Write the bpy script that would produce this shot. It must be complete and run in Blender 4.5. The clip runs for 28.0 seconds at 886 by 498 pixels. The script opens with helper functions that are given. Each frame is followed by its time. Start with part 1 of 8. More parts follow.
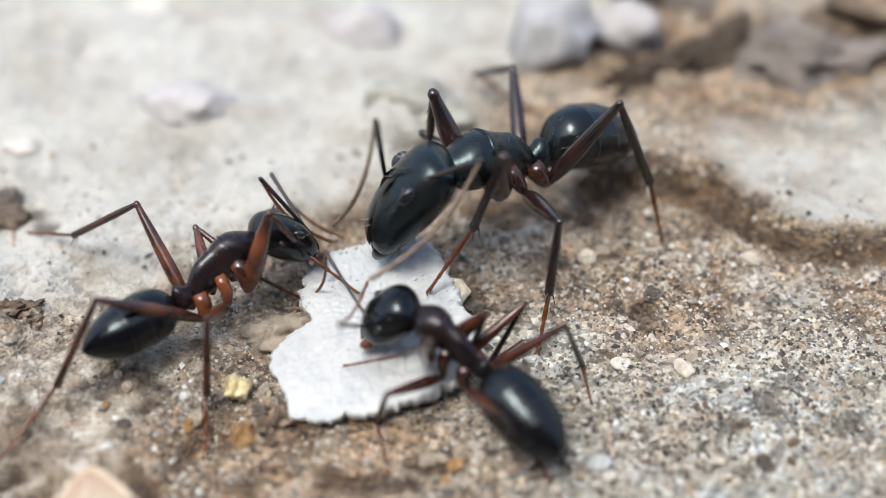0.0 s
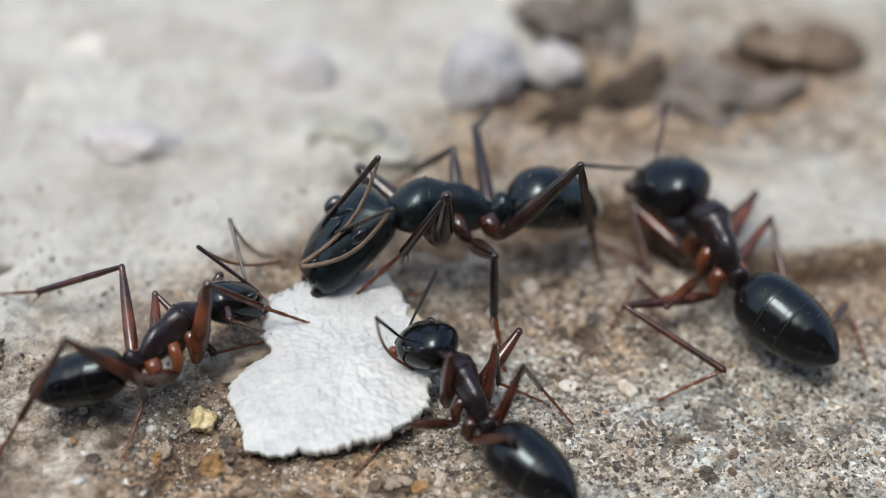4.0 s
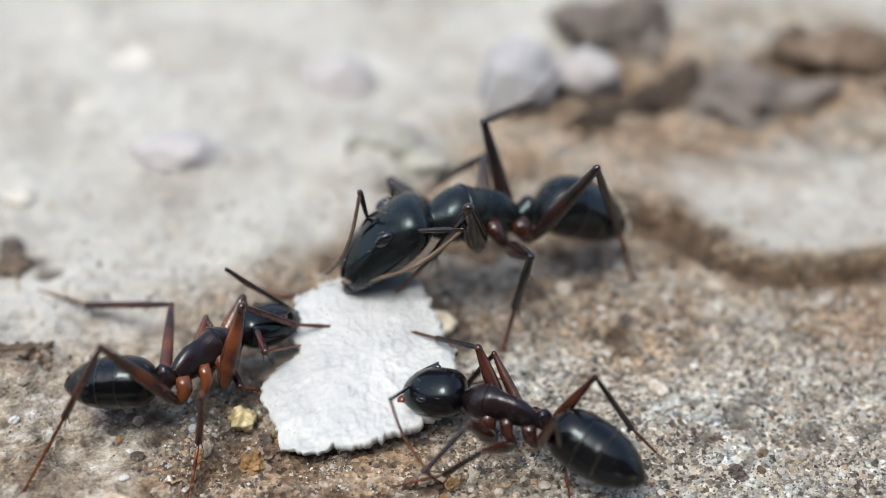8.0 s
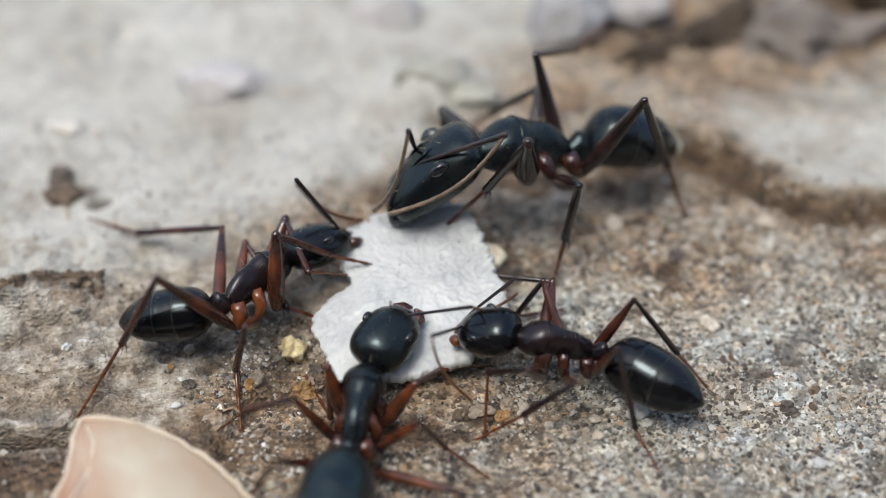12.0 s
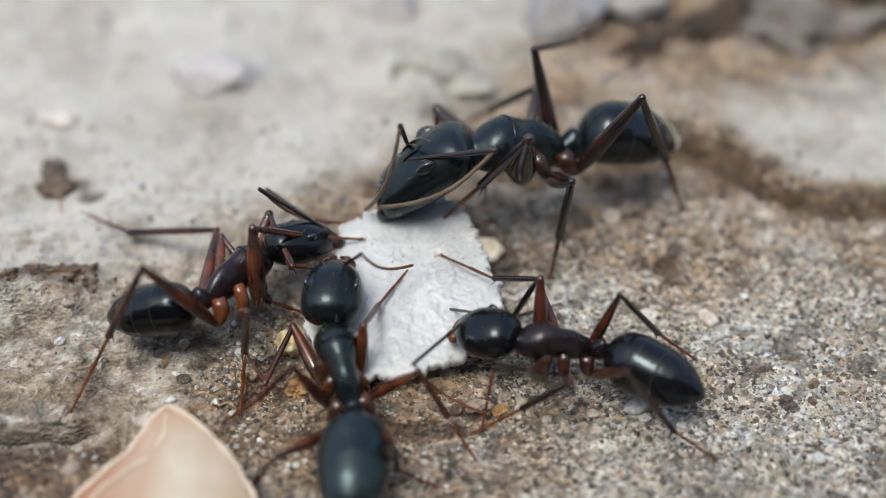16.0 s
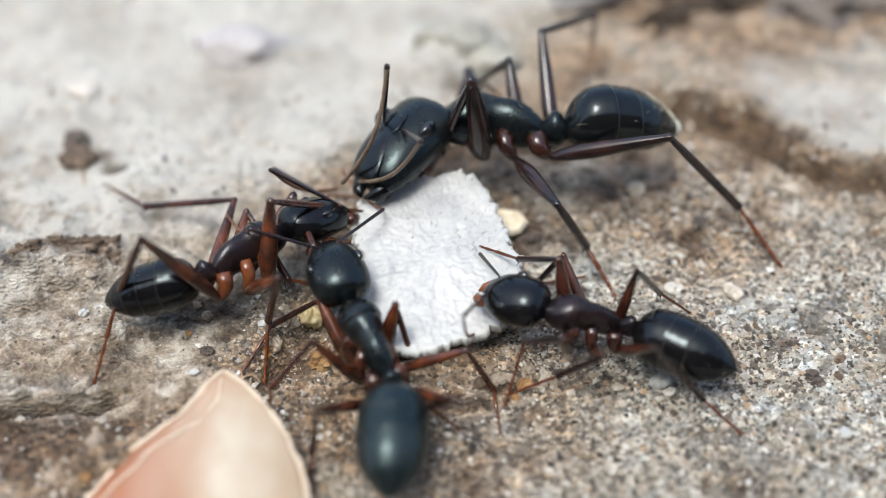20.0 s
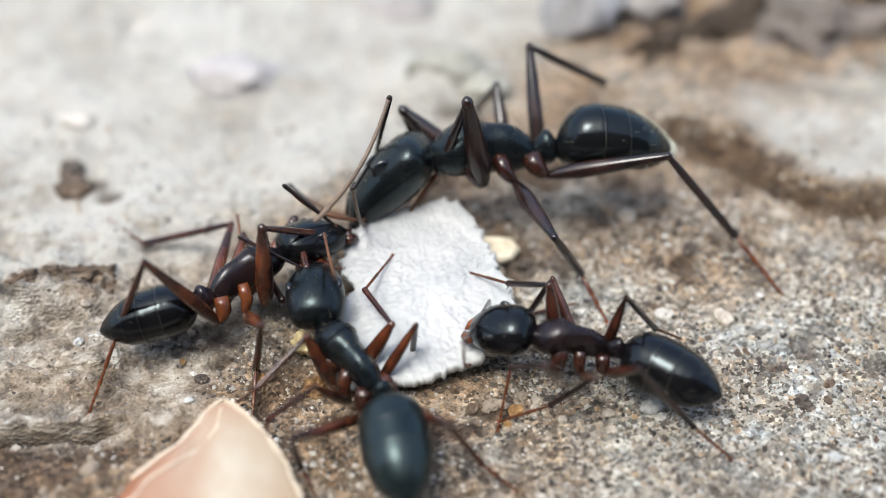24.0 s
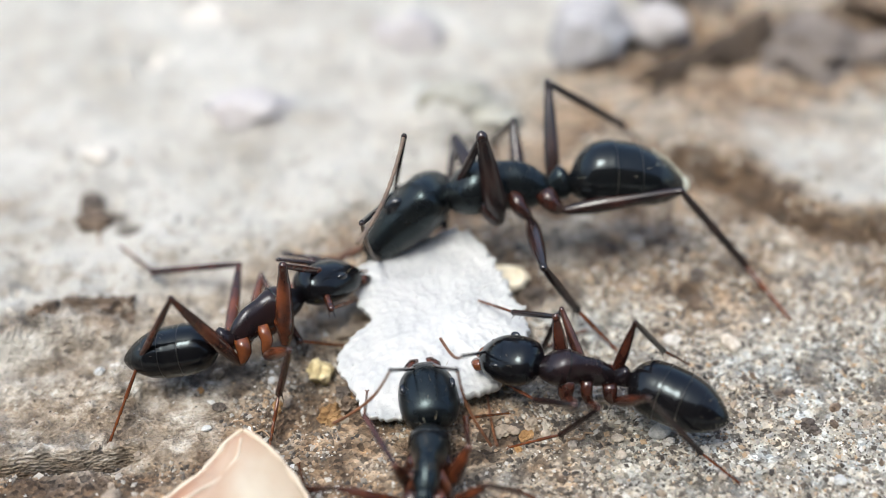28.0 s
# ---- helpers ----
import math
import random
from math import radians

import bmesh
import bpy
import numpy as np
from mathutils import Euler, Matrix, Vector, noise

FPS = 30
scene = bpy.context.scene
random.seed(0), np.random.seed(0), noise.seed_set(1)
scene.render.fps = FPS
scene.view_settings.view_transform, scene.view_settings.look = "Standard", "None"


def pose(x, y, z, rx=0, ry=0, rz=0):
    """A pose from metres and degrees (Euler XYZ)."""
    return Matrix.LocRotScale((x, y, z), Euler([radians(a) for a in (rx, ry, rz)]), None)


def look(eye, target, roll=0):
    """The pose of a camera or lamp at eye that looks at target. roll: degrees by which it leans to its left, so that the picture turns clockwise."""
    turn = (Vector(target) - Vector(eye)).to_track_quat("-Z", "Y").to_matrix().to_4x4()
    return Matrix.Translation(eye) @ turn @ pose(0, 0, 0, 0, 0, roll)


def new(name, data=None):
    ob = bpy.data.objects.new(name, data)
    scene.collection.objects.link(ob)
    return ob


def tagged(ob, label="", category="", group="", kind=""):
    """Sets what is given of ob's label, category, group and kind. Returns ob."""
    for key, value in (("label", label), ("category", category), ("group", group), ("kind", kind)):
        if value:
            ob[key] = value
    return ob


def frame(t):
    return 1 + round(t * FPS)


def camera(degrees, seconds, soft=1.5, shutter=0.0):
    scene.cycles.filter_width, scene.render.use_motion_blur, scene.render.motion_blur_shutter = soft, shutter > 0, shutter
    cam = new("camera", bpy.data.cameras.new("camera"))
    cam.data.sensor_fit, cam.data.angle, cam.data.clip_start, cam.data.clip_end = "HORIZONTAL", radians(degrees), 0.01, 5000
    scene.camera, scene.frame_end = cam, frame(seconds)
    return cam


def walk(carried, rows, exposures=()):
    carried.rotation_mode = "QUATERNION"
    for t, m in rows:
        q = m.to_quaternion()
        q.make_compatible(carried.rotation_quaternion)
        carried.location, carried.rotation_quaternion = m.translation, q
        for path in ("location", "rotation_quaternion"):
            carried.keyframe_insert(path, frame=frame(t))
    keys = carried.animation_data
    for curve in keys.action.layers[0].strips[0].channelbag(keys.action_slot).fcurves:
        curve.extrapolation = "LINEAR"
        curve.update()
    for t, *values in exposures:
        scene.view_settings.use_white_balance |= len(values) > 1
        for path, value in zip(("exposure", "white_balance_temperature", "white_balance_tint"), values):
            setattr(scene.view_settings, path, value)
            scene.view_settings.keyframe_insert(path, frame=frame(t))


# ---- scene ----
cam = camera(38, 28.0, soft=0.7)
cam.data.dof.use_dof = True
cam.data.dof.focus_distance = 0.0479
cam.data.dof.aperture_fstop = 20
walk(cam, [
    (0, pose(0.00314, -0.03263, 0.03729, 43.222, 0.277, 1.729)),
    (0.5, pose(0.00269, -0.03287, 0.03753, 42.619, 1.163, 3.056)),
    (1, pose(0.00288, -0.03333, 0.03785, 43.008, 0.995, 2.749)),
    (1.5, pose(0.00290, -0.03312, 0.03734, 42.558, 0.554, 1.940)),
    (2, pose(0.00302, -0.03365, 0.03797, 43.590, 0.569, 1.687)),
    (2.5, pose(0.00252, -0.03359, 0.03797, 43.560, -0.848, 0.710)),
    (4.5, pose(-0.00012, -0.03452, 0.03879, 45.323, -2.896, -3.316)),
    (5, pose(0.00053, -0.03458, 0.03834, 42.593, -0.720, -0.924)),
    (5.5, pose(0.00062, -0.03484, 0.03831, 42.340, -0.375, -0.387)),
    (6, pose(0.00042, -0.03502, 0.03848, 43.262, -0.770, -0.838)),
    (6.5, pose(0.00086, -0.03477, 0.03889, 43.732, -0.638, -0.987)),
    (7, pose(0.00164, -0.03504, 0.03908, 44.490, 0.173, -0.391)),
    (7.5, pose(0.00084, -0.03537, 0.03929, 44.590, -0.617, -0.879)),
    (8, pose(0.00097, -0.03529, 0.03944, 45.285, -0.894, -1.448)),
    (8.5, pose(0.00099, -0.03490, 0.03927, 45.067, -1.117, -1.878)),
    (9, pose(0.00090, -0.03480, 0.03891, 44.303, -1.079, -1.626)),
    (9.5, pose(0.00087, -0.03477, 0.03889, 43.914, -1.036, -1.497)),
    (10, pose(0.00055, -0.03509, 0.03910, 44.251, -1.120, -1.498)),
    (10.5, pose(0.00041, -0.03524, 0.03908, 43.261, -0.632, -0.672)),
    (11, pose(0.00009, -0.03535, 0.03889, 42.506, -0.439, -0.108)),
    (11.5, pose(0.00022, -0.03533, 0.03883, 42.554, -0.266, 0.098)),
    (12, pose(0.00018, -0.03532, 0.03900, 42.636, -0.347, -0.059)),
    (12.5, pose(0.00031, -0.03532, 0.03902, 42.721, -0.348, -0.171)),
    (14.5, pose(0.00034, -0.03513, 0.03906, 43.712, -0.799, -0.872)),
    (15, pose(0.00028, -0.03493, 0.03887, 43.267, -0.813, -0.845)),
    (15.5, pose(0.00025, -0.03494, 0.03866, 43.138, -0.845, -0.783)),
    (16, pose(-0.00002, -0.03512, 0.03864, 42.460, -0.635, -0.300)),
    (16.5, pose(0.00009, -0.03506, 0.03872, 42.272, -0.470, -0.201)),
    (17, pose(-0.00019, -0.03510, 0.03863, 41.997, -0.416, 0.003)),
    (17.5, pose(-0.00040, -0.03493, 0.03849, 41.269, -0.332, 0.247)),
    (18, pose(-0.00043, -0.03492, 0.03847, 41.127, -0.292, 0.268)),
    (18.5, pose(-0.00029, -0.03511, 0.03841, 41.508, -0.176, 0.357)),
    (19, pose(-0.00035, -0.03506, 0.03857, 41.528, -0.226, 0.253)),
    (19.5, pose(-0.00018, -0.03503, 0.03858, 41.674, -0.155, 0.259)),
    (20, pose(-0.00028, -0.03492, 0.03846, 41.195, -0.179, 0.319)),
    (20.5, pose(-0.00039, -0.03583, 0.03921, 41.868, 0.623, 1.150)),
    (22.5, pose(-0.00027, -0.03568, 0.03924, 41.869, 0.696, 1.008)),
    (23, pose(0.00005, -0.03551, 0.03937, 42.647, 0.460, 0.537)),
    (23.5, pose(-0.00008, -0.03520, 0.03902, 42.586, -0.072, -0.029)),
    (24, pose(-0.00002, -0.03507, 0.03892, 42.198, -0.010, 0.053)),
    (24.5, pose(0.00004, -0.03501, 0.03898, 42.110, 0.062, 0.017)),
    (25, pose(-0.00000, -0.03498, 0.03885, 41.983, -0.012, 0.000)),
    (25.5, pose(0.00001, -0.03518, 0.03921, 42.260, 0.034, 0.013)),
    (26, pose(0.00012, -0.03514, 0.03920, 42.290, 0.259, 0.137)),
    (26.5, pose(-0.00004, -0.03534, 0.03926, 42.683, 0.217, 0.028)),
    (27, pose(0.00034, -0.03537, 0.03961, 43.070, 0.527, 0.028)),
    (27.5, pose(0.00036, -0.03548, 0.04003, 43.172, 0.820, 0.090)),
    (28, pose(0.00033, -0.03551, 0.03999, 43.046, 0.978, 0.286)),
], [(0, 1.37, 6350, 4.5), (2.5, 1.39, 6350, 4.5), (4.5, 0.99, 6350, 4.5), (6, 1.05, 6350, 4.5), (8, 1.17, 6350, 4.5), (10, 1.12, 6350, 4.5), (11, 1.02, 6350, 4.5), (12, 1.01, 6350, 4.5), (15, 1.01, 6350, 4.5), (17, 1.00, 6350, 4.5), (19, 0.98, 6350, 4.5), (20, 1.30, 6350, 4.5), (23, 1.34, 6350, 4.5), (28, 1.39, 6350, 4.5)])

# ---- world, sun and exposure ----
MM = 0.001
world = bpy.data.worlds.new("sky")
scene.world = world
world.use_nodes = True
wn = world.node_tree.nodes
sky = wn.new("ShaderNodeTexSky")
sky.sky_type, sky.sun_disc = "NISHITA", False
sky.sun_elevation, sky.sun_rotation = radians(71), radians(-129)
sky.air_density, sky.dust_density, sky.ozone_density = 1.0, 4.0, 1.0
world.node_tree.links.new(sky.outputs[0], wn["Background"].inputs[0])
wn["Background"].inputs[1].default_value = 0.15
sun = new("sun", bpy.data.lights.new("sun", "SUN"))
sun.data.energy, sun.data.angle, sun.data.color = 1.1, radians(20), (1.0, 0.99, 0.97)
sun.matrix_world = look((-0.25, -0.2, 0.95), (0, 0, 0))


# ---- materials ----
def material(name, rough=0.5, metal=0.0, spec=0.5):
    m = bpy.data.materials.new(name)
    m.use_nodes = True
    b = m.node_tree.nodes["Principled BSDF"]
    b.inputs["Roughness"].default_value = rough
    b.inputs["Metallic"].default_value = metal
    b.inputs["Specular IOR Level"].default_value = spec
    return m, m.node_tree.nodes, m.node_tree.links, b


def noise_node(nodes, links, scale, detail=6, rough=0.6, vec=None):
    n = nodes.new("ShaderNodeTexNoise")
    n.inputs["Scale"].default_value, n.inputs["Detail"].default_value, n.inputs["Roughness"].default_value = scale, detail, rough
    if vec is None:
        vec = nodes.new("ShaderNodeTexCoord").outputs["Object"]
    links.new(vec, n.inputs["Vector"])
    return n.outputs["Fac"]


def ramp(nodes, links, fac, stops):
    r = nodes.new("ShaderNodeValToRGB")
    els = r.color_ramp.elements
    while len(els) < len(stops):
        els.new(0.5)
    for e, (p, c) in zip(els, stops):
        e.position, e.color = p, (*c, 1)
    links.new(fac, r.inputs[0])
    return r.outputs[0]


def blend(nodes, links, fac, a, b, kind="MIX"):
    n = nodes.new("ShaderNodeMix")
    n.data_type, n.blend_type = "RGBA", kind
    for sock, v in ((n.inputs[0], fac), (n.inputs[6], a), (n.inputs[7], b)):
        if isinstance(v, (int, float)):
            sock.default_value = v
        elif isinstance(v, tuple):
            sock.default_value = (*v, 1)
        else:
            links.new(v, sock)
    return n.outputs[2]


def bump(nodes, links, bsdf, height, strength, dist):
    n = nodes.new("ShaderNodeBump")
    n.inputs["Strength"].default_value, n.inputs["Distance"].default_value = strength, dist
    links.new(height, n.inputs["Height"])
    links.new(n.outputs[0], bsdf.inputs["Normal"])


def chitin(name, dark, warm, rough, grain=2500, coat=0.0, amount=0.5, shine=0.4, tint=None, down=0.0, relief=0.00003):
    """Insect shell: dark base with warmer patches, fine leathery relief."""
    m, n, l, b = material(name, rough, spec=shine)
    f = noise_node(n, l, 700, 4)
    fine = noise_node(n, l, grain, 5, 0.7)
    c = blend(n, l, ramp(n, l, f, [(0.5 - 0.2 * amount, (0, 0, 0)), (0.75, (1, 1, 1))]), dark, warm)
    mul = blend(n, l, 0.6, c, ramp(n, l, fine, [(0.3, (0.6, 0.6, 0.6)), (0.75, (1, 1, 1))]), "MULTIPLY")
    l.new(mul, b.inputs["Base Color"])
    r = n.new("ShaderNodeMapRange")
    r.inputs["To Min"].default_value, r.inputs["To Max"].default_value = rough * 0.75, rough * 1.5
    l.new(f, r.inputs["Value"])
    l.new(r.outputs[0], b.inputs["Roughness"])
    b.inputs["Coat Weight"].default_value = coat
    # The sheen also paints a pale sky reflection on two abdomens.
    b.inputs["Sheen Weight"].default_value, b.inputs["Sheen Roughness"].default_value = down, 0.25
    if tint:
        b.inputs["Specular Tint"].default_value = (*tint, 1)
    b.inputs["Coat Roughness"].default_value = 0.12
    bump(n, l, b, fine, 0.25, relief)
    return m


SHELL_BLACK = chitin("black_shell", (0.003, 0.003, 0.004), (0.008, 0.007, 0.007), 0.15, coat=0.10, shine=0.26, tint=(0.78, 0.94, 1.0))
SHELL_MATT = chitin("matt_black_shell", (0.004, 0.005, 0.006), (0.009, 0.009, 0.009), 0.24, grain=1700, coat=0.08, shine=0.3, tint=(0.72, 0.95, 1.0), relief=0.00009)
SHELL_BROWN = chitin("dark_brown_shell", (0.006, 0.005, 0.006), (0.018, 0.009, 0.009), 0.24, coat=0.1, amount=0.8, shine=0.26, tint=(0.9, 0.93, 1.0))
LEG_RED = chitin("red_brown_leg", (0.030, 0.011, 0.007), (0.155, 0.042, 0.015), 0.2, coat=0.2, amount=0.2)
LEG_MAROON = chitin("maroon_leg", (0.020, 0.008, 0.006), (0.085, 0.024, 0.012), 0.2, coat=0.2)
LEG_DARK = chitin("dark_leg", (0.008, 0.006, 0.006), (0.030, 0.012, 0.009), 0.2, coat=0.2)
AMBER = chitin("amber_joint", (0.060, 0.018, 0.007), (0.20, 0.058, 0.018), 0.18, coat=0.2)
FOOT_TAN = chitin("tan_foot", (0.10, 0.040, 0.018), (0.22, 0.092, 0.038), 0.45)
EYE_BLACK = chitin("eye", (0.006, 0.007, 0.009), (0.014, 0.016, 0.02), 0.12, grain=6000, coat=0.3)
BAND_PALE = chitin("pale_band", (0.006, 0.006, 0.006), (0.03, 0.026, 0.018), 0.3, amount=0.2)
# Sheen on the large ant's abdomen stands for reflected sky as well as down.
SHELL_DOWN_SHEEN = chitin("down_sheen_black_shell", (0.003, 0.004, 0.005), (0.008, 0.008, 0.008), 0.13, coat=0.15, shine=0.26, tint=(0.78, 0.94, 1.0), down=0.03)
# Blue-green tone and sheen imitate sky reflected on the walking ant's abdomen.
SHELL_SKY_SHEEN = chitin("sky_sheen_black_shell", (0.005, 0.008, 0.009), (0.013, 0.017, 0.018), 0.26, grain=1400, coat=0.12, shine=0.34, tint=(0.68, 0.96, 1.0), down=0.02, relief=0.00010)
FEELER = chitin("grey_tan_feeler", (0.10, 0.066, 0.044), (0.25, 0.18, 0.125), 0.4)
FUZZ = chitin("pale_fuzz", (0.42, 0.42, 0.33), (0.6, 0.6, 0.5), 0.5)
HAIR = chitin("golden_hair", (0.16, 0.13, 0.085), (0.26, 0.22, 0.15), 0.4)


def stone(name, dark, mid, pale, scale=450, rough=0.85, fine=3500, relief=0.5, dusty=0.0):
    m, n, l, b = material(name, rough, spec=0.3)
    g = n.new("ShaderNodeNewGeometry")
    info = n.new("ShaderNodeObjectInfo")
    f = noise_node(n, l, scale, 8, 0.65)
    k = noise_node(n, l, fine, 4, 0.7)
    c = ramp(n, l, f, [(0.28, dark), (0.5, mid), (0.72, pale)])
    s = ramp(n, l, k, [(0.3, (0.55, 0.55, 0.55)), (0.62, (1, 1, 1))])
    c = blend(n, l, 0.7, c, s, "MULTIPLY")
    v = n.new("ShaderNodeMapRange")
    v.inputs["To Min"].default_value, v.inputs["To Max"].default_value = 0.8, 1.15
    l.new(info.outputs["Random"], v.inputs["Value"])
    h = n.new("ShaderNodeHueSaturation")
    l.new(v.outputs[0], h.inputs["Value"])
    l.new(c, h.inputs["Color"])
    c = h.outputs[0]
    if dusty:
        up = n.new("ShaderNodeSeparateXYZ")
        l.new(g.outputs["Normal"], up.inputs[0])
        s1 = n.new("ShaderNodeMath")
        s1.operation = "MULTIPLY_ADD"
        l.new(f, s1.inputs[0])
        s1.inputs[1].default_value = 1.6
        l.new(up.outputs["Z"], s1.inputs[2])
        c = blend(n, l, ramp(n, l, s1.outputs[0], [(0.75, (0, 0, 0)), (1.0, (dusty, dusty, dusty))]), c, (0.60, 0.55, 0.48))
    l.new(c, b.inputs["Base Color"])
    bump(n, l, b, k, relief, 0.0001)
    return m


STONE_GREY = stone("grey_stone", (0.22, 0.21, 0.19), (0.42, 0.40, 0.37), (0.52, 0.495, 0.46), dusty=0.4)
STONE_MAUVE = stone("mauve_stone", (0.20, 0.19, 0.20), (0.31, 0.295, 0.31), (0.42, 0.40, 0.405), scale=260, dusty=0.25)
STONE_BROWN = stone("brown_stone", (0.10, 0.075, 0.05), (0.26, 0.20, 0.145), (0.45, 0.37, 0.28), dusty=0.12)
STONE_UMBER = stone("umber_stone", (0.035, 0.024, 0.016), (0.13, 0.092, 0.064), (0.30, 0.23, 0.175), scale=1300, relief=0.9)
STONE_DARK = stone("dark_stone", (0.025, 0.02, 0.017), (0.10, 0.08, 0.066), (0.26, 0.215, 0.18), scale=1300, relief=0.9)
STONE_PALE = stone("pale_stone", (0.28, 0.235, 0.185), (0.46, 0.40, 0.33), (0.62, 0.56, 0.48), scale=1200)
STONE_WHITE = stone("white_stone", (0.36, 0.36, 0.35), (0.52, 0.52, 0.50), (0.64, 0.64, 0.62))
CREVICE_SHADE = stone("dark_humus", (0.022, 0.015, 0.010), (0.056, 0.040, 0.027), (0.13, 0.095, 0.068), scale=600)
STONE_LILAC = stone("lilac_stone", (0.20, 0.19, 0.195), (0.33, 0.32, 0.325), (0.46, 0.45, 0.45), scale=420)
STONE_YELLOW = stone("yellow_grain", (0.36, 0.26, 0.12), (0.55, 0.45, 0.25), (0.66, 0.57, 0.38), scale=1500)
STONE_ORANGE = stone("ochre_crumb", (0.12, 0.06, 0.02), (0.30, 0.17, 0.07), (0.5, 0.33, 0.17))
SKY_BLOCKER = stone("dark_wall", (0.03, 0.03, 0.028), (0.06, 0.058, 0.053), (0.10, 0.095, 0.087), scale=6, fine=120)
STONE_RUSSET = stone("russet_stone", (0.06, 0.047, 0.040), (0.13, 0.106, 0.092), (0.23, 0.195, 0.172), scale=500, dusty=0.05)
STONE_OLIVE = stone("olive_grey_stone", (0.11, 0.11, 0.09), (0.25, 0.25, 0.21), (0.40, 0.395, 0.35), dusty=0.2)
STONE_CREAM = stone("cream_chip", (0.55, 0.46, 0.32), (0.70, 0.62, 0.47), (0.80, 0.73, 0.59), scale=1200)


def ground_material():
    m, n, l, b = material("dusty_ground", 0.85, spec=0.3)
    tc = n.new("ShaderNodeTexCoord").outputs["Object"]
    zone = n.new("ShaderNodeAttribute")
    zone.attribute_name = "dust"
    earth = n.new("ShaderNodeAttribute")
    earth.attribute_name = "earth"
    layers = n.new("ShaderNodeMapping")
    layers.inputs["Scale"].default_value = (0.8, 1.0, 1.3)
    layers.inputs["Rotation"].default_value = (0, 0, radians(-8))
    l.new(tc, layers.inputs[0])
    big = noise_node(n, l, 160, 6, 0.6, layers.outputs[0])
    mid = noise_node(n, l, 900, 9, 0.74, layers.outputs[0])
    fine = noise_node(n, l, 5200, 4, 0.75, layers.outputs[0])
    grey = ramp(n, l, mid, [(0.27, (0.10, 0.096, 0.085)), (0.42, (0.28, 0.271, 0.24)), (0.6, (0.43, 0.42, 0.375)), (0.78, (0.64, 0.63, 0.58))])
    brown = ramp(n, l, mid, [(0.25, (0.05, 0.033, 0.02)), (0.43, (0.21, 0.149, 0.097)), (0.6, (0.36, 0.275, 0.193)), (0.8, (0.60, 0.50, 0.38))])
    v = n.new("ShaderNodeTexVoronoi")
    v.inputs["Scale"].default_value = 6500
    l.new(layers.outputs[0], v.inputs["Vector"])
    grit = blend(n, l, earth.outputs["Fac"], grey, brown)
    # Umber colours soil and also paints shade in hollows and below ledges.
    soil = n.new("ShaderNodeAttribute")
    soil.attribute_name = "soil"
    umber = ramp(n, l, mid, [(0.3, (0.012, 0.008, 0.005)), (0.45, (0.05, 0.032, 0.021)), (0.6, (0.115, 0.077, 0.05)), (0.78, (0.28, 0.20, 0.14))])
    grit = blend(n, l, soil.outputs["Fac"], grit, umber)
    patch = noise_node(n, l, 380, 5, 0.6, tc)
    grit = blend(n, l, 0.8, grit, ramp(n, l, patch, [(0.30, (0.50, 0.45, 0.41)), (0.44, (0.90, 0.87, 0.84)), (0.52, (1.04, 1.04, 1.04)), (0.64, (1.16, 1.19, 1.24))]), "MULTIPLY")
    cell = n.new("ShaderNodeSeparateColor")
    l.new(v.outputs["Color"], cell.inputs[0])
    spot = ramp(n, l, cell.outputs[0], [(0.0, (0.2, 0.19, 0.19)), (0.14, (0.34, 0.32, 0.31)), (0.36, (0.82, 0.82, 0.82)), (0.8, (1.1, 1.1, 1.1)), (0.95, (1.65, 1.64, 1.62))])
    grit = blend(n, l, 0.85, grit, spot, "MULTIPLY")
    grit = blend(n, l, 0.55, grit, ramp(n, l, fine, [(0.3, (0.4, 0.4, 0.4)), (0.6, (1, 1, 1))]), "MULTIPLY")
    hue = noise_node(n, l, 1400, 5, 0.7, layers.outputs[0])
    grit = blend(n, l, 0.55, grit, ramp(n, l, hue, [(0.30, (1.30, 0.98, 0.66)), (0.44, (1.10, 1.0, 0.88)), (0.54, (0.98, 1.0, 1.02)), (0.70, (0.80, 0.94, 1.14))]), "MULTIPLY")
    bare = n.new("ShaderNodeAttribute")
    bare.attribute_name = "slate"
    sheets = n.new("ShaderNodeMapping")
    sheets.inputs["Scale"].default_value = (0.8, 1.1, 1.5)
    sheets.inputs["Rotation"].default_value = (0, 0, radians(-14))
    l.new(tc, sheets.inputs[0])
    grainy = noise_node(n, l, 1500, 8, 0.72, sheets.outputs[0])
    blotch = noise_node(n, l, 420, 5, 0.62, sheets.outputs[0])
    slate = ramp(n, l, grainy, [(0.32, (0.050, 0.035, 0.024)), (0.43, (0.18, 0.147, 0.113)), (0.53, (0.33, 0.29, 0.24)), (0.68, (0.56, 0.53, 0.48))])
    slate = blend(n, l, 0.85, slate, ramp(n, l, blotch, [(0.32, (0.38, 0.32, 0.27)), (0.44, (0.80, 0.71, 0.61)), (0.53, (1.0, 0.98, 0.95)), (0.66, (1.15, 1.18, 1.2))]), "MULTIPLY")
    rust = noise_node(n, l, 620, 4, 0.6, tc)
    slate = blend(n, l, ramp(n, l, rust, [(0.58, (0, 0, 0)), (0.72, (0.55, 0.55, 0.55))]), slate, (0.20, 0.125, 0.07))
    less = n.new("ShaderNodeMath")
    less.operation = "MULTIPLY_ADD"
    l.new(soil.outputs["Fac"], less.inputs[0])
    less.inputs[1].default_value, less.inputs[2].default_value = -0.9, 0.9
    share = n.new("ShaderNodeMath")
    share.operation = "MULTIPLY"
    l.new(bare.outputs["Fac"], share.inputs[0])
    l.new(less.outputs[0], share.inputs[1])
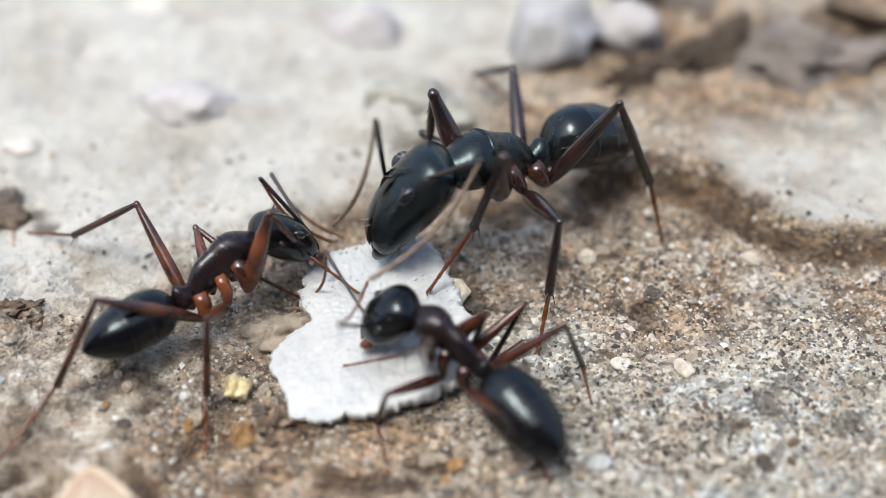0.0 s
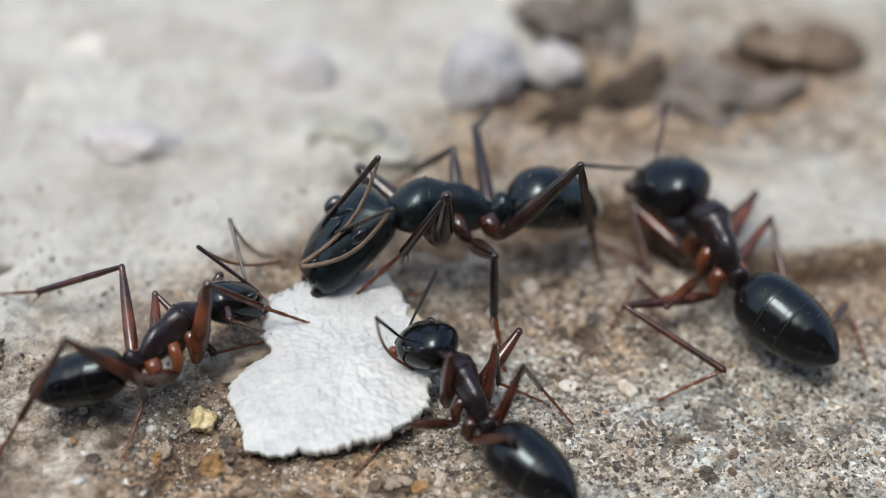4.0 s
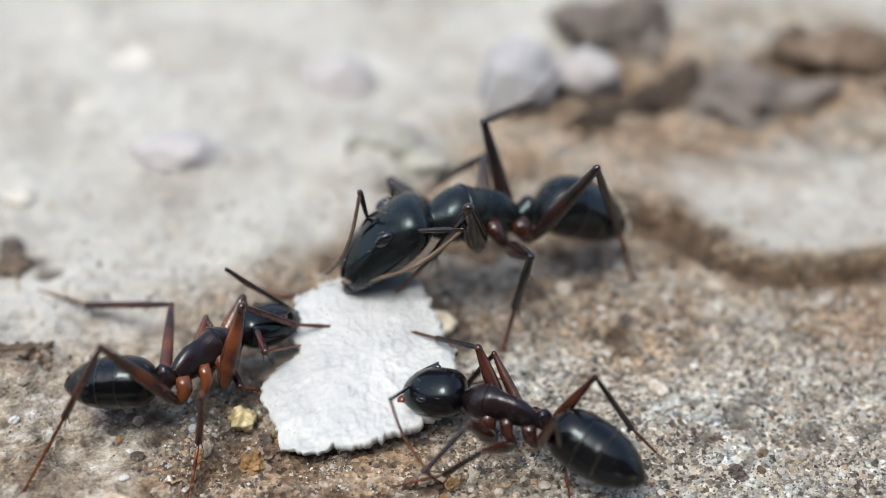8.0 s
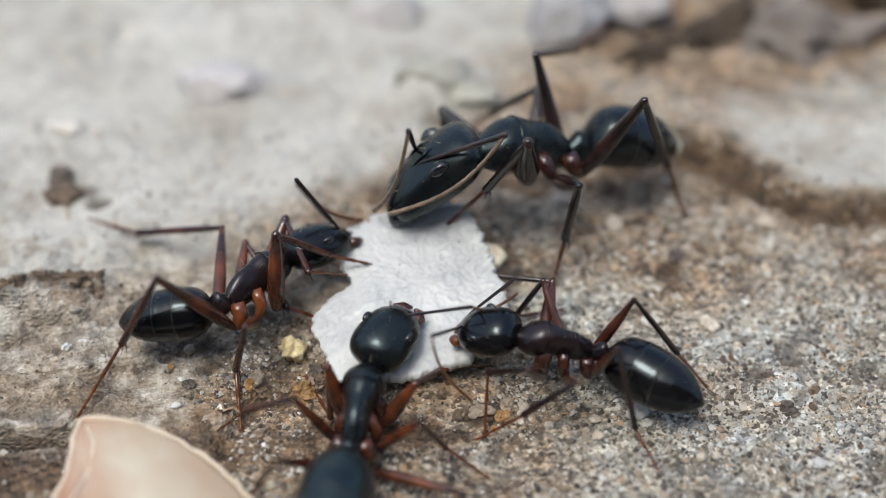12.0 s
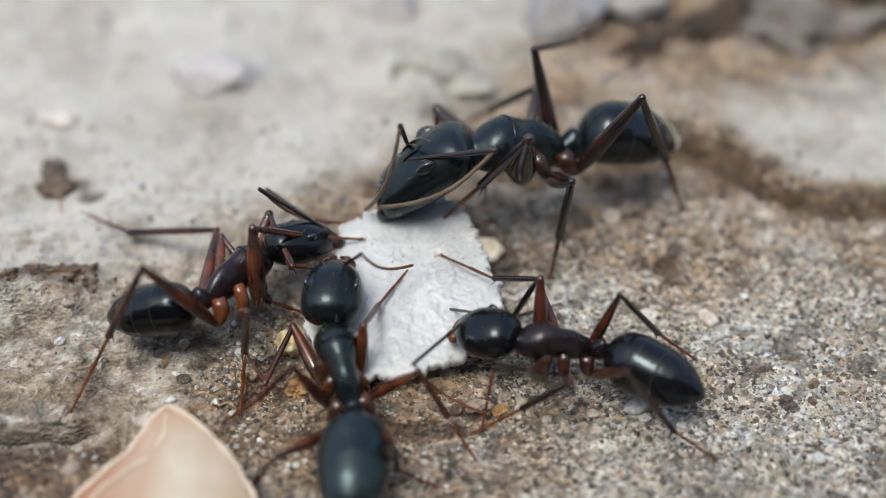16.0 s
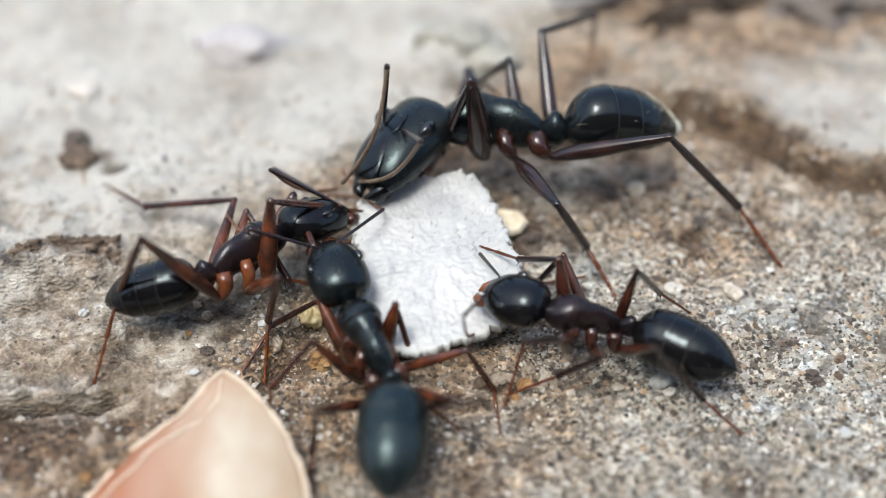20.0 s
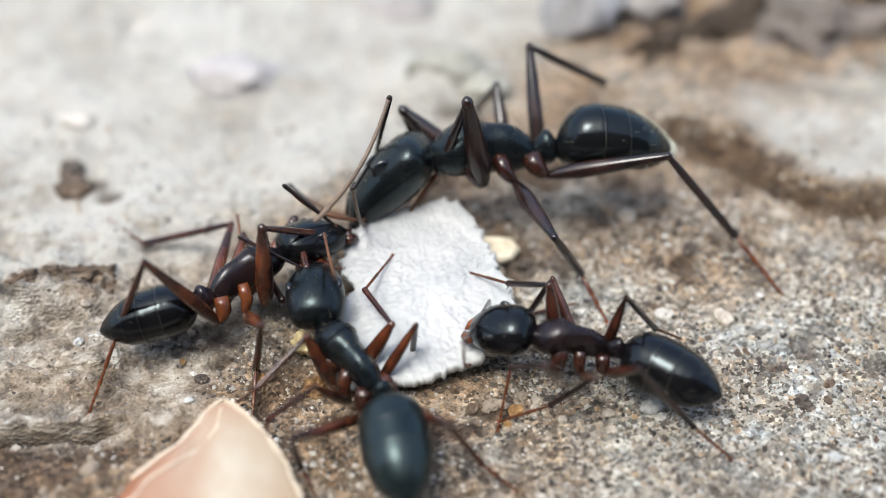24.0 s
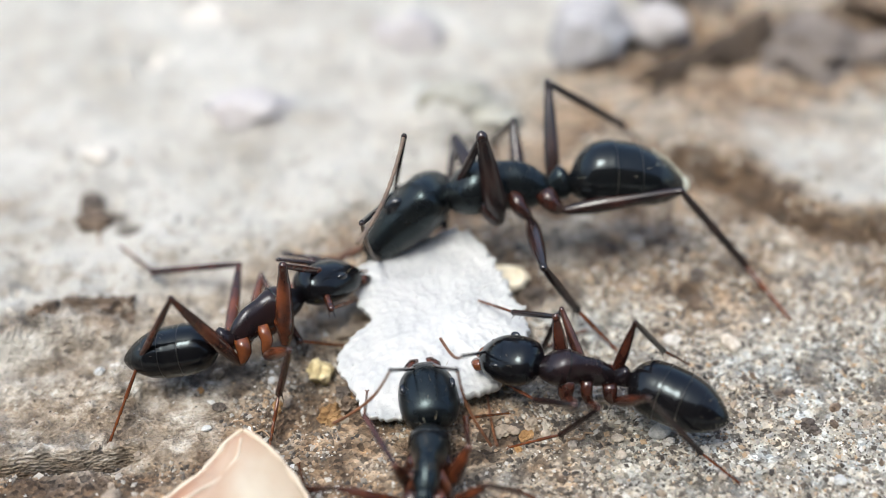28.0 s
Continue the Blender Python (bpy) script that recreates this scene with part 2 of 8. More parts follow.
    grit = blend(n, l, share.outputs[0], grit, slate)
    pale = ramp(n, l, big, [(0.26, (0.19, 0.173, 0.148)), (0.38, (0.33, 0.312, 0.280)), (0.5, (0.41, 0.395, 0.357)), (0.75, (0.48, 0.47, 0.435))])
    pale = blend(n, l, 0.3, pale, ramp(n, l, mid, [(0.3, (0.6, 0.58, 0.55)), (0.6, (1, 1, 1))]), "MULTIPLY")
    c = blend(n, l, zone.outputs["Fac"], grit, pale)
    l.new(c, b.inputs["Base Color"])
    hsum = n.new("ShaderNodeMath")
    hsum.operation = "ADD"
    both = n.new("ShaderNodeMath")
    l.new(mid, both.inputs[0])
    l.new(grainy, both.inputs[1])
    l.new(both.outputs[0], hsum.inputs[0])
    l.new(v.outputs["Distance"], hsum.inputs[1])
    bump(n, l, b, hsum.outputs[0], 0.85, 0.00014)
    return m


def grain_material():
    m, n, l, b = material("loose_grains", 0.75, spec=0.4)
    g = n.new("ShaderNodeNewGeometry")
    c = ramp(n, l, g.outputs["Random Per Island"], [(0.0, (0.03, 0.025, 0.022)), (0.3, (0.11, 0.09, 0.072)), (0.46, (0.20, 0.18, 0.155)), (0.56, (0.34, 0.235, 0.14)), (0.66, (0.30, 0.285, 0.26)), (0.8, (0.40, 0.35, 0.28)), (0.97, (0.50, 0.48, 0.44)), (1.0, (0.64, 0.63, 0.60))])
    k = noise_node(n, l, 6000, 3)
    l.new(blend(n, l, 0.5, c, ramp(n, l, k, [(0.3, (0.6, 0.6, 0.6)), (0.6, (1, 1, 1))]), "MULTIPLY"), b.inputs["Base Color"])
    return m


def flake_material(name, inner_glow):
    m, n, l, b = material(name, 0.42, spec=0.5)
    f = noise_node(n, l, 420, 5, 0.6)
    k = noise_node(n, l, 2600, 5, 0.75)
    speck = noise_node(n, l, 1900, 2, 0.5)
    c = ramp(n, l, f, [(0.3, (0.325, 0.332, 0.330)), (0.5, (0.375, 0.378, 0.370)), (0.7, (0.415, 0.415, 0.405))])
    c = blend(n, l, 0.45, c, ramp(n, l, k, [(0.28, (0.72, 0.73, 0.74)), (0.45, (1, 1, 1)), (0.7, (1.12, 1.12, 1.12))]), "MULTIPLY")
    c = blend(n, l, ramp(n, l, speck, [(0.88, (0, 0, 0)), (0.94, (0.3, 0.3, 0.3))]), c, (0.16, 0.13, 0.10))
    l.new(c, b.inputs["Base Color"])
    b.inputs["Subsurface Weight"].default_value = inner_glow
    b.inputs["Subsurface Radius"].default_value = (0.0007, 0.0007, 0.0007)
    b.inputs["Subsurface Scale"].default_value = 0.6
    r = n.new("ShaderNodeMapRange")
    r.inputs["To Min"].default_value, r.inputs["To Max"].default_value = 0.12, 0.7
    l.new(k, r.inputs["Value"])
    l.new(r.outputs[0], b.inputs["Roughness"])
    s = n.new("ShaderNodeMath")
    l.new(k, s.inputs[0])
    l.new(f, s.inputs[1])
    bump(n, l, b, s.outputs[0], 0.22, 0.0001)
    return m


def eggshell_material(name, inner):
    m, n, l, b = material(name, 0.5, spec=0.4)
    stretch = n.new("ShaderNodeMapping")
    stretch.inputs["Scale"].default_value = (1.0, 0.8, 1)
    l.new(n.new("ShaderNodeTexCoord").outputs["Object"], stretch.inputs[0])
    f = noise_node(n, l, 150, 4, 0.5, stretch.outputs[0])
    k = noise_node(n, l, 5000, 3, 0.6)
    if inner:
        c = ramp(n, l, f, [(0.36, (0.19, 0.095, 0.048)), (0.46, (0.265, 0.170, 0.104)), (0.56, (0.325, 0.250, 0.176)), (0.68, (0.40, 0.35, 0.275))])
    else:
        c = ramp(n, l, f, [(0.3, (0.38, 0.26, 0.16)), (0.5, (0.46, 0.37, 0.275)), (0.7, (0.52, 0.46, 0.375))])
    if inner:
        side = n.new("ShaderNodeSeparateXYZ")
        l.new(n.new("ShaderNodeTexCoord").outputs["Object"], side.inputs[0])
        edge = n.new("ShaderNodeMath")
        edge.operation = "MULTIPLY_ADD"
        l.new(f, edge.inputs[0])
        edge.inputs[1].default_value = 0.006
        l.new(side.outputs["X"], edge.inputs[2])
        span = n.new("ShaderNodeMapRange")
        span.inputs["From Min"].default_value, span.inputs["From Max"].default_value = 0.0008, 0.0046
        l.new(edge.outputs[0], span.inputs["Value"])
        c = blend(n, l, span.outputs[0], (0.25, 0.105, 0.055), c)
    l.new(c, b.inputs["Base Color"])
    b.inputs["Subsurface Weight"].default_value = 0.15
    b.inputs["Subsurface Radius"].default_value = (0.0012, 0.0007, 0.0005)
    bump(n, l, b, k, 0.25, 0.00006)
    return m


GROUND, GRAINS, FLAKE, CRYSTAL = ground_material(), grain_material(), flake_material("white_crumb", 0.35), flake_material("white_crystal", 0.0)
EGG_FACE, EGG_RIM = eggshell_material("eggshell_face", True), eggshell_material("eggshell_rim", False)
FIBRE = stone("dry_fibre", (0.16, 0.09, 0.05), (0.35, 0.24, 0.15), (0.55, 0.42, 0.3), 900)


# ---- mesh helpers, in millimetres ----
def mesh_object(name, verts, faces, mat, smooth=True):
    me = bpy.data.meshes.new(name)
    me.from_pydata((np.asarray(verts, float) * MM).tolist(), [], faces)
    me.materials.append(mat)
    if smooth:
        me.polygons.foreach_set("use_smooth", [True] * len(me.polygons))
    me.update()
    return new(name, me)


def part(name, data, mat, parent, label="", smooth=True):
    """One mesh object under a thing or under a part; data: (verts, faces) in mm, or a mesh to share."""
    if isinstance(data, bpy.types.Mesh):
        ob = new(name, data)
    else:
        ob = mesh_object(name, data[0], data[1], mat, smooth)
    ob.parent = parent
    return tagged(ob, label)


def loft(sections, n=18, closed=True):
    """A body along x: sections of (x, half width, half height, z of the centre)."""
    verts, faces = [], []
    a = np.linspace(0, 2 * math.pi, n, endpoint=False)
    for x, w, h, z in sections:
        verts += [(x, w * math.cos(t), z + h * math.sin(t)) for t in a]
    for i in range(len(sections) - 1):
        for j in range(n):
            k = (j + 1) % n
            faces.append((i * n + j, (i + 1) * n + j, (i + 1) * n + k, i * n + k))
    for i, order in ((0, 1), (len(sections) - 1, -1)):
        verts.append((sections[i][0], 0, sections[i][3]))
        c = len(verts) - 1
        for j in range(n):
            k = (j + 1) % n
            faces.append((c, i * n + j, i * n + k) if order > 0 else (c, i * n + k, i * n + j))
    return verts, faces


def rounded(points, steps=5):
    """More sections between the given ones, on smooth curves."""
    p = np.array(points, float)
    out = []
    for i in range(len(p) - 1):
        p0, p1, p2, p3 = p[max(i - 1, 0)], p[i], p[i + 1], p[min(i + 2, len(p) - 1)]
        for s in range(steps):
            t = s / steps
            out.append(0.5 * (2 * p1 + (p2 - p0) * t + (2 * p0 - 5 * p1 + 4 * p2 - p3) * t * t + (3 * p1 - p0 - 3 * p2 + p3) * t ** 3))
    out.append(p[-1])
    out = np.array(out)
    out[:, 1:3] = np.maximum(out[:, 1:3], 0.004)
    return [tuple(q) for q in out]


def joined(*pieces):
    verts, faces = [], []
    for v, f in pieces:
        o = len(verts)
        verts += [tuple(q) for q in v]
        faces += [tuple(i + o for i in q) for q in f]
    return verts, faces


def placed(piece, m):
    return [tuple(m @ Vector(v)) for v in piece[0]], piece[1]


def ball(rx, ry, rz, n=12, rings=8):
    s = [(-rx * math.cos(math.pi * i / rings), max(ry * math.sin(math.pi * i / rings), 1e-4), max(rz * math.sin(math.pi * i / rings), 1e-4), 0) for i in range(rings + 1)]
    return loft(s, n)


def tube(points, radii, n=8):
    """A tapered tube along points."""
    p = [Vector(q) for q in points]
    verts, faces = [], []
    side = Vector((0, 1, 0.01))
    for i, q in enumerate(p):
        d = (p[min(i + 1, len(p) - 1)] - p[max(i - 1, 0)]).normalized()
        u = (side - d * side.dot(d)).normalized()
        v = d.cross(u)
        for j in range(n):
            t = 2 * math.pi * j / n
            verts.append(tuple(q + (u * math.cos(t) + v * math.sin(t)) * radii[i]))
    for i in range(len(p) - 1):
        for j in range(n):
            k = (j + 1) % n
            faces.append((i * n + j, i * n + k, (i + 1) * n + k, (i + 1) * n + j))
    faces += [tuple(range(n))[::-1], tuple(range((len(p) - 1) * n, len(p) * n))]
    return verts, faces


# ---- ground ----
def lattice(ix, iy, seed):
    h = (ix.astype(np.int64) * 374761393 + iy.astype(np.int64) * 668265263 + seed * 1274126177) & 0x7FFFFFFF
    h = ((h ^ (h >> 13)) * 1103515245) & 0x7FFFFFFF
    return ((h ^ (h >> 16)) & 0xFFFF) / 65535.0


def value_noise(x, y, seed):
    ix, iy = np.floor(x), np.floor(y)
    fx, fy = x - ix, y - iy
    fx, fy = fx * fx * (3 - 2 * fx), fy * fy * (3 - 2 * fy)
    a, b = lattice(ix, iy, seed), lattice(ix + 1, iy, seed)
    c, d = lattice(ix, iy + 1, seed), lattice(ix + 1, iy + 1, seed)
    return (a * (1 - fx) + b * fx) * (1 - fy) + (c * (1 - fx) + d * fx) * fy - 0.5


def fractal(x, y, size, octaves, seed, gain=0.5):
    total, amp = 0, 1.0
    for o in range(octaves):
        total = total + amp * value_noise(x / size * 2 ** o + 17.3 * o, y / size * 2 ** o - 9.1 * o, seed + o)
        amp *= gain
    return total


# mounds and hollows of the ground: x, y, height, half length, half width, turn
MOUNDS = [(-9.3, -3.4, 0.4, 1.7, 1.0, 10), (-16.2, -2.8, 1.5, 3.0, 1.3, 10), (0.2, 10.4, 1.1, 2.4, 1.5, 10),
          (-5.6, 5.2, 0.5, 1.9, 1.2, 0), (-9.4, 10.6, 0.6, 2.2, 1.1, 0), (12.6, 15.4, -0.9, 3.0, 1.5, -10),
          (-11.5, -11.2, 0.6, 3.0, 1.0, 15)]
HOLLOWS = [(-6.0, -6.6, -0.45, 2.6, 0.8, 62), (9.7, -0.8, -0.5, 0.6, 0.45, 0), (6.6, 1.9, -0.45, 0.6, 0.6, 0),
           (6.5, 4.6, -0.55, 6.0, 1.6, 0), (-12.5, 18.6, -0.7, 1.6, 0.9, 0), (-14.8, 15.0, -0.5, 1.0, 0.9, 0)]
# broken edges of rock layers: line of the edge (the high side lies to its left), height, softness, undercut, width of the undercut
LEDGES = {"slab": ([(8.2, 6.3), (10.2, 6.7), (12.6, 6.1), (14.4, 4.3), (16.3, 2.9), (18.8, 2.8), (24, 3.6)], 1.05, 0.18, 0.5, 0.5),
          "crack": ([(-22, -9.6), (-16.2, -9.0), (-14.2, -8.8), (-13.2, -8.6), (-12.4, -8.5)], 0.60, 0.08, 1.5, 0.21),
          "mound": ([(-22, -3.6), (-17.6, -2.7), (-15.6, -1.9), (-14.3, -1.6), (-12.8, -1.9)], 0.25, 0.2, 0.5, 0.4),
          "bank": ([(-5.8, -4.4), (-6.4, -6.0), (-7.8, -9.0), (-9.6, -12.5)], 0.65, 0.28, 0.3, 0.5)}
LEDGES["bank"] = (LEDGES["bank"][0][::-1], *LEDGES["bank"][1:])


def edge_distance(x, y, line):
    """Signed distance to a line, positive to its left, and how far along it the place still counts, 0 to 1."""
    x, y = np.asarray(x, float), np.asarray(y, float)
    best, signed, keep = np.full(x.shape, 1e9), np.zeros(x.shape), np.zeros(x.shape)
    for i, ((ax, ay), (bx, by)) in enumerate(zip(line, line[1:])):
        dx, dy = bx - ax, by - ay
        u = ((x - ax) * dx + (y - ay) * dy) / (dx * dx + dy * dy)
        c = np.clip(u, 0, 1)
        d = np.hypot(x - ax - c * dx, y - ay - c * dy)
        cross = dx * (y - ay) - dy * (x - ax)
        over = np.zeros(x.shape)
        size = math.hypot(dx, dy)
        if i == 0:
            over = np.maximum(over, -u * size)
        if i == len(line) - 2:
            over = np.maximum(over, (u - 1) * size)
        near = d < best
        best = np.where(near, d, best)
        signed = np.where(near, np.sign(cross) * d, signed)
        keep = np.where(near, np.exp(-np.maximum(over, 0) ** 2 / 0.8), keep)
    return signed, keep


def ledge_rise(x, y):
    """Height that the broken edges add, and the shade strip painted at their feet."""
    x, y = np.asarray(x, float), np.asarray(y, float)
    rise, foot_shade = 0 * x, 0 * x
    wobble = 0.5 * fractal(x, y, 1.3, 4, 91, 0.6)
    for line, height, soft, under, width in LEDGES.values():
        d, keep = edge_distance(x, y, line)
        d = d + wobble * (1.0 if height > 1 else 0.45)
        rise = rise + keep * height * (1 / (1 + np.exp(np.clip(-d / soft, -50, 50))) * np.exp(-np.maximum(d, 0) / 3.5) - under * np.exp(-((d + width) / width) ** 2))
        foot_shade = np.maximum(foot_shade, keep * np.exp(-(np.maximum(np.abs(d + 0.85 * width) - 0.4 * width, 0) / (0.56 * width)) ** 2) * min(1, 1.6 * under))
    return rise, foot_shade


# patches of dark damp soil, some painting shade: x, y, half length, half width, turn
SOIL_SHADE = [(-4.0, -6.6, 1.7, 1.0, 20), (-8.0, -10.2, 1.6, 0.7, 20), (-14.6, -10.3, 3.2, 1.1, 4), (-11.6, -9.5, 1.5, 0.55, -8), (-11.4, -10.3, 1.2, 0.4, 20), (-6.7, -7.4, 1.9, 0.35, 62), (-0.4, -8.6, 1.6, 0.4, -5), (2.0, -7.8, 0.9, 0.35, -10), (-14.8, -1.9, 1.7, 0.5, 6), (-17.4, -3.2, 1.2, 0.4, 10), (-16.2, -4.6, 1.5, 0.45, 12), (-9.6, -4.9, 1.6, 0.6, 0), (-8.4, -5.9, 0.8, 0.3, 20),
        # (12.6, 14.8) paints a crevice's shade, (7.8, 2.2) and (9.6, -0.7) that of hollows.
        (12.6, 14.8, 3.0, 1.5, 6), (17.0, 17.0, 3.0, 0.8, 8), (20.8, 16.6, 1.6, 0.7, 0), (8.6, 12.4, 1.6, 0.6, 20), (7.8, 2.2, 0.8, 0.45, 0), (9.6, -0.7, 0.5, 0.35, 0), (3.0, -0.7, 0.6, 0.45, 40),
        (13.2, 5.2, 2.2, 0.55, -25), (1.0, 8.6, 1.4, 0.5, 0),
        # (-1.0, 4.4) and (4.8, 5.0) paint brown shade beneath the large ant.
        (12.6, -5.6, 0.6, 0.3, 0), (-1.0, 4.4, 2.2, 0.6, 8), (4.8, 5.0, 2.8, 0.6, -5),
        (-15.4, 3.8, 0.8, 0.5, 0), (-14.2, 3.0, 0.5, 0.3, 0)]


def soil_cover(x, y):
    """Where dark damp soil and shade painted in its colour show, 0 to 1."""
    n = fractal(x, y, 1.5, 4, 351, 0.65)
    total = 0 * x
    for sx, sy, a, b, turn in SOIL_SHADE:
        c, s = math.cos(radians(turn)), math.sin(radians(turn))
        u, v = ((x - sx) * c + (y - sy) * s) / a, (-(x - sx) * s + (y - sy) * c) / b
        total = np.maximum(total, np.clip(1.5 - np.sqrt(u * u + v * v) + 1.5 * n, 0, 1))
    loose = np.clip((fractal(x, y, 2.0, 5, 371, 0.75) - 0.20) * 3.0, 0, 0.6) * (1 - np.clip(y / 10, 0, 1))
    damp = 0.55 * np.exp(-(((x + 5.0) / 2.4) ** 2 + ((y + 7.6) / 3.0) ** 2)) * np.clip(1 + 1.6 * n, 0, 1)
    # The last term darkens the feet of the ledges as shade.
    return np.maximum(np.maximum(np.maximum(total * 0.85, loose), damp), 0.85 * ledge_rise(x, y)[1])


def smooth01(v):
    v = np.clip(v, 0, 1)
    return v * v * (3 - 2 * v)


def slate_cover(x, y):
    """Where bare layered rock shows, 0 to 1: left of the bank, and the bulge at its far end."""
    n = 1.6 * fractal(x, y, 3.0, 4, 431, 0.6)
    d = edge_distance(x, y, LEDGES["bank"][0])[0]
    return smooth01((d - 0.2 + 0.6 * n) / 1.6) * smooth01((-5.0 - x + n) / 3.0) * smooth01((y + 9.6 + 0.4 * n) / 0.9) * smooth01((3.5 - y + n) / 3.0)


def relief(x, y):
    """Height of the ground in mm."""
    x, y = np.asarray(x, float), np.asarray(y, float)
    far = np.clip((y - 6) / 14, 0, 1)
    h = 0.34 * fractal(x, y, 3.4, 4, 11, 0.5) * (1 + 0.6 * far) + 0.19 * fractal(x, y, 0.7, 3, 31, 0.65) + 0.6 * far * fractal(x, y, 9, 3, 51)
    for mx, my, mh, a, b, turn in MOUNDS + HOLLOWS:
        c, s = math.cos(radians(turn)), math.sin(radians(turn))
        u, v = ((x - mx) * c + (y - my) * s) / a, (-(x - mx) * s + (y - my) * c) / b
        h = h + mh * np.exp(-(u * u + v * v) ** 1.3) * (1 + 0.6 * fractal(x, y, 1.1, 3, 71))
    h = h + ledge_rise(x, y)[0]
    h = h + slate_cover(x, y) * (0.40 * fractal(x, 1.2 * y, 1.3, 5, 451, 0.72) + 0.16 * np.abs(fractal(x, y, 0.55, 3, 461, 0.6)))
    h = h + soil_cover(x, y) * (0.45 * fractal(x, y, 0.9, 4, 401, 0.6) - 0.12)
    calm = np.exp(-((x / 11) ** 4 + ((y + 3) / 7) ** 4))
    return h * (1 - 0.45 * calm)


def dust_cover(x, y):
    """Where pale dust covers the ground, 0 to 1."""
    n = 3.2 * fractal(x, y, 6, 4, 131, 0.6)
    left = smooth01((y - 0.55 * x - 4.5 + n * 1.2) / 5.0) * smooth01((4.0 - x + n + np.maximum(y - 13, 0) * 1.6) / 4.5)
    behind = edge_distance(x, y, LEDGES["slab"][0])[0]
    slab = smooth01((behind + 0.1 + 0.15 * n) / 0.9) * smooth01((x - 11.0 + 0.6 * n) / 3.0) * 0.9 * smooth01((12.0 - y + 0.7 * n) / 4.5)
    back = smooth01((y - 22.5 + 0.8 * n) / 4.0) * 0.9
    return np.clip(np.maximum(np.maximum(left, slab), back) * (0.9 + 0.5 * fractal(x, y, 1.5, 3, 171)), 0, 1)


def earth_cover(x, y):
    """Where brown earth lies rather than grey grit, 0 to 1."""
    n = 2.4 * fractal(x, y, 5, 4, 211, 0.6)
    band = np.exp(-((y - 4.0 + 0.08 * x) / 4.2) ** 2) * smooth01((x + 7 + n) / 4)
    mid = np.exp(-(((x + 5.5) / 4.0) ** 2 + ((y + 7.5) / 3.6) ** 2)) + 0.8 * np.exp(-(((x - 1) / 5) ** 2 + ((y + 9.5) / 3.0) ** 2))
    back = np.exp(-(((x - 14) / 9) ** 2 + ((y - 13.5) / 5) ** 2)) * 0.9
    low = 0.9 * np.exp(-(((x + 13.5) / 5.0) ** 2 + ((y + 11.0) / 1.6) ** 2))
    right = 0.3 * smooth01((x - 3.0) / 5) * smooth01((-1.0 - y) / 3) + 0.35 * smooth01((x - 9.0) / 5) * smooth01((5.0 - y) / 3)
    return np.clip((band + mid + back + low) * (1 + 0.4 * n) + 0.34 - right + 0.25 * n, 0, 1)


def graded(lo, hi, step, reach):
    core = np.arange(lo, hi + step / 2, step)
    steps = []
    d, total = step, 0
    while total < reach:
        d *= 1.32
        total += d
        steps.append(total)
    steps = np.array(steps)
    return np.concatenate([(lo - steps)[::-1], core, hi + steps])


def build_ground():
    xs, ys = graded(-24, 26, 0.11, 3000), graded(-15, 30, 0.11, 3000)
    X, Y = np.meshgrid(xs, ys)
    fade = np.exp(-(np.maximum(np.abs(X) - 40, 0) + np.maximum(np.abs(Y) - 45, 0)) / 60)
    Z = relief(X, Y) * fade
    nx, ny = len(xs), len(ys)
    verts = np.stack([X.ravel(), Y.ravel(), Z.ravel()], 1) * MM
    i = np.arange(nx * ny).reshape(ny, nx)
    quads = np.stack([i[:-1, :-1], i[:-1, 1:], i[1:, 1:], i[1:, :-1]], -1).reshape(-1, 4)
    me = bpy.data.meshes.new("ground")
    me.from_pydata(verts.tolist(), [], quads.tolist())
    me.polygons.foreach_set("use_smooth", [True] * len(me.polygons))
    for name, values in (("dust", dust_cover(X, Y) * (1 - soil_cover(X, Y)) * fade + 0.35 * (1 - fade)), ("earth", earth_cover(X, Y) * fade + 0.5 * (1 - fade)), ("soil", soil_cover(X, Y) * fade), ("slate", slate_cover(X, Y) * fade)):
        a = me.attributes.new(name, "FLOAT", "POINT")
        a.data.foreach_set("value", values.ravel().astype(np.float32))
    me.materials.append(GROUND)
    tagged(new("ground", me), "dusty grey-brown stone ground with pale dust and grit", "ground", kind="structure")


build_ground()


def back_wall():
    """Plain unseen wall added behind the camera to darken sky reflections on the ants."""
    bm = bmesh.new()
    bmesh.ops.create_cube(bm, size=1)
    bmesh.ops.scale(bm, vec=(6.0, 0.2, 1.9), verts=bm.verts)
    bmesh.ops.bevel(bm, geom=bm.edges[:], offset=0.01, segments=2, affect="EDGES")
    me = bpy.data.meshes.new("wall_south")
    bm.to_mesh(me)
    bm.free()
    me.materials.append(SKY_BLOCKER)
    ob = new("wall_south", me)
    ob.matrix_world = pose(0, -1.3, 0.94)
    tagged(ob, "plain dark wall out of view, added to darken reflections", "wall", kind="structure")


back_wall()


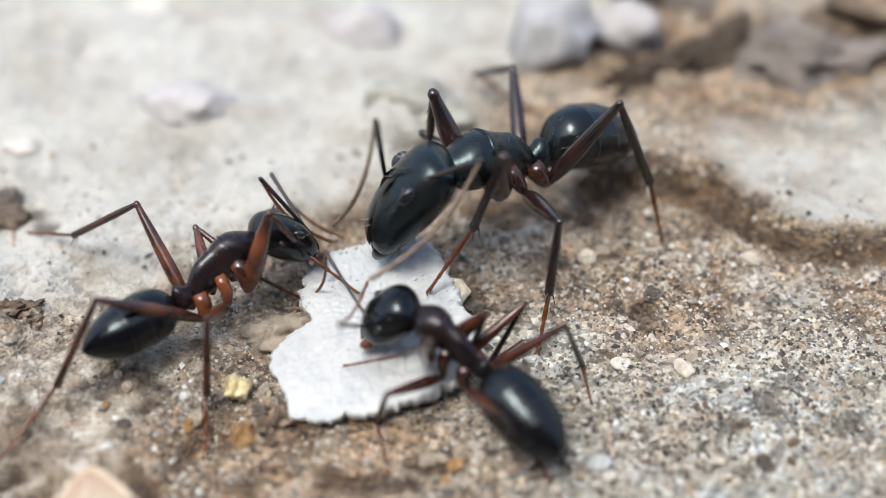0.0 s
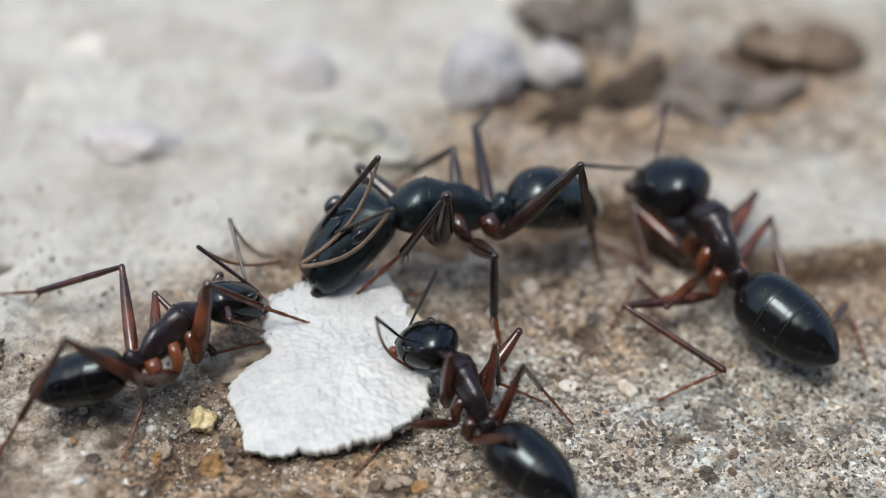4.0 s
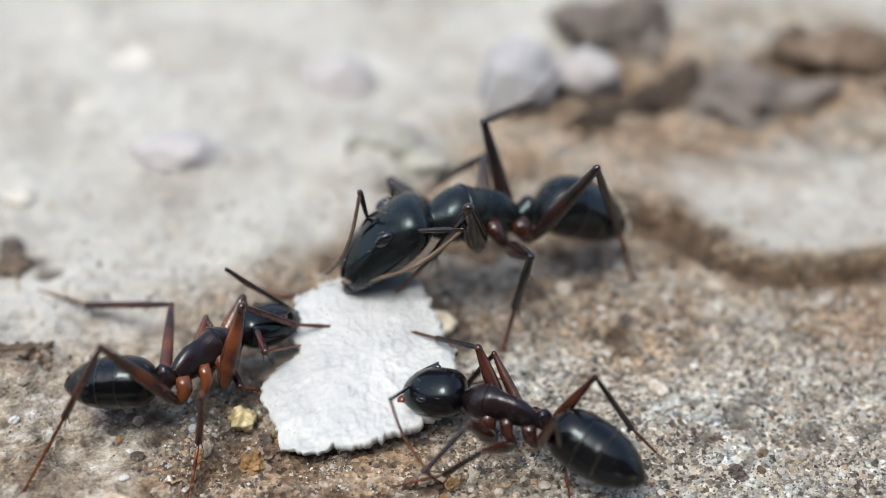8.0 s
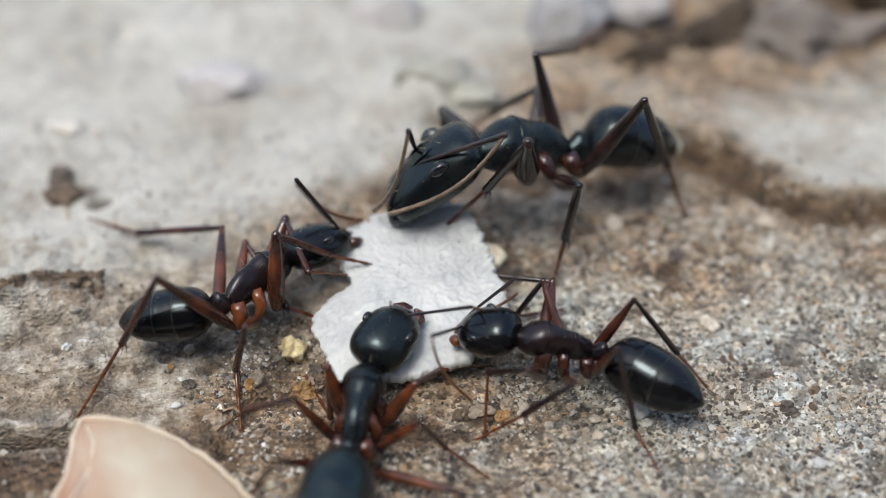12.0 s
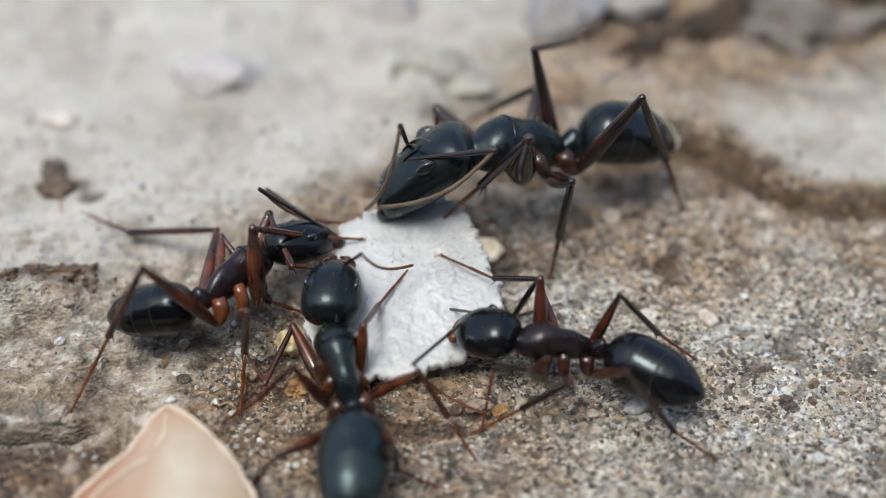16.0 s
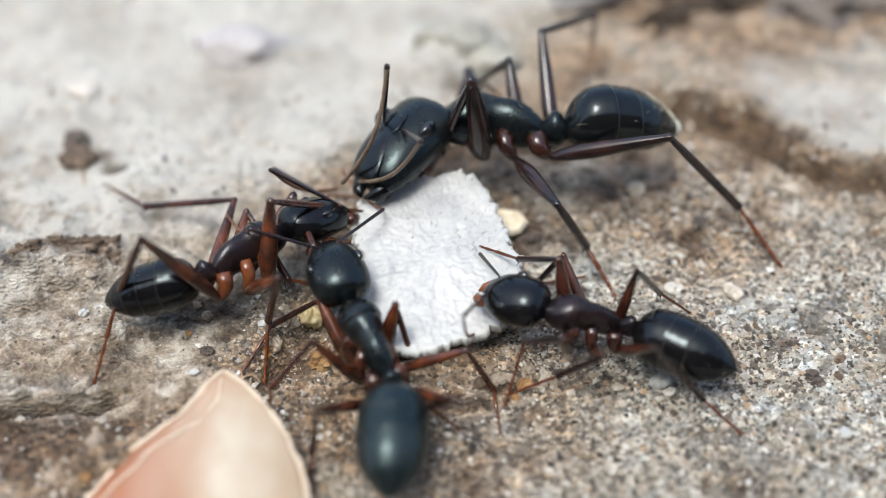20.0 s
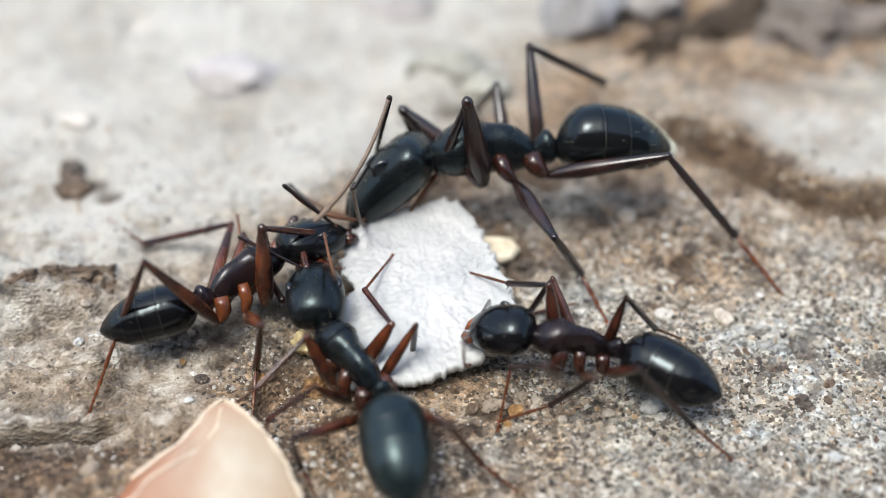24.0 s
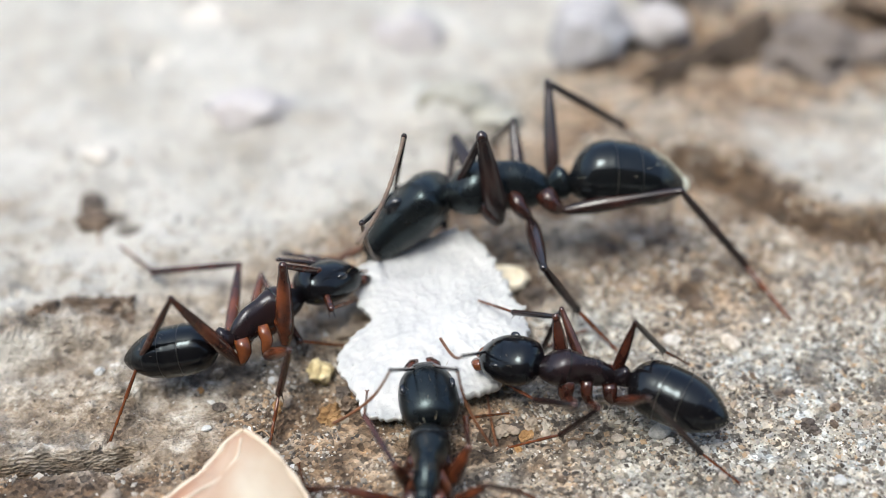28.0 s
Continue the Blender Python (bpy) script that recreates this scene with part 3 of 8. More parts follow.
def scatter_grit():
    rng = np.random.default_rng(5)
    octa = np.array([(1, 0, 0), (0, 1, 0), (-1, 0, 0), (0, -1, 0), (0, 0, 1), (0, 0, -1)], float)
    tri = np.array([(0, 1, 4), (1, 2, 4), (2, 3, 4), (3, 0, 4), (1, 0, 5), (2, 1, 5), (3, 2, 5), (0, 3, 5)])
    n = 130000
    x, y = rng.uniform(-18, 22, n), rng.uniform(-15, 9, n)
    keep = rng.uniform(0, 1, n) < np.clip(1.15 - dust_cover(x, y) * 1.1 - np.maximum(y, 0) / 14, 0.08, 1)
    keep &= rng.uniform(0, 1, n) > np.clip(1.25 * soil_cover(x, y), 0, 0.97)
    keep &= rng.uniform(0, 1, n) > 0.93 * slate_cover(x, y)
    clump = fractal(x, y, 2.2, 3, 301) + 0.35
    keep &= rng.uniform(0, 0.6, n) < np.clip(clump, 0.05, 1)
    x, y = x[keep], y[keep]
    n = len(x)
    size = 0.024 + 0.11 * rng.uniform(0, 1, n) ** 6 + 0.03 * rng.uniform(0, 1, n)
    jit = rng.uniform(0.55, 1.3, (n, 6, 1))
    v = octa[None] * jit * size[:, None, None] * rng.uniform(0.7, 1.4, (n, 1, 3))
    a = rng.uniform(0, 6.28, n)
    c, s = np.cos(a)[:, None], np.sin(a)[:, None]
    v = np.stack([v[..., 0] * c - v[..., 1] * s, v[..., 0] * s + v[..., 1] * c, v[..., 2] * 0.75], -1)
    v += np.stack([x, y, relief(x, y) + size * 0.25], -1)[:, None]
    f = (tri[None] + 6 * np.arange(n)[:, None, None]).reshape(-1, 3)
    ob = mesh_object("grit", v.reshape(-1, 3), f.tolist(), GRAINS, False)
    tagged(ob, "loose grey, brown and white grit on the ground", "grit", kind="stuff")


scatter_grit()


def ground_z(x, y):
    return float(relief(np.array([x]), np.array([y]))[0])


# ---- stones, grains and crumbs ----
def lump(rx, ry, rz, seed, rough=0.25, level=3, angular=0.0):
    """An uneven stone as (verts, faces), in mm."""
    bm = bmesh.new()
    bmesh.ops.create_icosphere(bm, subdivisions=level, radius=1)
    for v in bm.verts:
        p = v.co.copy()
        d = 1 + rough * 0.25 * noise.noise(p * 13 + Vector((7, seed, 1))) + rough * noise.noise(p * 1.3 + Vector((seed * 3.1, 0, 0))) + rough * 0.6 * noise.noise(p * 3.1 + Vector((0, seed * 1.7, 5))) + rough * 0.45 * noise.noise(p * 6 + Vector((2, 3, seed)))
        if angular:
            c = noise.cell_vector(p * 0.9 + Vector((seed, seed, 0)))
            d *= 1 + angular * (c.x - 0.5)
            d = min(d, 1.05)
        v.co = Vector((p.x * rx * d, p.y * ry * d, p.z * rz * d))
    data = [tuple(v.co) for v in bm.verts], [tuple(q.index for q in f.verts) for f in bm.faces]
    bm.free()
    return data


def stone_at(name, x, y, rx, ry, rz, mat, seed, label, category, group="", sink=0.35, turn=0, level=3, rough=0.35, angular=0.0):
    ob = mesh_object(name, *lump(rx, ry, rz, seed, rough, level, angular), mat, level > 2 and name not in ("crumb", "dark_chip"))
    ob.matrix_world = pose(x * MM, y * MM, (ground_z(x, y) + rz * (1 - 2 * sink)) * MM, 0, 0, turn)
    return tagged(ob, label, category, group)


stone_at("rock", -2.3, 16.4, 1.9, 1.5, 1.7, STONE_MAUVE, 1, "rounded mauve-grey rock half sunk in pale dust", "rock", "far rocks", 0.66)
stone_at("rock", -9.6, 10.6, 2.0, 1.1, 0.8, STONE_MAUVE, 2, "flat mauve rock lying in pale dust", "rock", "far rocks", 0.74)
stone_at("rock", -12.8, 18.6, 1.9, 1.4, 1.0, STONE_GREY, 4, "grey rock buried in pale dust", "rock", "far rocks", 0.7)
stone_at("rock", -14.6, 15.0, 0.7, 0.8, 0.4, STONE_GREY, 5, "small grey rock in pale dust", "rock", "far rocks", 0.7)
stone_at("rock", 6.6, 15.4, 2.0, 1.9, 1.8, STONE_LILAC, 6, "tall pale mauve boulder at the back", "rock", "boulder row", 0.25)
stone_at("rock", 11.8, 20.2, 2.6, 1.7, 2.0, STONE_RUSSET, 7, "brown boulder behind the dark hollow", "rock", "boulder row", 0.4, 0, 4, 0.6)
stone_at("rock", 9.9, 16.6, 1.7, 1.2, 1.3, STONE_MAUVE, 8, "grey-green stone wedged between boulders", "rock", "boulder row", 0.3)
stone_at("rock", 18.3, 14.8, 2.9, 1.9, 1.5, STONE_RUSSET, 9, "mauve-brown boulder half sunk in brown earth", "rock", "boulder row", 0.6, 15, 4, 0.75)
stone_at("rock", 23.2, 18.2, 3.0, 1.4, 1.3, STONE_UMBER, 10, "dark brown boulder at the far edge", "rock", "boulder row", 0.3)
stone_at("rock", 21.0, 18.6, 1.2, 1.0, 1.1, STONE_UMBER, 12, "ochre-brown stone beside the dark boulder", "rock", "boulder row", 0.3)
# Dark clods fill in for the shade of a deep crevice among the boulders.
stone_at("soil_clod", 14.0, 15.4, 1.8, 1.2, 0.9, CREVICE_SHADE, 13, "dark clod standing for crevice shade before the boulders", "soil clod", "humus clods", 0.6, 20, 4, 0.8)
for i, (x, y, rx, ry) in enumerate(((9.8, 12.8, 1.2, 0.7), (11.6, 14.2, 1.6, 1.0), (13.2, 15.4, 1.8, 1.1), (15.2, 16.6, 1.8, 1.0))):
    stone_at("soil_clod", x, y, rx, ry, 0.9, CREVICE_SHADE, 14 + 70 * i, "dark clod standing for crevice shade between the boulders", "soil clod", "humus clods", 0.68, 40, 4, 0.8)
stone_at("rock", 0.0, 10.7, 1.7, 1.0, 0.7, STONE_OLIVE, 15, "greenish-grey rock behind the large ant's head", "rock", "far rocks", 0.8)
stone_at("rock", 1.6, 9.9, 1.3, 0.8, 0.6, STONE_OLIVE, 16, "grey-green rock behind the large ant's head", "rock", "far rocks", 0.8)
for x, y, rx, ry, rz, turn in ((-13.6, -1.7, 0.5, 0.30, 0.3, 8), (-14.3, -1.85, 0.55, 0.28, 0.28, 0), (-15.2, -2.0, 0.5, 0.26, 0.24, 12), (-16.3, -2.5, 0.5, 0.3, 0.26, 20), (-13.2, -2.1, 0.3, 0.24, 0.2, 40)):
    stone_at("soil_clod", x, y, rx, ry, rz, STONE_UMBER, 140 + int(x), "dark brown crumbly clod on the rock bulge", "soil clod", "humus clods", 0.6, turn, 4, 0.9)
stone_at("rock", -16.4, 7.8, 0.8, 0.5, 0.35, STONE_GREY, 20, "grey chip in pale dust", "rock", "near stones", 0.4)
stone_at("rock", -16.0, 4.6, 0.55, 0.5, 0.5, STONE_DARK, 21, "dark crumb in pale dust", "rock", "near stones", 0.3)
stone_at("rock", -15.7, 3.5, 0.8, 0.6, 0.45, STONE_UMBER, 22, "brown crumb in pale dust", "rock", "near stones", 0.35)
stone_at("rock", -3.7, -2.2, 1.6, 0.8, 0.6, STONE_BROWN, 23, "olive-brown stone beside the white flake", "rock", "near stones", 0.5, 10, 4, 0.7)

stone_at("yellow_grain", -5.25, -4.85, 0.50, 0.42, 0.46, STONE_YELLOW, 30, "pale yellow grain lying on brown grit", "grain", "", 0.12, level=4, rough=0.5)
stone_at("crumb", -4.75, -6.9, 0.46, 0.40, 0.38, STONE_ORANGE, 31, "ochre crumb of earth", "crumb", "earth crumbs", 0.3, 0, 4, 0.45)
stone_at("crumb", -4.1, -6.5, 0.34, 0.30, 0.26, STONE_UMBER, 32, "brown crumb of earth", "crumb", "earth crumbs", 0.25, 0, 4, 0.75)
stone_at("crumb", -3.5, -6.2, 0.40, 0.32, 0.36, STONE_UMBER, 33, "brown crumb of earth", "crumb", "earth crumbs", 0.25, 0, 4, 0.75)
stone_at("crumb", -4.3, -5.9, 0.28, 0.25, 0.25, STONE_DARK, 34, "dark crumb of earth", "crumb", "earth crumbs", 0.25, 0, 4, 0.75)
stone_at("crumb", 3.3, -0.3, 0.26, 0.22, 0.22, STONE_UMBER, 35, "brown crumb beside the cream chip", "crumb", "earth crumbs", 0.25, 0, 4, 0.75)
stone_at("crumb", 3.3, -0.9, 0.40, 0.33, 0.30, STONE_DARK, 36, "dark crumb of earth", "crumb", "earth crumbs", 0.25, 0, 4, 0.75)
stone_at("white_grain", 7.55, -7.75, 0.46, 0.34, 0.30, STONE_WHITE, 40, "white stone grain on grey grit", "grain", "pale grains", 0.2, 20, 2, 0.3, 0.3)
stone_at("white_grain", 13.85, -9.85, 0.26, 0.22, 0.2, STONE_WHITE, 41, "small white stone grain on grey grit", "grain", "pale grains", 0.2, 0, 2, 0.3, 0.3)
stone_at("pale_grain", 6.05, -8.75, 0.24, 0.2, 0.2, STONE_PALE, 42, "small beige grain on grey grit", "grain", "pale grains", 0.2, 0, 2, 0.3, 0.3)
stone_at("pale_grain", 7.6, 1.9, 0.42, 0.36, 0.36, STONE_PALE, 43, "beige square grain on brown earth", "grain", "pale grains", 0.2, 10, 2, 0.3, 0.3)
stone_at("pale_grain", 14.0, 2.2, 0.42, 0.22, 0.2, STONE_PALE, 44, "beige flat grain on brown earth", "grain", "pale grains", 0.2, 0, 2, 0.3, 0.3)
stone_at("pale_grain", 10.9, -3.4, 0.35, 0.5, 0.2, STONE_PALE, 45, "beige splinter on grey grit", "grain", "pale grains", 0.2, 30, 2, 0.3, 0.3)
stone_at("dark_chip", 13.4, -7.6, 0.27, 0.20, 0.16, STONE_DARK, 46, "dark chip on grey grit", "chip", "dark chips", 0.42, 15, 3, 0.85, 0.3)
stone_at("dark_chip", 2.3, -7.5, 0.36, 0.23, 0.14, STONE_DARK, 47, "flat dark chip on brown grit", "chip", "dark chips", 0.42, -20, 3, 0.85, 0.3)
stone_at("dark_chip", 9.7, -0.9, 0.33, 0.23, 0.16, STONE_DARK, 48, "dark chip in a small hollow", "chip", "dark chips", 0.42, 0, 3, 0.85, 0.3)
stone_at("dark_chip", 6.7, 1.8, 0.29, 0.33, 0.20, STONE_UMBER, 49, "brown chip beside a beige grain", "chip", "dark chips", 0.42, 0, 3, 0.85, 0.3)
stone_at("dark_chip", 8.6, -3.2, 0.39, 0.29, 0.16, STONE_GREY, 50, "blue-grey chip on grey grit", "chip", "dark chips", 0.42, 0, 3, 0.85, 0.3)
stone_at("dark_chip", 9.4, 4.1, 0.23, 0.20, 0.16, STONE_DARK, 51, "dark chip on brown earth", "chip", "dark chips", 0.42, 0, 3, 0.85, 0.3)
stone_at("dark_chip", 7.9, -8.1, 0.26, 0.20, 0.20, STONE_GREY, 52, "grey chip beside a white grain", "chip", "dark chips", 0.42, 0, 3, 0.85, 0.3)
stone_at("white_grain", -9.3, -7.75, 0.2, 0.11, 0.12, STONE_WHITE, 53, "flat white grain on brown grit", "grain", "pale grains", 0.2, 10, 2)
stone_at("dark_chip", -9.0, -6.6, 0.26, 0.20, 0.16, STONE_DARK, 54, "dark glossy chip on brown grit", "chip", "dark chips", 0.42, 0, 3, 0.85, 0.3)

rng_clods = random.Random(21)
for cx, cy, spread, count in ((-3.9, -6.3, 1.1, 14), (3.0, -0.7, 0.8, 7), (8.0, 2.3, 1.2, 6), (1.9, -7.7, 0.9, 6), (-9.4, -4.8, 1.2, 6), (-13.2, -10.4, 1.6, 9), (5.6, -6.2, 1.0, 4), (-7.0, -6.6, 1.0, 4)):
    for i in range(count):
        r = rng_clods.uniform(0.12, 0.30)
        cmat, clabel = rng_clods.choice([(STONE_UMBER, "brown crumb of damp earth"), (STONE_BROWN, "pale brown crumb of earth"), (STONE_ORANGE, "ochre crumb of earth"), (STONE_BROWN, "pale brown crumb of earth")])
        stone_at("crumb", cx + rng_clods.gauss(0, spread * 0.6), cy + rng_clods.gauss(0, spread * 0.5), r * rng_clods.uniform(1, 1.4), r, r * 0.8, cmat, 200 + i + int(cx * 10), clabel, "crumb", "earth crumbs", 0.35,
                 rng_clods.uniform(0, 180), 3, 0.8, 0.2)

# Dark crumbs by the flake and near (10, -1) also stand for shaded holes.
for x, y, r, mat, label in ((2.95, -0.75, 0.34, STONE_DARK, "dark crumb deepening the shade of the hollow beside the flake"), (2.75, -1.35, 0.28, STONE_UMBER, "brown crumb beside the flake"), (3.4, -1.1, 0.24, STONE_DARK, "dark crumb deepening the shade of the hollow beside the flake"),
                            (6.6, 2.15, 0.36, STONE_DARK, "dark crumb beside a beige grain"), (6.1, 1.7, 0.26, STONE_UMBER, "brown crumb on brown earth"), (10.0, 0.0, 0.32, STONE_DARK, "dark crumb standing for shade in a small hollow"),
                            (9.75, -1.35, 0.30, STONE_UMBER, "brown crumb on grey grit"), (13.25, -7.2, 0.26, STONE_DARK, "dark chip on grey grit"), (12.9, -5.7, 0.22, STONE_DARK, "dark chip on grey grit"), (14.4, -6.5, 0.2, STONE_UMBER, "brown crumb on grey grit")):
    stone_at("crumb", x, y, r * 1.25, r, r * 0.7, mat, int(300 + 10 * x), label, "crumb", "earth crumbs", 0.4, 40 * x, 3, 0.8, 0.2)
for x, y, r, mat, label in ((6.0, -7.95, 0.2, STONE_PALE, "beige pebble on grey grit"), (4.3, -8.3, 0.17, STONE_PALE, "beige pebble on brown grit"), (3.35, -7.7, 0.16, STONE_PALE, "small beige pebble on brown grit"),
                            (9.7, -9.6, 0.17, STONE_PALE, "beige pebble on grey grit"), (2.2, -7.65, 0.18, STONE_BROWN, "brown pebble on brown grit"), (14.15, 2.05, 0.3, STONE_PALE, "flat beige pebble on brown earth")):
    stone_at("pebble", x, y, r * 1.2, r, r * 0.8, mat, int(400 + 10 * x), label, "pebble", "grit pebbles", 0.3, 60 * x, 3, 0.6, 0.2)
rng_dark = random.Random(33)
for i in range(46):
    x, y = rng_dark.uniform(3.5, 18), rng_dark.uniform(-11, 4.5)
    r = rng_dark.uniform(0.09, 0.2)
    mat, label = rng_dark.choice([(STONE_UMBER, "small brown crumb on the grit"), (STONE_DARK, "small dark crumb on the grit"), (STONE_BROWN, "small tan crumb on the grit")])
    stone_at("crumb", x, y, r * rng_dark.uniform(1, 1.6), r, r * 0.6, mat, 500 + i, label, "crumb", "earth crumbs", 0.45, rng_dark.uniform(0, 180), 2, 0.8, 0.3)

rng_bits = random.Random(9)
for i in range(30):
    bx, by = rng_bits.uniform(-14, 19), rng_bits.uniform(-12, 5)
    if -6 < bx < 5 and -9 < by < 2 or float(dust_cover(np.array([bx]), np.array([by]))[0]) > 0.6:
        continue
    br = rng_bits.uniform(0.10, 0.24)
    bmat, blabel, bname = rng_bits.choice([(STONE_PALE, "small pale pebble in the grit", "pebble"), (STONE_WHITE, "small white pebble in the grit", "pebble"),
                                           (STONE_BROWN, "small brown pebble in the grit", "pebble")])
    stone_at(bname, bx, by, br, br * rng_bits.uniform(0.6, 1), br * 0.8, bmat, 60 + i, blabel, "pebble", "grit pebbles", 0.35, rng_bits.uniform(0, 180), 2, 0.8, 0.3)


def fibre(x, y, length, turn, seed):
    r = random.Random(seed)
    pts = [(length * (i / 7 - 0.5), 0.12 * r.uniform(-1, 1) * length, 0.05 + 0.1 * r.random()) for i in range(8)]
    ob = mesh_object("dry_fibre", *tube(pts, [0.03, 0.045, 0.05, 0.05, 0.05, 0.045, 0.04, 0.02], 6), FIBRE)
    ob.matrix_world = pose(x * MM, y * MM, (ground_z(x, y) + 0.02) * MM, 0, 0, turn)
    tagged(ob, "thin dry brown plant fibre on the grit", "fibre", "fibres")


fibre(-7.6, -7.6, 1.6, -30, 1)
fibre(-15.4, 2.6, 1.5, -70, 2)
fibre(4.6, -8.0, 1.1, 15, 3)


# ---- white food flake and the chip beside it ----
# outline of the flake as waves round the rim: cosine and sine share of each, in mm
FLAKE_WAVES = [(3.733, 0.0), (-0.349, -0.411), (-0.401, 0.089), (0.228, -0.201), (-0.202, -0.198), (0.124, 0.076), (-0.07, 0.034),
               (0.026, 0.0), (-0.046, -0.025), (0.067, 0.023), (-0.005, -0.046), (0.002, 0.056), (0.039, -0.039)]


def flake_radius(a):
    """Lobed outline with a notch on one side, in mm."""
    return sum(c * math.cos(k * a) + s * math.sin(k * a) for k, (c, s) in enumerate(FLAKE_WAVES))


def flake_jag(x, y):
    """Small teeth and bays of the broken rim: finer at the back, coarser at the front."""
    p = Vector((x, y, 0))
    return 0.10 * noise.noise(p * 1.7 + Vector((3, 1, 4))) + 0.17 * noise.noise(p * 3.6) + 0.11 * noise.noise(p * 7.5 + Vector((0, 5, 2)))


def flake_height(x, y):
    """Height of the upper face, in mm."""
    p = Vector((x, y, 0))
    grain = noise.noise(p * 5.5 + Vector((0, 0, 9)))
    return 0.20 + 0.10 * noise.noise(p * 0.8) + 0.05 * noise.noise(p * 2.4 + Vector((0, 0, 5))) + 0.035 * grain + 0.06 * math.sin(x * 0.5 + 1) - 0.006 * (x * x + y * y)


def flake_data():
    n, rings = 520, 60
    verts, faces = [], []
    for sign in (1, -1):
        for k in range(rings + 1):
            q = k / rings
            for j in range(n):
                a = -math.pi + 2 * math.pi * j / n
                edge = flake_radius(a)
                r = edge * q + flake_jag(edge * math.cos(a), edge * math.sin(a)) * q ** 3
                x, y = r * math.cos(a), r * math.sin(a)
                rim = math.sqrt(max(0.0, 1 - max(0.0, (q - 0.965) / 0.035) ** 2))
                if sign > 0:
                    z = flake_height(x, y) * (0.25 + 0.75 * rim)
                else:
                    z = -0.26 * (0.15 + 0.85 * rim) - 0.006 * (x * x + y * y) + 0.05 * noise.noise(Vector((x * 2, y * 2, 8)))
                verts.append((x, y, z))
    base = (rings + 1) * n
    for s, o in ((1, 0), (-1, base)):
        for k in range(rings):
            for j in range(n):
                m = (j + 1) % n
                f = (o + k * n + j, o + (k + 1) * n + j, o + (k + 1) * n + m, o + k * n + m)
                faces.append(f if s > 0 else f[::-1])
    top, low = rings * n, base + rings * n
    for j in range(n):
        m = (j + 1) % n
        faces.append((top + j, low + j, low + m, top + m))
    return verts, faces


flake = tagged(new("food_flake"), "thick white crumbly flake of food with ragged edges", "food flake")
part("slab", flake_data(), FLAKE, flake)


def crystals():
    """Angular grains lying on the face, thicker along the rim and the back."""
    rng = random.Random(4)
    pieces = []
    for i in range(760):
        a, q = rng.uniform(-math.pi, math.pi), math.sqrt(rng.random()) * 0.97
        if rng.random() < 0.4:
            q = rng.uniform(0.96, 1.0)
        elif math.sin(a) < 0.1 and rng.random() < 0.5:
            continue
        edge = flake_radius(a)
        r = (edge + flake_jag(edge * math.cos(a), edge * math.sin(a))) * q
        x, y = r * math.cos(a), r * math.sin(a)
        s = rng.uniform(0.02, 0.055) * (1.2 if math.sin(a) > 0 else 0.8)
        if q > 0.93 and math.sin(a) > -0.2:
            s *= 1.7
        b = ball(s * rng.uniform(0.7, 1.5), s, s * (0.8 if q > 0.93 else 0.5), 6, 4)
        z = flake_height(x, y) * (0.4 if q > 0.96 else 1)
        pieces.append(placed(b, Matrix.Translation((x, y, z)) @ Euler((rng.uniform(0, 3), rng.uniform(0, 3), rng.uniform(0, 3))).to_matrix().to_4x4()))
    return joined(*pieces)


tagged(part("crystal_crust", crystals(), CRYSTAL, flake, "glassy white crystals on the flake", False), kind="stuff")
flake.matrix_world = pose(0, 0, 0)


def splinter(outline, thick, slant):
    """A flat broken chip with bevelled edges over an outline, in mm."""
    n = len(outline)
    rings = [(0.86, -thick / 2), (1.0, -thick / 4), (0.97, thick / 4), (0.78, thick / 2)]
    verts = [(px * k, py * k, z + slant * px * k) for k, z in rings for px, py in outline]
    faces = [(a * n + i, a * n + (i + 1) % n, (a + 1) * n + (i + 1) % n, (a + 1) * n + i) for a in range(3) for i in range(n)]
    return verts, [tuple(range(n))[::-1], *faces, tuple(range(3 * n, 4 * n))]


chip = mesh_object("cream_chip", *splinter([(0.95, -0.1), (0.62, 0.42), (0.1, 0.5), (-0.6, 0.62), (-0.95, 0.1), (-0.5, -0.52), (0.2, -0.6), (0.6, -0.5)], 0.55, 0.12), STONE_CREAM, False)
chip.matrix_world = pose(2.1 * MM, -0.25 * MM, (ground_z(2.1, -0.25) + 0.5) * MM, 24, 8, 10)
tagged(chip, "cream-coloured chip half under the white flake", "chip")


# ---- eggshell piece ----
def shell_edge(side, length):
    """Half width of the shell piece that far below its peak, to one side."""
    tip = 0.30 - 0.22 * math.exp(-length / 0.5)
    if side < 0:
        return tip + 0.93 * length - 0.012 * length ** 2 - 0.35 * math.exp(-((length - 1.5) / 0.8) ** 2) + 0.10 * noise.noise(Vector((length * 1.9, 4, 0))) * min(1, length)
    return tip + 4.3 * (1 - math.exp(-length / 3.0)) + 0.06 * noise.noise(Vector((length * 2.3, 9, 0))) * min(1, length)


def shell_height(x, length):
    """Curved face of the shell: a dome with a crease below the peak."""
    shoulder = max(0.0, 0.75 * min(1.0, length / 1.5) - shell_edge(-1, length) - x)
    return -0.5 * shoulder - 0.055 * (x - 0.1 * length) ** 2 - 0.010 * length ** 2 - 0.22 * math.exp(-((x + 0.42 * length - 0.1) / 0.35) ** 2) * math.exp(-((length - 1.7) / 0.9) ** 2) + 0.03 * noise.noise(Vector((x * 0.7, length * 0.7, 2)))


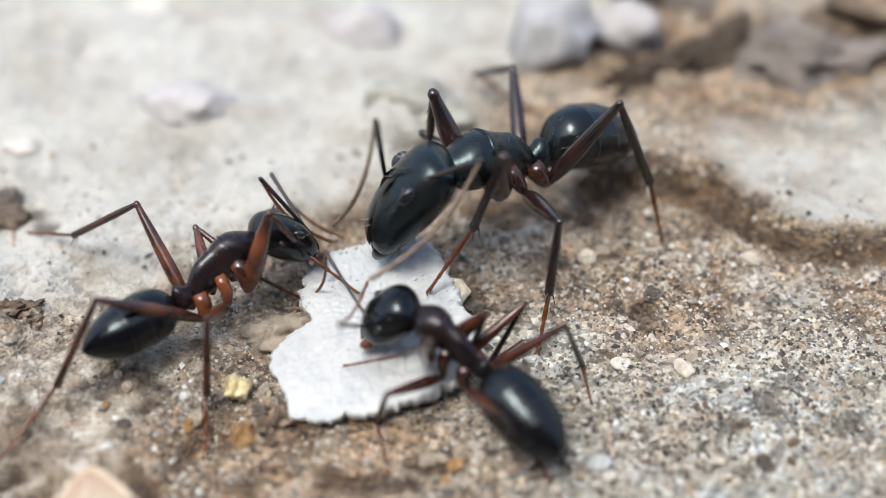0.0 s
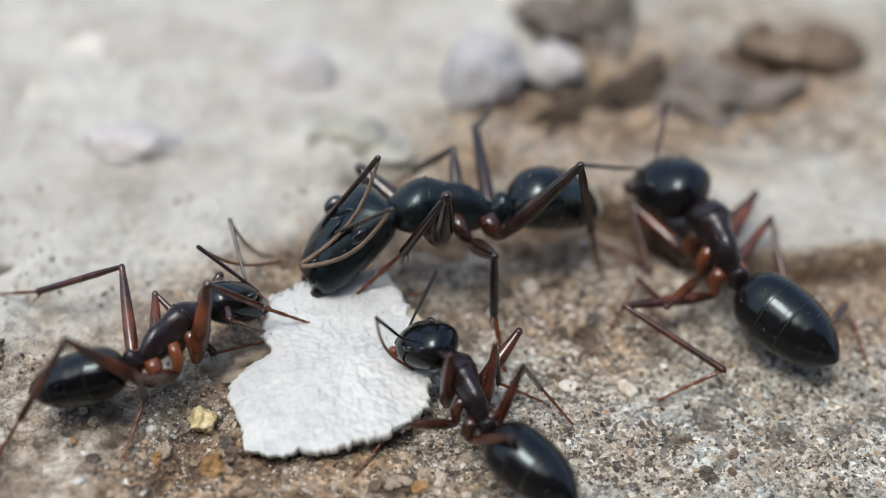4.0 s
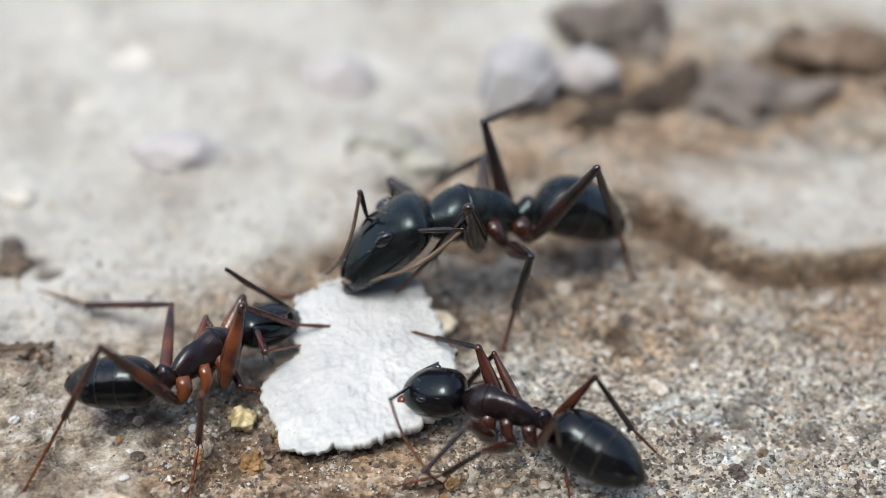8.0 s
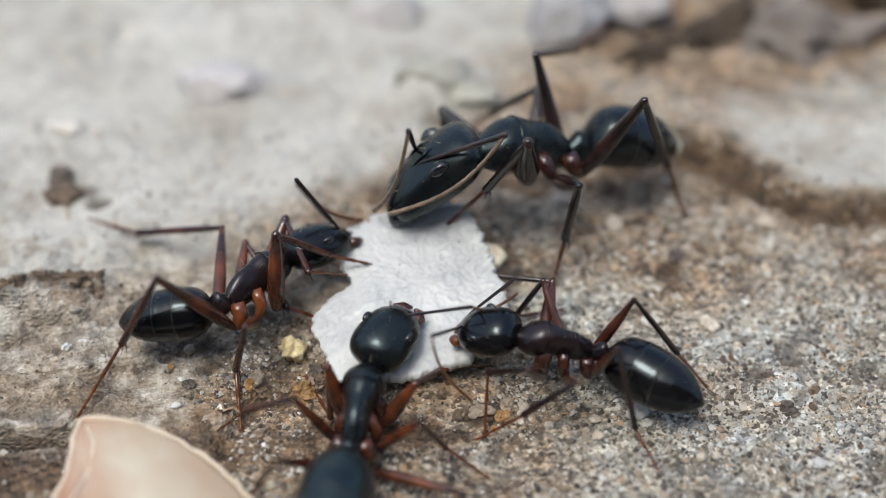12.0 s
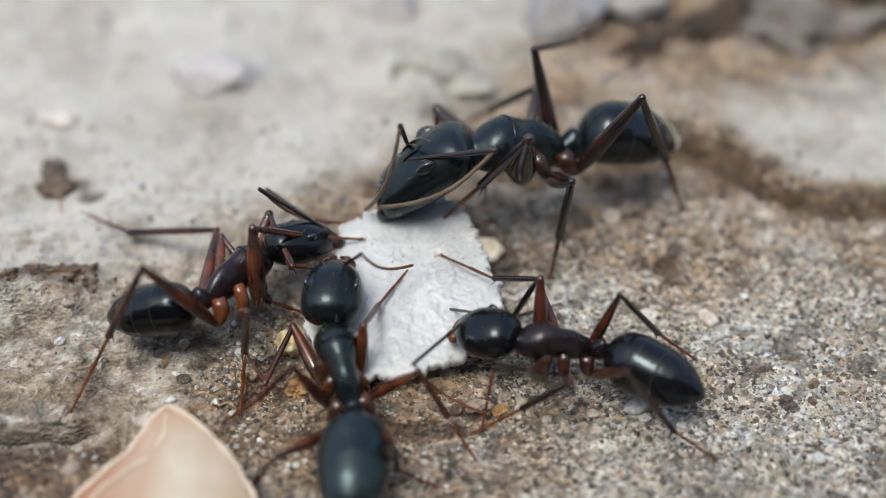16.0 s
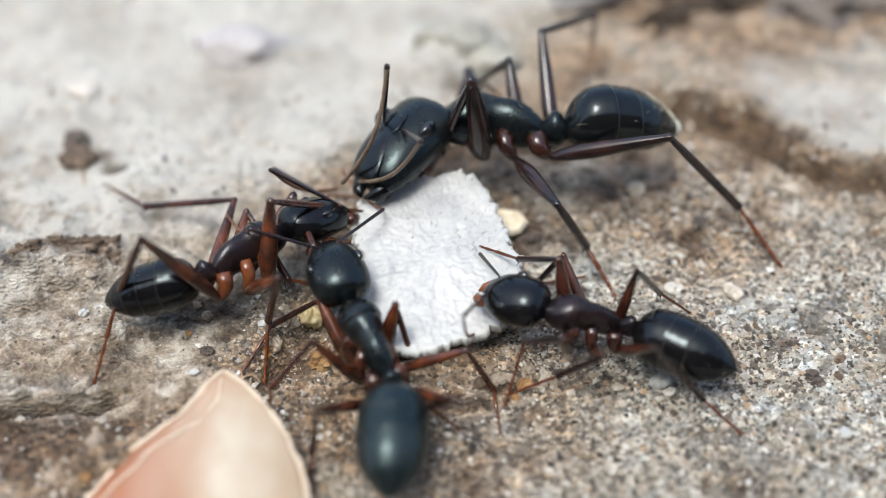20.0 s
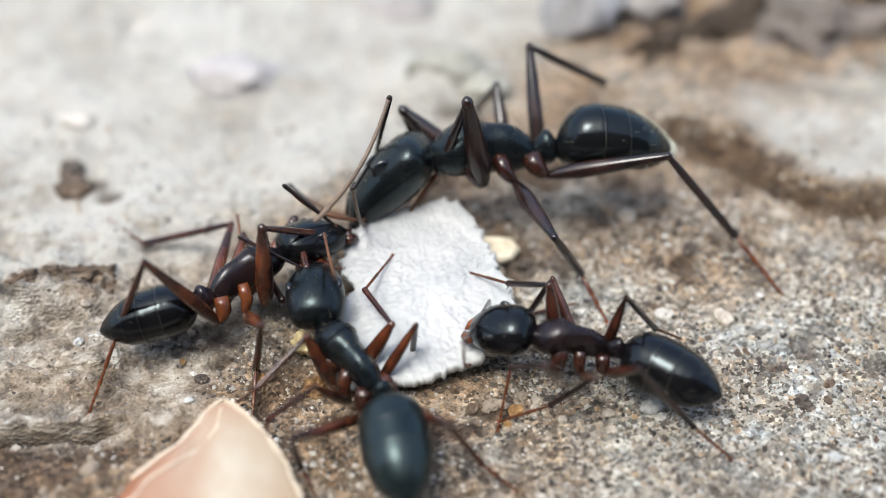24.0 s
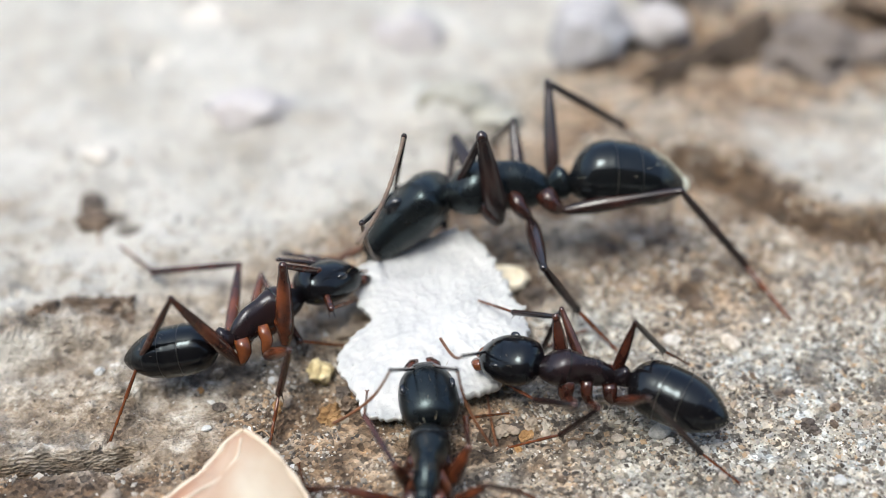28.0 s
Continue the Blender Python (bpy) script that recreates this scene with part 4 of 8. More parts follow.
def eggshell_data(inset, lift):
    """A curved piece of eggshell: peak at the origin, widening towards -y, as a thick sheet."""
    n, m = 56, 40
    verts, faces = [], []
    for side in (0, 1):
        for i in range(n + 1):
            length = 13.0 * (i / n) ** 1.35
            lw, rw = shell_edge(-1, length), shell_edge(1, length)
            for j in range(m + 1):
                x = (-lw + (lw + rw) * j / m) * (1 - inset)
                y = -length - inset * 0.6
                verts.append((x, y, shell_height(x, length) + lift - (0.34 if side else 0)))
    k = (n + 1) * (m + 1)
    q = lambda s, i, j: s * k + i * (m + 1) + j
    for i in range(n):
        for j in range(m):
            faces.append((q(0, i, j), q(0, i + 1, j), q(0, i + 1, j + 1), q(0, i, j + 1)))
            faces.append((q(1, i, j), q(1, i, j + 1), q(1, i + 1, j + 1), q(1, i + 1, j)))
        faces.append((q(0, i, 0), q(1, i, 0), q(1, i + 1, 0), q(0, i + 1, 0)))
        faces.append((q(0, i, m), q(0, i + 1, m), q(1, i + 1, m), q(1, i, m)))
    for j in range(m):
        faces.append((q(0, 0, j), q(0, 0, j + 1), q(1, 0, j + 1), q(1, 0, j)))
        faces.append((q(0, n, j), q(1, n, j), q(1, n, j + 1), q(0, n, j + 1)))
    return verts, faces


eggshell = tagged(new("eggshell_piece"), "pointed broken piece of pinkish eggshell with cream edges", "eggshell")
part("shell", eggshell_data(0.0, 0.0), EGG_RIM, eggshell, "cream broken edge of the shell")
part("membrane", eggshell_data(0.05, 0.03), EGG_FACE, eggshell, "smooth pinkish-tan face of the shell")


def rim_data(side, inset, thick, seed):
    """A broken ridge along one edge of the shell, from the peak down."""
    pts, radii = [], []
    for i in range(70):
        length = 13.0 * (i / 69) ** 1.3
        w = shell_edge(side, length)
        x = side * max(0.02, w - inset - 0.12 * noise.noise(Vector((length * 1.7, seed, 2))))
        y = -length - inset * 0.5
        pts.append((x, y, shell_height(x, length) + 0.02))
        radii.append(thick * (0.8 + 0.9 * noise.noise(Vector((length * 2.1, seed, 7)))) + 0.02)
    return tube(pts, radii, 8)


part("ridge", rim_data(-1, 0.78, 0.03, 11), EGG_RIM, eggshell, "cream ridge inside the broken edge")
for side in (-1, 1):
    part("rim", rim_data(side, 0.05, 0.085, 3 + side), EGG_RIM, eggshell, "ragged cream edge of the shell")


# ---- ants ----
def leg_piece(length, r0, r1, r2, r3, n=10):
    """A leg segment along x, thickest at a third."""
    return loft(rounded([(0, r0 * 0.5, r0 * 0.5, 0), (0.04 * length, r0, r0, 0), (0.3 * length, r1, r1 * 1.05, 0), (0.7 * length, r2, r2, 0), (0.95 * length, r3, r3, 0), (0.99 * length, r3 * 1.05, r3 * 1.05, 0), (length + 0.45 * r3, r3 * 0.85, r3 * 0.85, 0), (length + 0.95 * r3, r3 * 0.35, r3 * 0.35, 0)], 3), n)


def tarsus_piece(length, r):
    """Five thin joints and a pair of claws."""
    s, x = [(0, r * 0.6, r * 0.6, 0)], 0
    for share, k in ((0.46, 1.0), (0.2, 0.85), (0.13, 0.8), (0.08, 0.75), (0.13, 0.8)):
        a, b = x + 0.02 * length, x + share * length
        s += [(a, r * k * 0.8, r * k * 0.8, 0), (b - 0.015 * length, r * k * 1.1, r * k * 1.1, 0), (b, r * k * 0.7, r * k * 0.7, 0)]
        x = b
    claws = [tube([(0.98 * length, y * 0.3, 0), (1.02 * length, y, r * 0.5), (1.05 * length, y * 1.5, -r * 0.6)], [r * 0.4, r * 0.35, r * 0.1], 5) for y in (r * 0.9, -r * 0.9)]
    return joined(loft(s, 8), *claws)


def tibia_piece(length, r, spurs=2):
    body = leg_piece(length, r * 0.75, r, r * 1.05, r * 1.1, 9)
    spur = [tube([(0.96 * length, y, -r * 0.6), (1.08 * length, y * 2.2, -r * 2.2)], [r * 0.22, r * 0.06], 5) for y in (r * 0.4, -r * 0.5)]
    hair = [tube([((0.25 + 0.09 * i) * length, (-1) ** i * r * 0.8, -r * 0.4), ((0.29 + 0.09 * i) * length, (-1) ** i * r * 1.9, -r * 1.3)], [r * 0.07, r * 0.03], 4) for i in range(8)]
    return joined(body, *spur[:spurs], *hair)


def hair_piece(rng, count, surface, length, r):
    """Short bristles standing on a surface: surface(u, v) gives a point and a normal."""
    out = []
    for _ in range(count):
        p, nrm = surface(rng.random(), rng.random())
        d = (nrm + Vector((rng.uniform(0, 0.8), rng.uniform(-0.4, 0.4), rng.uniform(-0.2, 0.3)))).normalized()
        e = p + d * length * rng.uniform(0.5, 1.2)
        out.append(tube([p, p.lerp(e, 0.5) + Vector((0.05 * length, 0, 0)), e], [r, r * 0.7, r * 0.2], 4))
    return joined(*out)


HIPS = {1: (0.54, 0.15, -0.36), 2: (0.31, 0.16, -0.32), 3: (0.07, 0.13, -0.26)}


def build_ant(label, size, look_of):
    """size: lengths of head, middle body and abdomen, legs, antennae, widths. look_of: materials. Returns the thing and its moving parts."""
    hl, ml, gl = size["body"]
    hw, gw = size["head_width"], size["abdomen_width"]
    rng = random.Random(int(hl * 1000))
    root = tagged(new("ant"), label, "ant", "ants round the flake")
    p = {}
    # middle body with petiole and hip joints
    sec = [(0.13, .05, .06, -.03), (0.18, .08, .105, -.02), (0.26, .10, .148, -.005), (0.36, .110, .176, .010), (0.46, .112, .179, .014), (0.52, .122, .181, .016), (0.58, .145, .190, .02), (0.62, .158, .195, .022),
           (0.655, .165, .195, .018), (0.67, .172, .198, .016), (0.74, .180, .19, .005), (0.82, .160, .155, -.015), (0.88, .115, .115, -.035), (0.94, .065, .075, -.045), (1.02, .05, .055, -.05)]
    meso = part("mesosoma", loft(rounded([(a * ml, b * ml * size["girth"], c * ml * (0.5 + 0.5 * size["girth"]), d * ml) for a, b, c, d in sec], 4), 22), look_of["body"], root)
    node = loft(rounded([(-.10 * ml, .05 * ml, .05 * ml, -.02 * ml), (-.06 * ml, .09 * ml, .11 * ml, .0), (0, .09 * ml, .135 * ml, .02 * ml), (.06 * ml, .07 * ml, .10 * ml, -.01 * ml), (.12 * ml, .045 * ml, .05 * ml, -.03 * ml), (.2 * ml, .05 * ml, .06 * ml, -.03 * ml)], 3), 14)
    part("petiole", placed(node, Matrix.Translation((.07 * ml, 0, 0))), look_of["body"], root)
    groove = loft([(0.655 * ml, .172 * ml * size["girth"], .196 * ml * (0.5 + 0.5 * size["girth"]), .0296 * ml), (0.665 * ml, .173 * ml * size["girth"], .197 * ml * (0.5 + 0.5 * size["girth"]), .0296 * ml)], 22)
    part("suture", groove, look_of["gloss"], meso, "fine seam across the back")
    for k, (hx, hy, hz) in HIPS.items():
        for s in (1, -1):
            a, b = Vector((hx * ml + (0.09 if k == 1 else 0.12) * ml, s * .08 * ml, -.03 * ml)), Vector((hx * ml, s * hy * ml, hz * ml * size["drop"]))
            mid = a.lerp(b, 0.5) + Vector((0.02 * ml, s * .035 * ml, 0))
            r = {1: .076, 2: .055, 3: .068}[k] * ml
            part("coxa", tube([a, a.lerp(mid, .6), mid, mid.lerp(b, .6), b], [r * 1.05, r * 1.15, r * 1.05, r * .85, r * .5], 12), look_of["femur"] if k == 1 else look_of["coxa"], meso, "reddish hip joint")
    # head
    hs = [(-.11, .16, .12, 0.04), (-.095, .54, .38, 0.04), (-.04, .86, .62, .03), (.06, .99, .78, .02), (.18, 1.02, .85, .01), (.32, 1.0, .86, .01), (.46, .93, .80, .02), (.60, .83, .70, .01), (.70, .73, .60, -.02), (.79, .62, .46, -.05), (.845, .46, .30, -.08)]
    if size["drop"] < 0.7:
        hs = [(-.10, .20, .16, .02), (-.085, .56, .46, .03), (-.04, .84, .74, .03), (.05, .98, .95, .02), (.17, 1.02, 1.05, .0), (.32, 1.02, 1.08, .0), (.46, 1.0, 1.04, .0), (.60, .96, .95, .0), (.72, .90, .82, -.02), (.81, .80, .66, -.05), (.87, .64, .46, -.08), (.895, .40, .26, -.1)]
    else:
        hs = [(-.11, .12, .10, 0.04), (-.09, .44, .34, 0.04), (-.03, .76, .60, .03), (.08, .93, .77, .02), (.22, 1.0, .84, .01), (.36, 1.0, .84, .01), (.48, .96, .80, .02), (.60, .88, .70, .01), (.70, .74, .58, -.02), (.78, .58, .44, -.05), (.83, .40, .28, -.08)]
    head = part("head", loft(rounded([(a * hl, b * hw, c * hw * size["head_depth"], d * hw) for a, b, c, d in hs], 4), 26), look_of["head"], root)
    for s in (1, -1):
        bulge = 1.0 if size["drop"] > 0.7 else 1.25
        eye = placed(ball(.085 * hl * bulge, .045 * hl * bulge, .07 * hl * bulge, 14, 9), Matrix.Translation(((.40 if size["drop"] > 0.7 else .27) * hl, s * .79 * hw, (.44 if size["drop"] > 0.7 else .42) * hw)) @ Euler((-s * 0.55, 0, 0)).to_matrix().to_4x4())
        part("eye", eye, EYE_BLACK, head, "small dark oval compound eye")
        jaw = tube([(.77 * hl, s * .36 * hw, -.12 * hw), (.86 * hl, s * .42 * hw, -.16 * hw), (.95 * hl, s * .28 * hw, -.2 * hw), (1.0 * hl, s * .06 * hw, -.22 * hw)], [.20 * hw, .23 * hw, .17 * hw, .04 * hw], 10)
        teeth = [tube([((.9 + .03 * i) * hl, s * (.24 - .06 * i) * hw, -.2 * hw), ((.93 + .025 * i) * hl, s * (.10 - .04 * i) * hw, -.21 * hw)], [.04 * hw, .01 * hw], 5) for i in range(3)]
        part("mandible", joined(jaw, *teeth), look_of["jaw"], head, "toothed reddish jaw")
        part("antenna_socket", placed(ball(.035 * hl, .08 * hw, .07 * hw, 10, 6), Matrix.Translation((size["socket"][0] * hl, s * .33 * hw, (size["socket"][1] - 0.05) * hw))), look_of["coxa"], head)
        part("palp", tube([(.74 * hl, s * .2 * hw, -.35 * hw), (.82 * hl, s * .26 * hw, -.6 * hw), (.9 * hl, s * .22 * hw, -.7 * hw)], [.035 * hw, .03 * hw, .015 * hw], 6), FOOT_TAN, head)
    clyp = loft(rounded([(.60 * hl, .10 * hw, .05 * hw, .60 * hw), (.70 * hl, .34 * hw, .07 * hw, .47 * hw), (.80 * hl, .36 * hw, .08 * hw, .28 * hw), (.845 * hl, .30 * hw, .05 * hw, .12 * hw)], 3), 14)
    if size["drop"] < 0.7:
        clyp = loft(rounded([(.48 * hl, .14 * hw, .03 * hw, .68 * hw), (.60 * hl, .30 * hw, .07 * hw, .61 * hw), (.74 * hl, .42 * hw, .10 * hw, .47 * hw), (.86 * hl, .44 * hw, .09 * hw, .28 * hw), (.90 * hl, .38 * hw, .05 * hw, .16 * hw)], 3), 14)
        for s in (1, -1):
            ridge = [(.24 * hl, s * .18 * hw, .74 * hw), (.33 * hl, s * .25 * hw, .75 * hw), (.42 * hl, s * .27 * hw, .72 * hw), (.50 * hl, s * .20 * hw, .67 * hw)]
            part("frontal_ridge", tube(ridge, [.02 * hw, .05 * hw, .055 * hw, .02 * hw], 8), look_of["gloss"], head, "raised ridge beside the antenna socket")
    part("clypeus", clyp, look_of["gloss"], head, "glossy face plate above the jaws")
    # abdomen
    gs = [(-.02, .16, .16, 0), (.02, .40, .42, .0), (.07, .66, .68, .02), (.16, .90, .90, .03), (.30, 1.0, 1.0, .02), (.48, 1.02, .99, 0), (.64, .95, .92, -.02), (.78, .78, .75, -.05), (.89, .52, .50, -.08), (.96, .28, .27, -.1), (1.0, .06, .06, -.11)]
    gsec = rounded([(a * gl, b * gw, c * gw, (d + size["hump"] * math.sin(math.pi * min(1, max(0, a)) ** 0.6)) * gw) for a, b, c, d in gs], 6)
    stepped = []
    for x, w, h, z in gsec:
        k = 1.0
        for edge in (.35, .56, .74, .88):
            k += 0.022 * max(0.0, 1 - abs(x / gl - edge + .025) / .03) if x / gl < edge else 0
        stepped.append((x, w * k, h * k, z))
    gaster = part("gaster", loft(stepped, 26), look_of["abdomen"], root, "rounded glossy black abdomen")
    xs = np.array([q[0] for q in gsec])
    for edge in (.35, .56, .74, .88):
        w, h, z = (np.interp(edge * gl, xs, [q[i] for q in gsec]) for i in (1, 2, 3))
        ring = [(edge * gl - .012 * gl, w * 1.002, h * 1.002, z), (edge * gl - .006 * gl, w * 1.014, h * 1.014, z), (edge * gl + .001 * gl, w * 1.004, h * 1.004, z)]
        part("segment_edge", loft(ring, 26), BAND_PALE, gaster, "thin pale edge of an abdomen segment")

    def on_gaster(u, v):
        i = int((0.15 + 0.8 * u) * (len(gsec) - 1))
        x, w, h, z = gsec[i]
        a = math.pi * (0.05 + 0.9 * v)
        return Vector((x, w * math.cos(a), z + h * math.sin(a))), Vector((0.1, math.cos(a), math.sin(a)))

    part("bristles", hair_piece(rng, 24, on_gaster, .06 * gl, .0020 * gl), HAIR, gaster, "sparse golden bristles", False)

    if size["drop"] < 0.7:
        part("fuzz", hair_piece(rng, 320, lambda u, v: on_gaster(0.6 + 0.4 * u, 0.2 + 0.6 * v), .028 * gl, .0013 * gl), FUZZ, gaster, "pale downy hair on the rear of the abdomen", False)
        w, h, z = (np.interp(.955 * gl, xs, [q[i] for q in gsec]) for i in (1, 2, 3))
        part("tail_tip", placed(ball(.07 * gl, w * 1.05, h * 1.05, 12, 7), Matrix.Translation((.955 * gl, 0, z))), FUZZ, gaster, "yellowish tip of the abdomen")

    def on_head(u, v):
        a = math.pi * (0.15 + 0.7 * v)
        x = (.1 + .6 * u) * hl
        return Vector((x, .9 * hw * math.cos(a), .78 * hw * math.sin(a))), Vector((0.1, math.cos(a), math.sin(a)))

    part("bristles", hair_piece(rng, 14, on_head, .09 * hl, .004 * hl), HAIR, head, "", False)

    def on_back(u, v):
        a = math.pi * (0.25 + 0.5 * v)
        x = (.25 + .6 * u) * ml
        return Vector((x, .12 * ml * math.cos(a), .02 * ml + .17 * ml * math.sin(a))), Vector((-0.1, math.cos(a), math.sin(a)))

    part("bristles", hair_piece(rng, 12, on_back, .08 * ml, .003 * ml), HAIR, meso, "", False)
    p["head"], p["gaster"] = head, gaster
    # legs and antennae
    for k in (1, 2, 3):
        f, t, c = size["legs"][k]
        th = size["thick"] * (1.4 if k == 1 else 1.0)
        made = None
        for side in ("L", "R"):
            if made is None:
                made = [part("femur", leg_piece(f, th * .55, th, th * .8, th * .5, 12), look_of["femur"], root),
                        part("tibia", tibia_piece(t, size["thick"] * .52), look_of["tibia"], root),
                        part("tarsus", tarsus_piece(c, size["thick"] * .30), look_of["foot"], root)]
                own = made
            else:
                own = [part(o.name.split(".")[0], o.data, None, root) for o in made]
            for n, o in zip(("femur", "tibia", "tarsus"), own):
                p[side + str(k) + n] = o
    sc, fu = size["antenna"]
    r = size["thick"] * .30
    made = None
    for side in ("L", "R"):
        if made is None:
            joints = [(0, r * .5, r * .5, 0)]
            for i in range(10):
                a, b = fu * i / 10, fu * (i + 1) / 10
                k = 0.85 + 0.25 * i / 10
                bend = lambda x: -0.10 * fu * math.sin(math.pi * x / fu)
                joints += [(a + .012 * fu, r * k * .85, r * k * .85, bend(a + .012 * fu)), (b - .012 * fu, r * k, r * k, bend(b - .012 * fu)), (b, r * k * .75, r * k * .75, bend(b))]
            made = [part("scape", leg_piece(sc, r * .7, r * .95, r * 1.1, r * 1.2, 9), look_of["scape"], root, "first long joint of the antenna"),
                    part("funiculus", loft(joints, 8), look_of["feeler"], root, "jointed tip of the antenna")]
            own = made
        else:
            own = [part(o.name.split(".")[0], o.data, None, root, o["label"]) for o in made]
        p["scape" + side], p["funiculus" + side] = own
    return {"root": root, "parts": p, "size": size}


def sizes(body, legs, antenna, head_width, abdomen_width, girth, thick, head_depth=1.0, drop=1.0, hump=0.0):
    return {"body": body, "legs": legs, "antenna": antenna, "head_width": head_width, "abdomen_width": abdomen_width, "girth": girth, "thick": thick, "head_depth": head_depth, "drop": drop, "hump": hump, "socket": (0.66, 0.56) if drop > 0.7 else (0.40, 0.70)}


BIG_LOOK = {"body": SHELL_MATT, "head": SHELL_MATT, "gloss": SHELL_BLACK, "abdomen": SHELL_DOWN_SHEEN, "coxa": LEG_MAROON, "jaw": SHELL_BLACK, "femur": LEG_DARK, "tibia": LEG_DARK, "foot": AMBER, "scape": LEG_DARK, "feeler": FEELER}
RED_LOOK = {"body": SHELL_BROWN, "head": SHELL_BLACK, "gloss": SHELL_BLACK, "abdomen": SHELL_BLACK, "coxa": AMBER, "jaw": LEG_RED, "femur": LEG_RED, "tibia": LEG_MAROON, "foot": AMBER, "scape": LEG_DARK, "feeler": FOOT_TAN}
DARK_LOOK = {"body": SHELL_BROWN, "head": SHELL_BLACK, "gloss": SHELL_BLACK, "abdomen": SHELL_BLACK, "coxa": LEG_MAROON, "jaw": AMBER, "femur": LEG_MAROON, "tibia": LEG_DARK, "foot": AMBER, "scape": LEG_DARK, "feeler": FOOT_TAN}
WALKER_LOOK = dict(RED_LOOK, coxa=LEG_RED, body=SHELL_MATT, head=SHELL_MATT, abdomen=SHELL_SKY_SHEEN)
big_ant = build_ant("large matt-black worker ant gripping the white flake",
    sizes((4.4, 5.3, 4.8), {1: (3.9, 3.71, 3.01), 2: (3.5, 3.43, 2.28), 3: (4.78, 5.01, 2.91)}, (4.0, 5.6), 1.5, 1.28, 1.12, 0.32, 0.7, 0.64, 0.38), BIG_LOOK)
red_ant = build_ant("small black ant with red-brown legs pulling the flake",
    sizes((2.96, 4.0, 3.65), {1: (3.38, 2.93, 2.53), 2: (2.93, 3.23, 2.29), 3: (4.4, 4.0, 3.2)}, (2.86, 3.96), 0.98, 0.98, 0.92, 0.25, 1.0, 0.9, 0), RED_LOOK)
dark_ant = build_ant("small glossy black ant with dark red legs at the flake",
    sizes((2.58, 3.63, 3.89), {1: (2.96, 2.31, 2.46), 2: (2.83, 2.68, 2.06), 3: (3.52, 3.7, 1.78)}, (2.6, 3.6), 1.0, 1.08, 1.02, 0.21, 1.0, 1, 0), DARK_LOOK)
late_ant = build_ant("small black ant walking up to the flake",
    sizes((2.9, 4.2, 4.2), {1: (2.6, 2.48, 2.43), 2: (2.99, 2.41, 1.9), 3: (3.79, 2.68, 1.58)}, (2.6, 3.6), 1.12, 1.22, 1.05, 0.21, 1.0, 1, 0), WALKER_LOOK)
passing_ant = build_ant("black ant with red-brown underside passing by on the grit",
    sizes((3.34, 4.5, 4.69), {1: (3.45, 2.88, 2.99), 2: (3.18, 3.12, 2.62), 3: (4.25, 4.47, 2.69)}, (2.99, 4.14), 1.42, 1.35, 1.1, 0.25, 1.0, 1, 0), RED_LOOK)


# ---- how the ants stand and move ----
def axes(p, q, up):
    """The pose at p with x towards q and z near up, in mm."""
    x = (q - p).normalized()
    y = up.cross(x).normalized()
    m = Matrix((x, y, x.cross(y))).transposed().to_4x4()
    m.translation = p
    return m


def reach(chain, lengths):
    """Bring a chain of joints to its true lengths, first and last joint held."""
    a, b = chain[0].copy(), chain[-1].copy()
    for _ in range(14):
        chain[-1] = b.copy()
        for i in range(len(chain) - 2, -1, -1):
            chain[i] = chain[i + 1] + (chain[i] - chain[i + 1]).normalized() * lengths[i]
        chain[0] = a.copy()
        for i in range(1, len(chain)):
            chain[i] = chain[i - 1] + (chain[i] - chain[i - 1]).normalized() * lengths[i - 1]
    return chain


def stance(t, body, feelers, front_left, front_right, mid_left, mid_right, hind_left, hind_right):
    """How an ant stands at t seconds, in mm: jaws, neck, waist and abdomen tip; elbow and tip of the two antennae; knee, ankle and foot of each leg."""
    joints = [Vector(v) for v in (*body, *feelers)]
    for leg in (front_left, front_right, mid_left, mid_right, hind_left, hind_right):
        knee, ankle, foot = (Vector(v) for v in leg)
        if foot.z < 0.4:
            foot.z += ground_z(foot.x, foot.y)
        joints += [knee, ankle, foot]
    return t, joints


ORDER = ("L1", "R1", "L2", "R2", "L3", "R3")


def between(a, b, u):
    """Joints part of the way from one stance to the next; feet that go far step in turn and are lifted."""
    out = [p.lerp(q, u) for p, q in zip(a, b)]
    for n in range(6):
        i = 8 + 3 * n
        if (a[i + 2] - b[i + 2]).length > 0.9:
            first = n in (0, 3, 4)
            v = min(1, max(0, (u * 2 if first else u * 2 - 1)))
            v = v * v * (3 - 2 * v)
            out[i + 2] = a[i + 2].lerp(b[i + 2], v) + Vector((0, 0, 0.6 * math.sin(math.pi * v)))
    return out


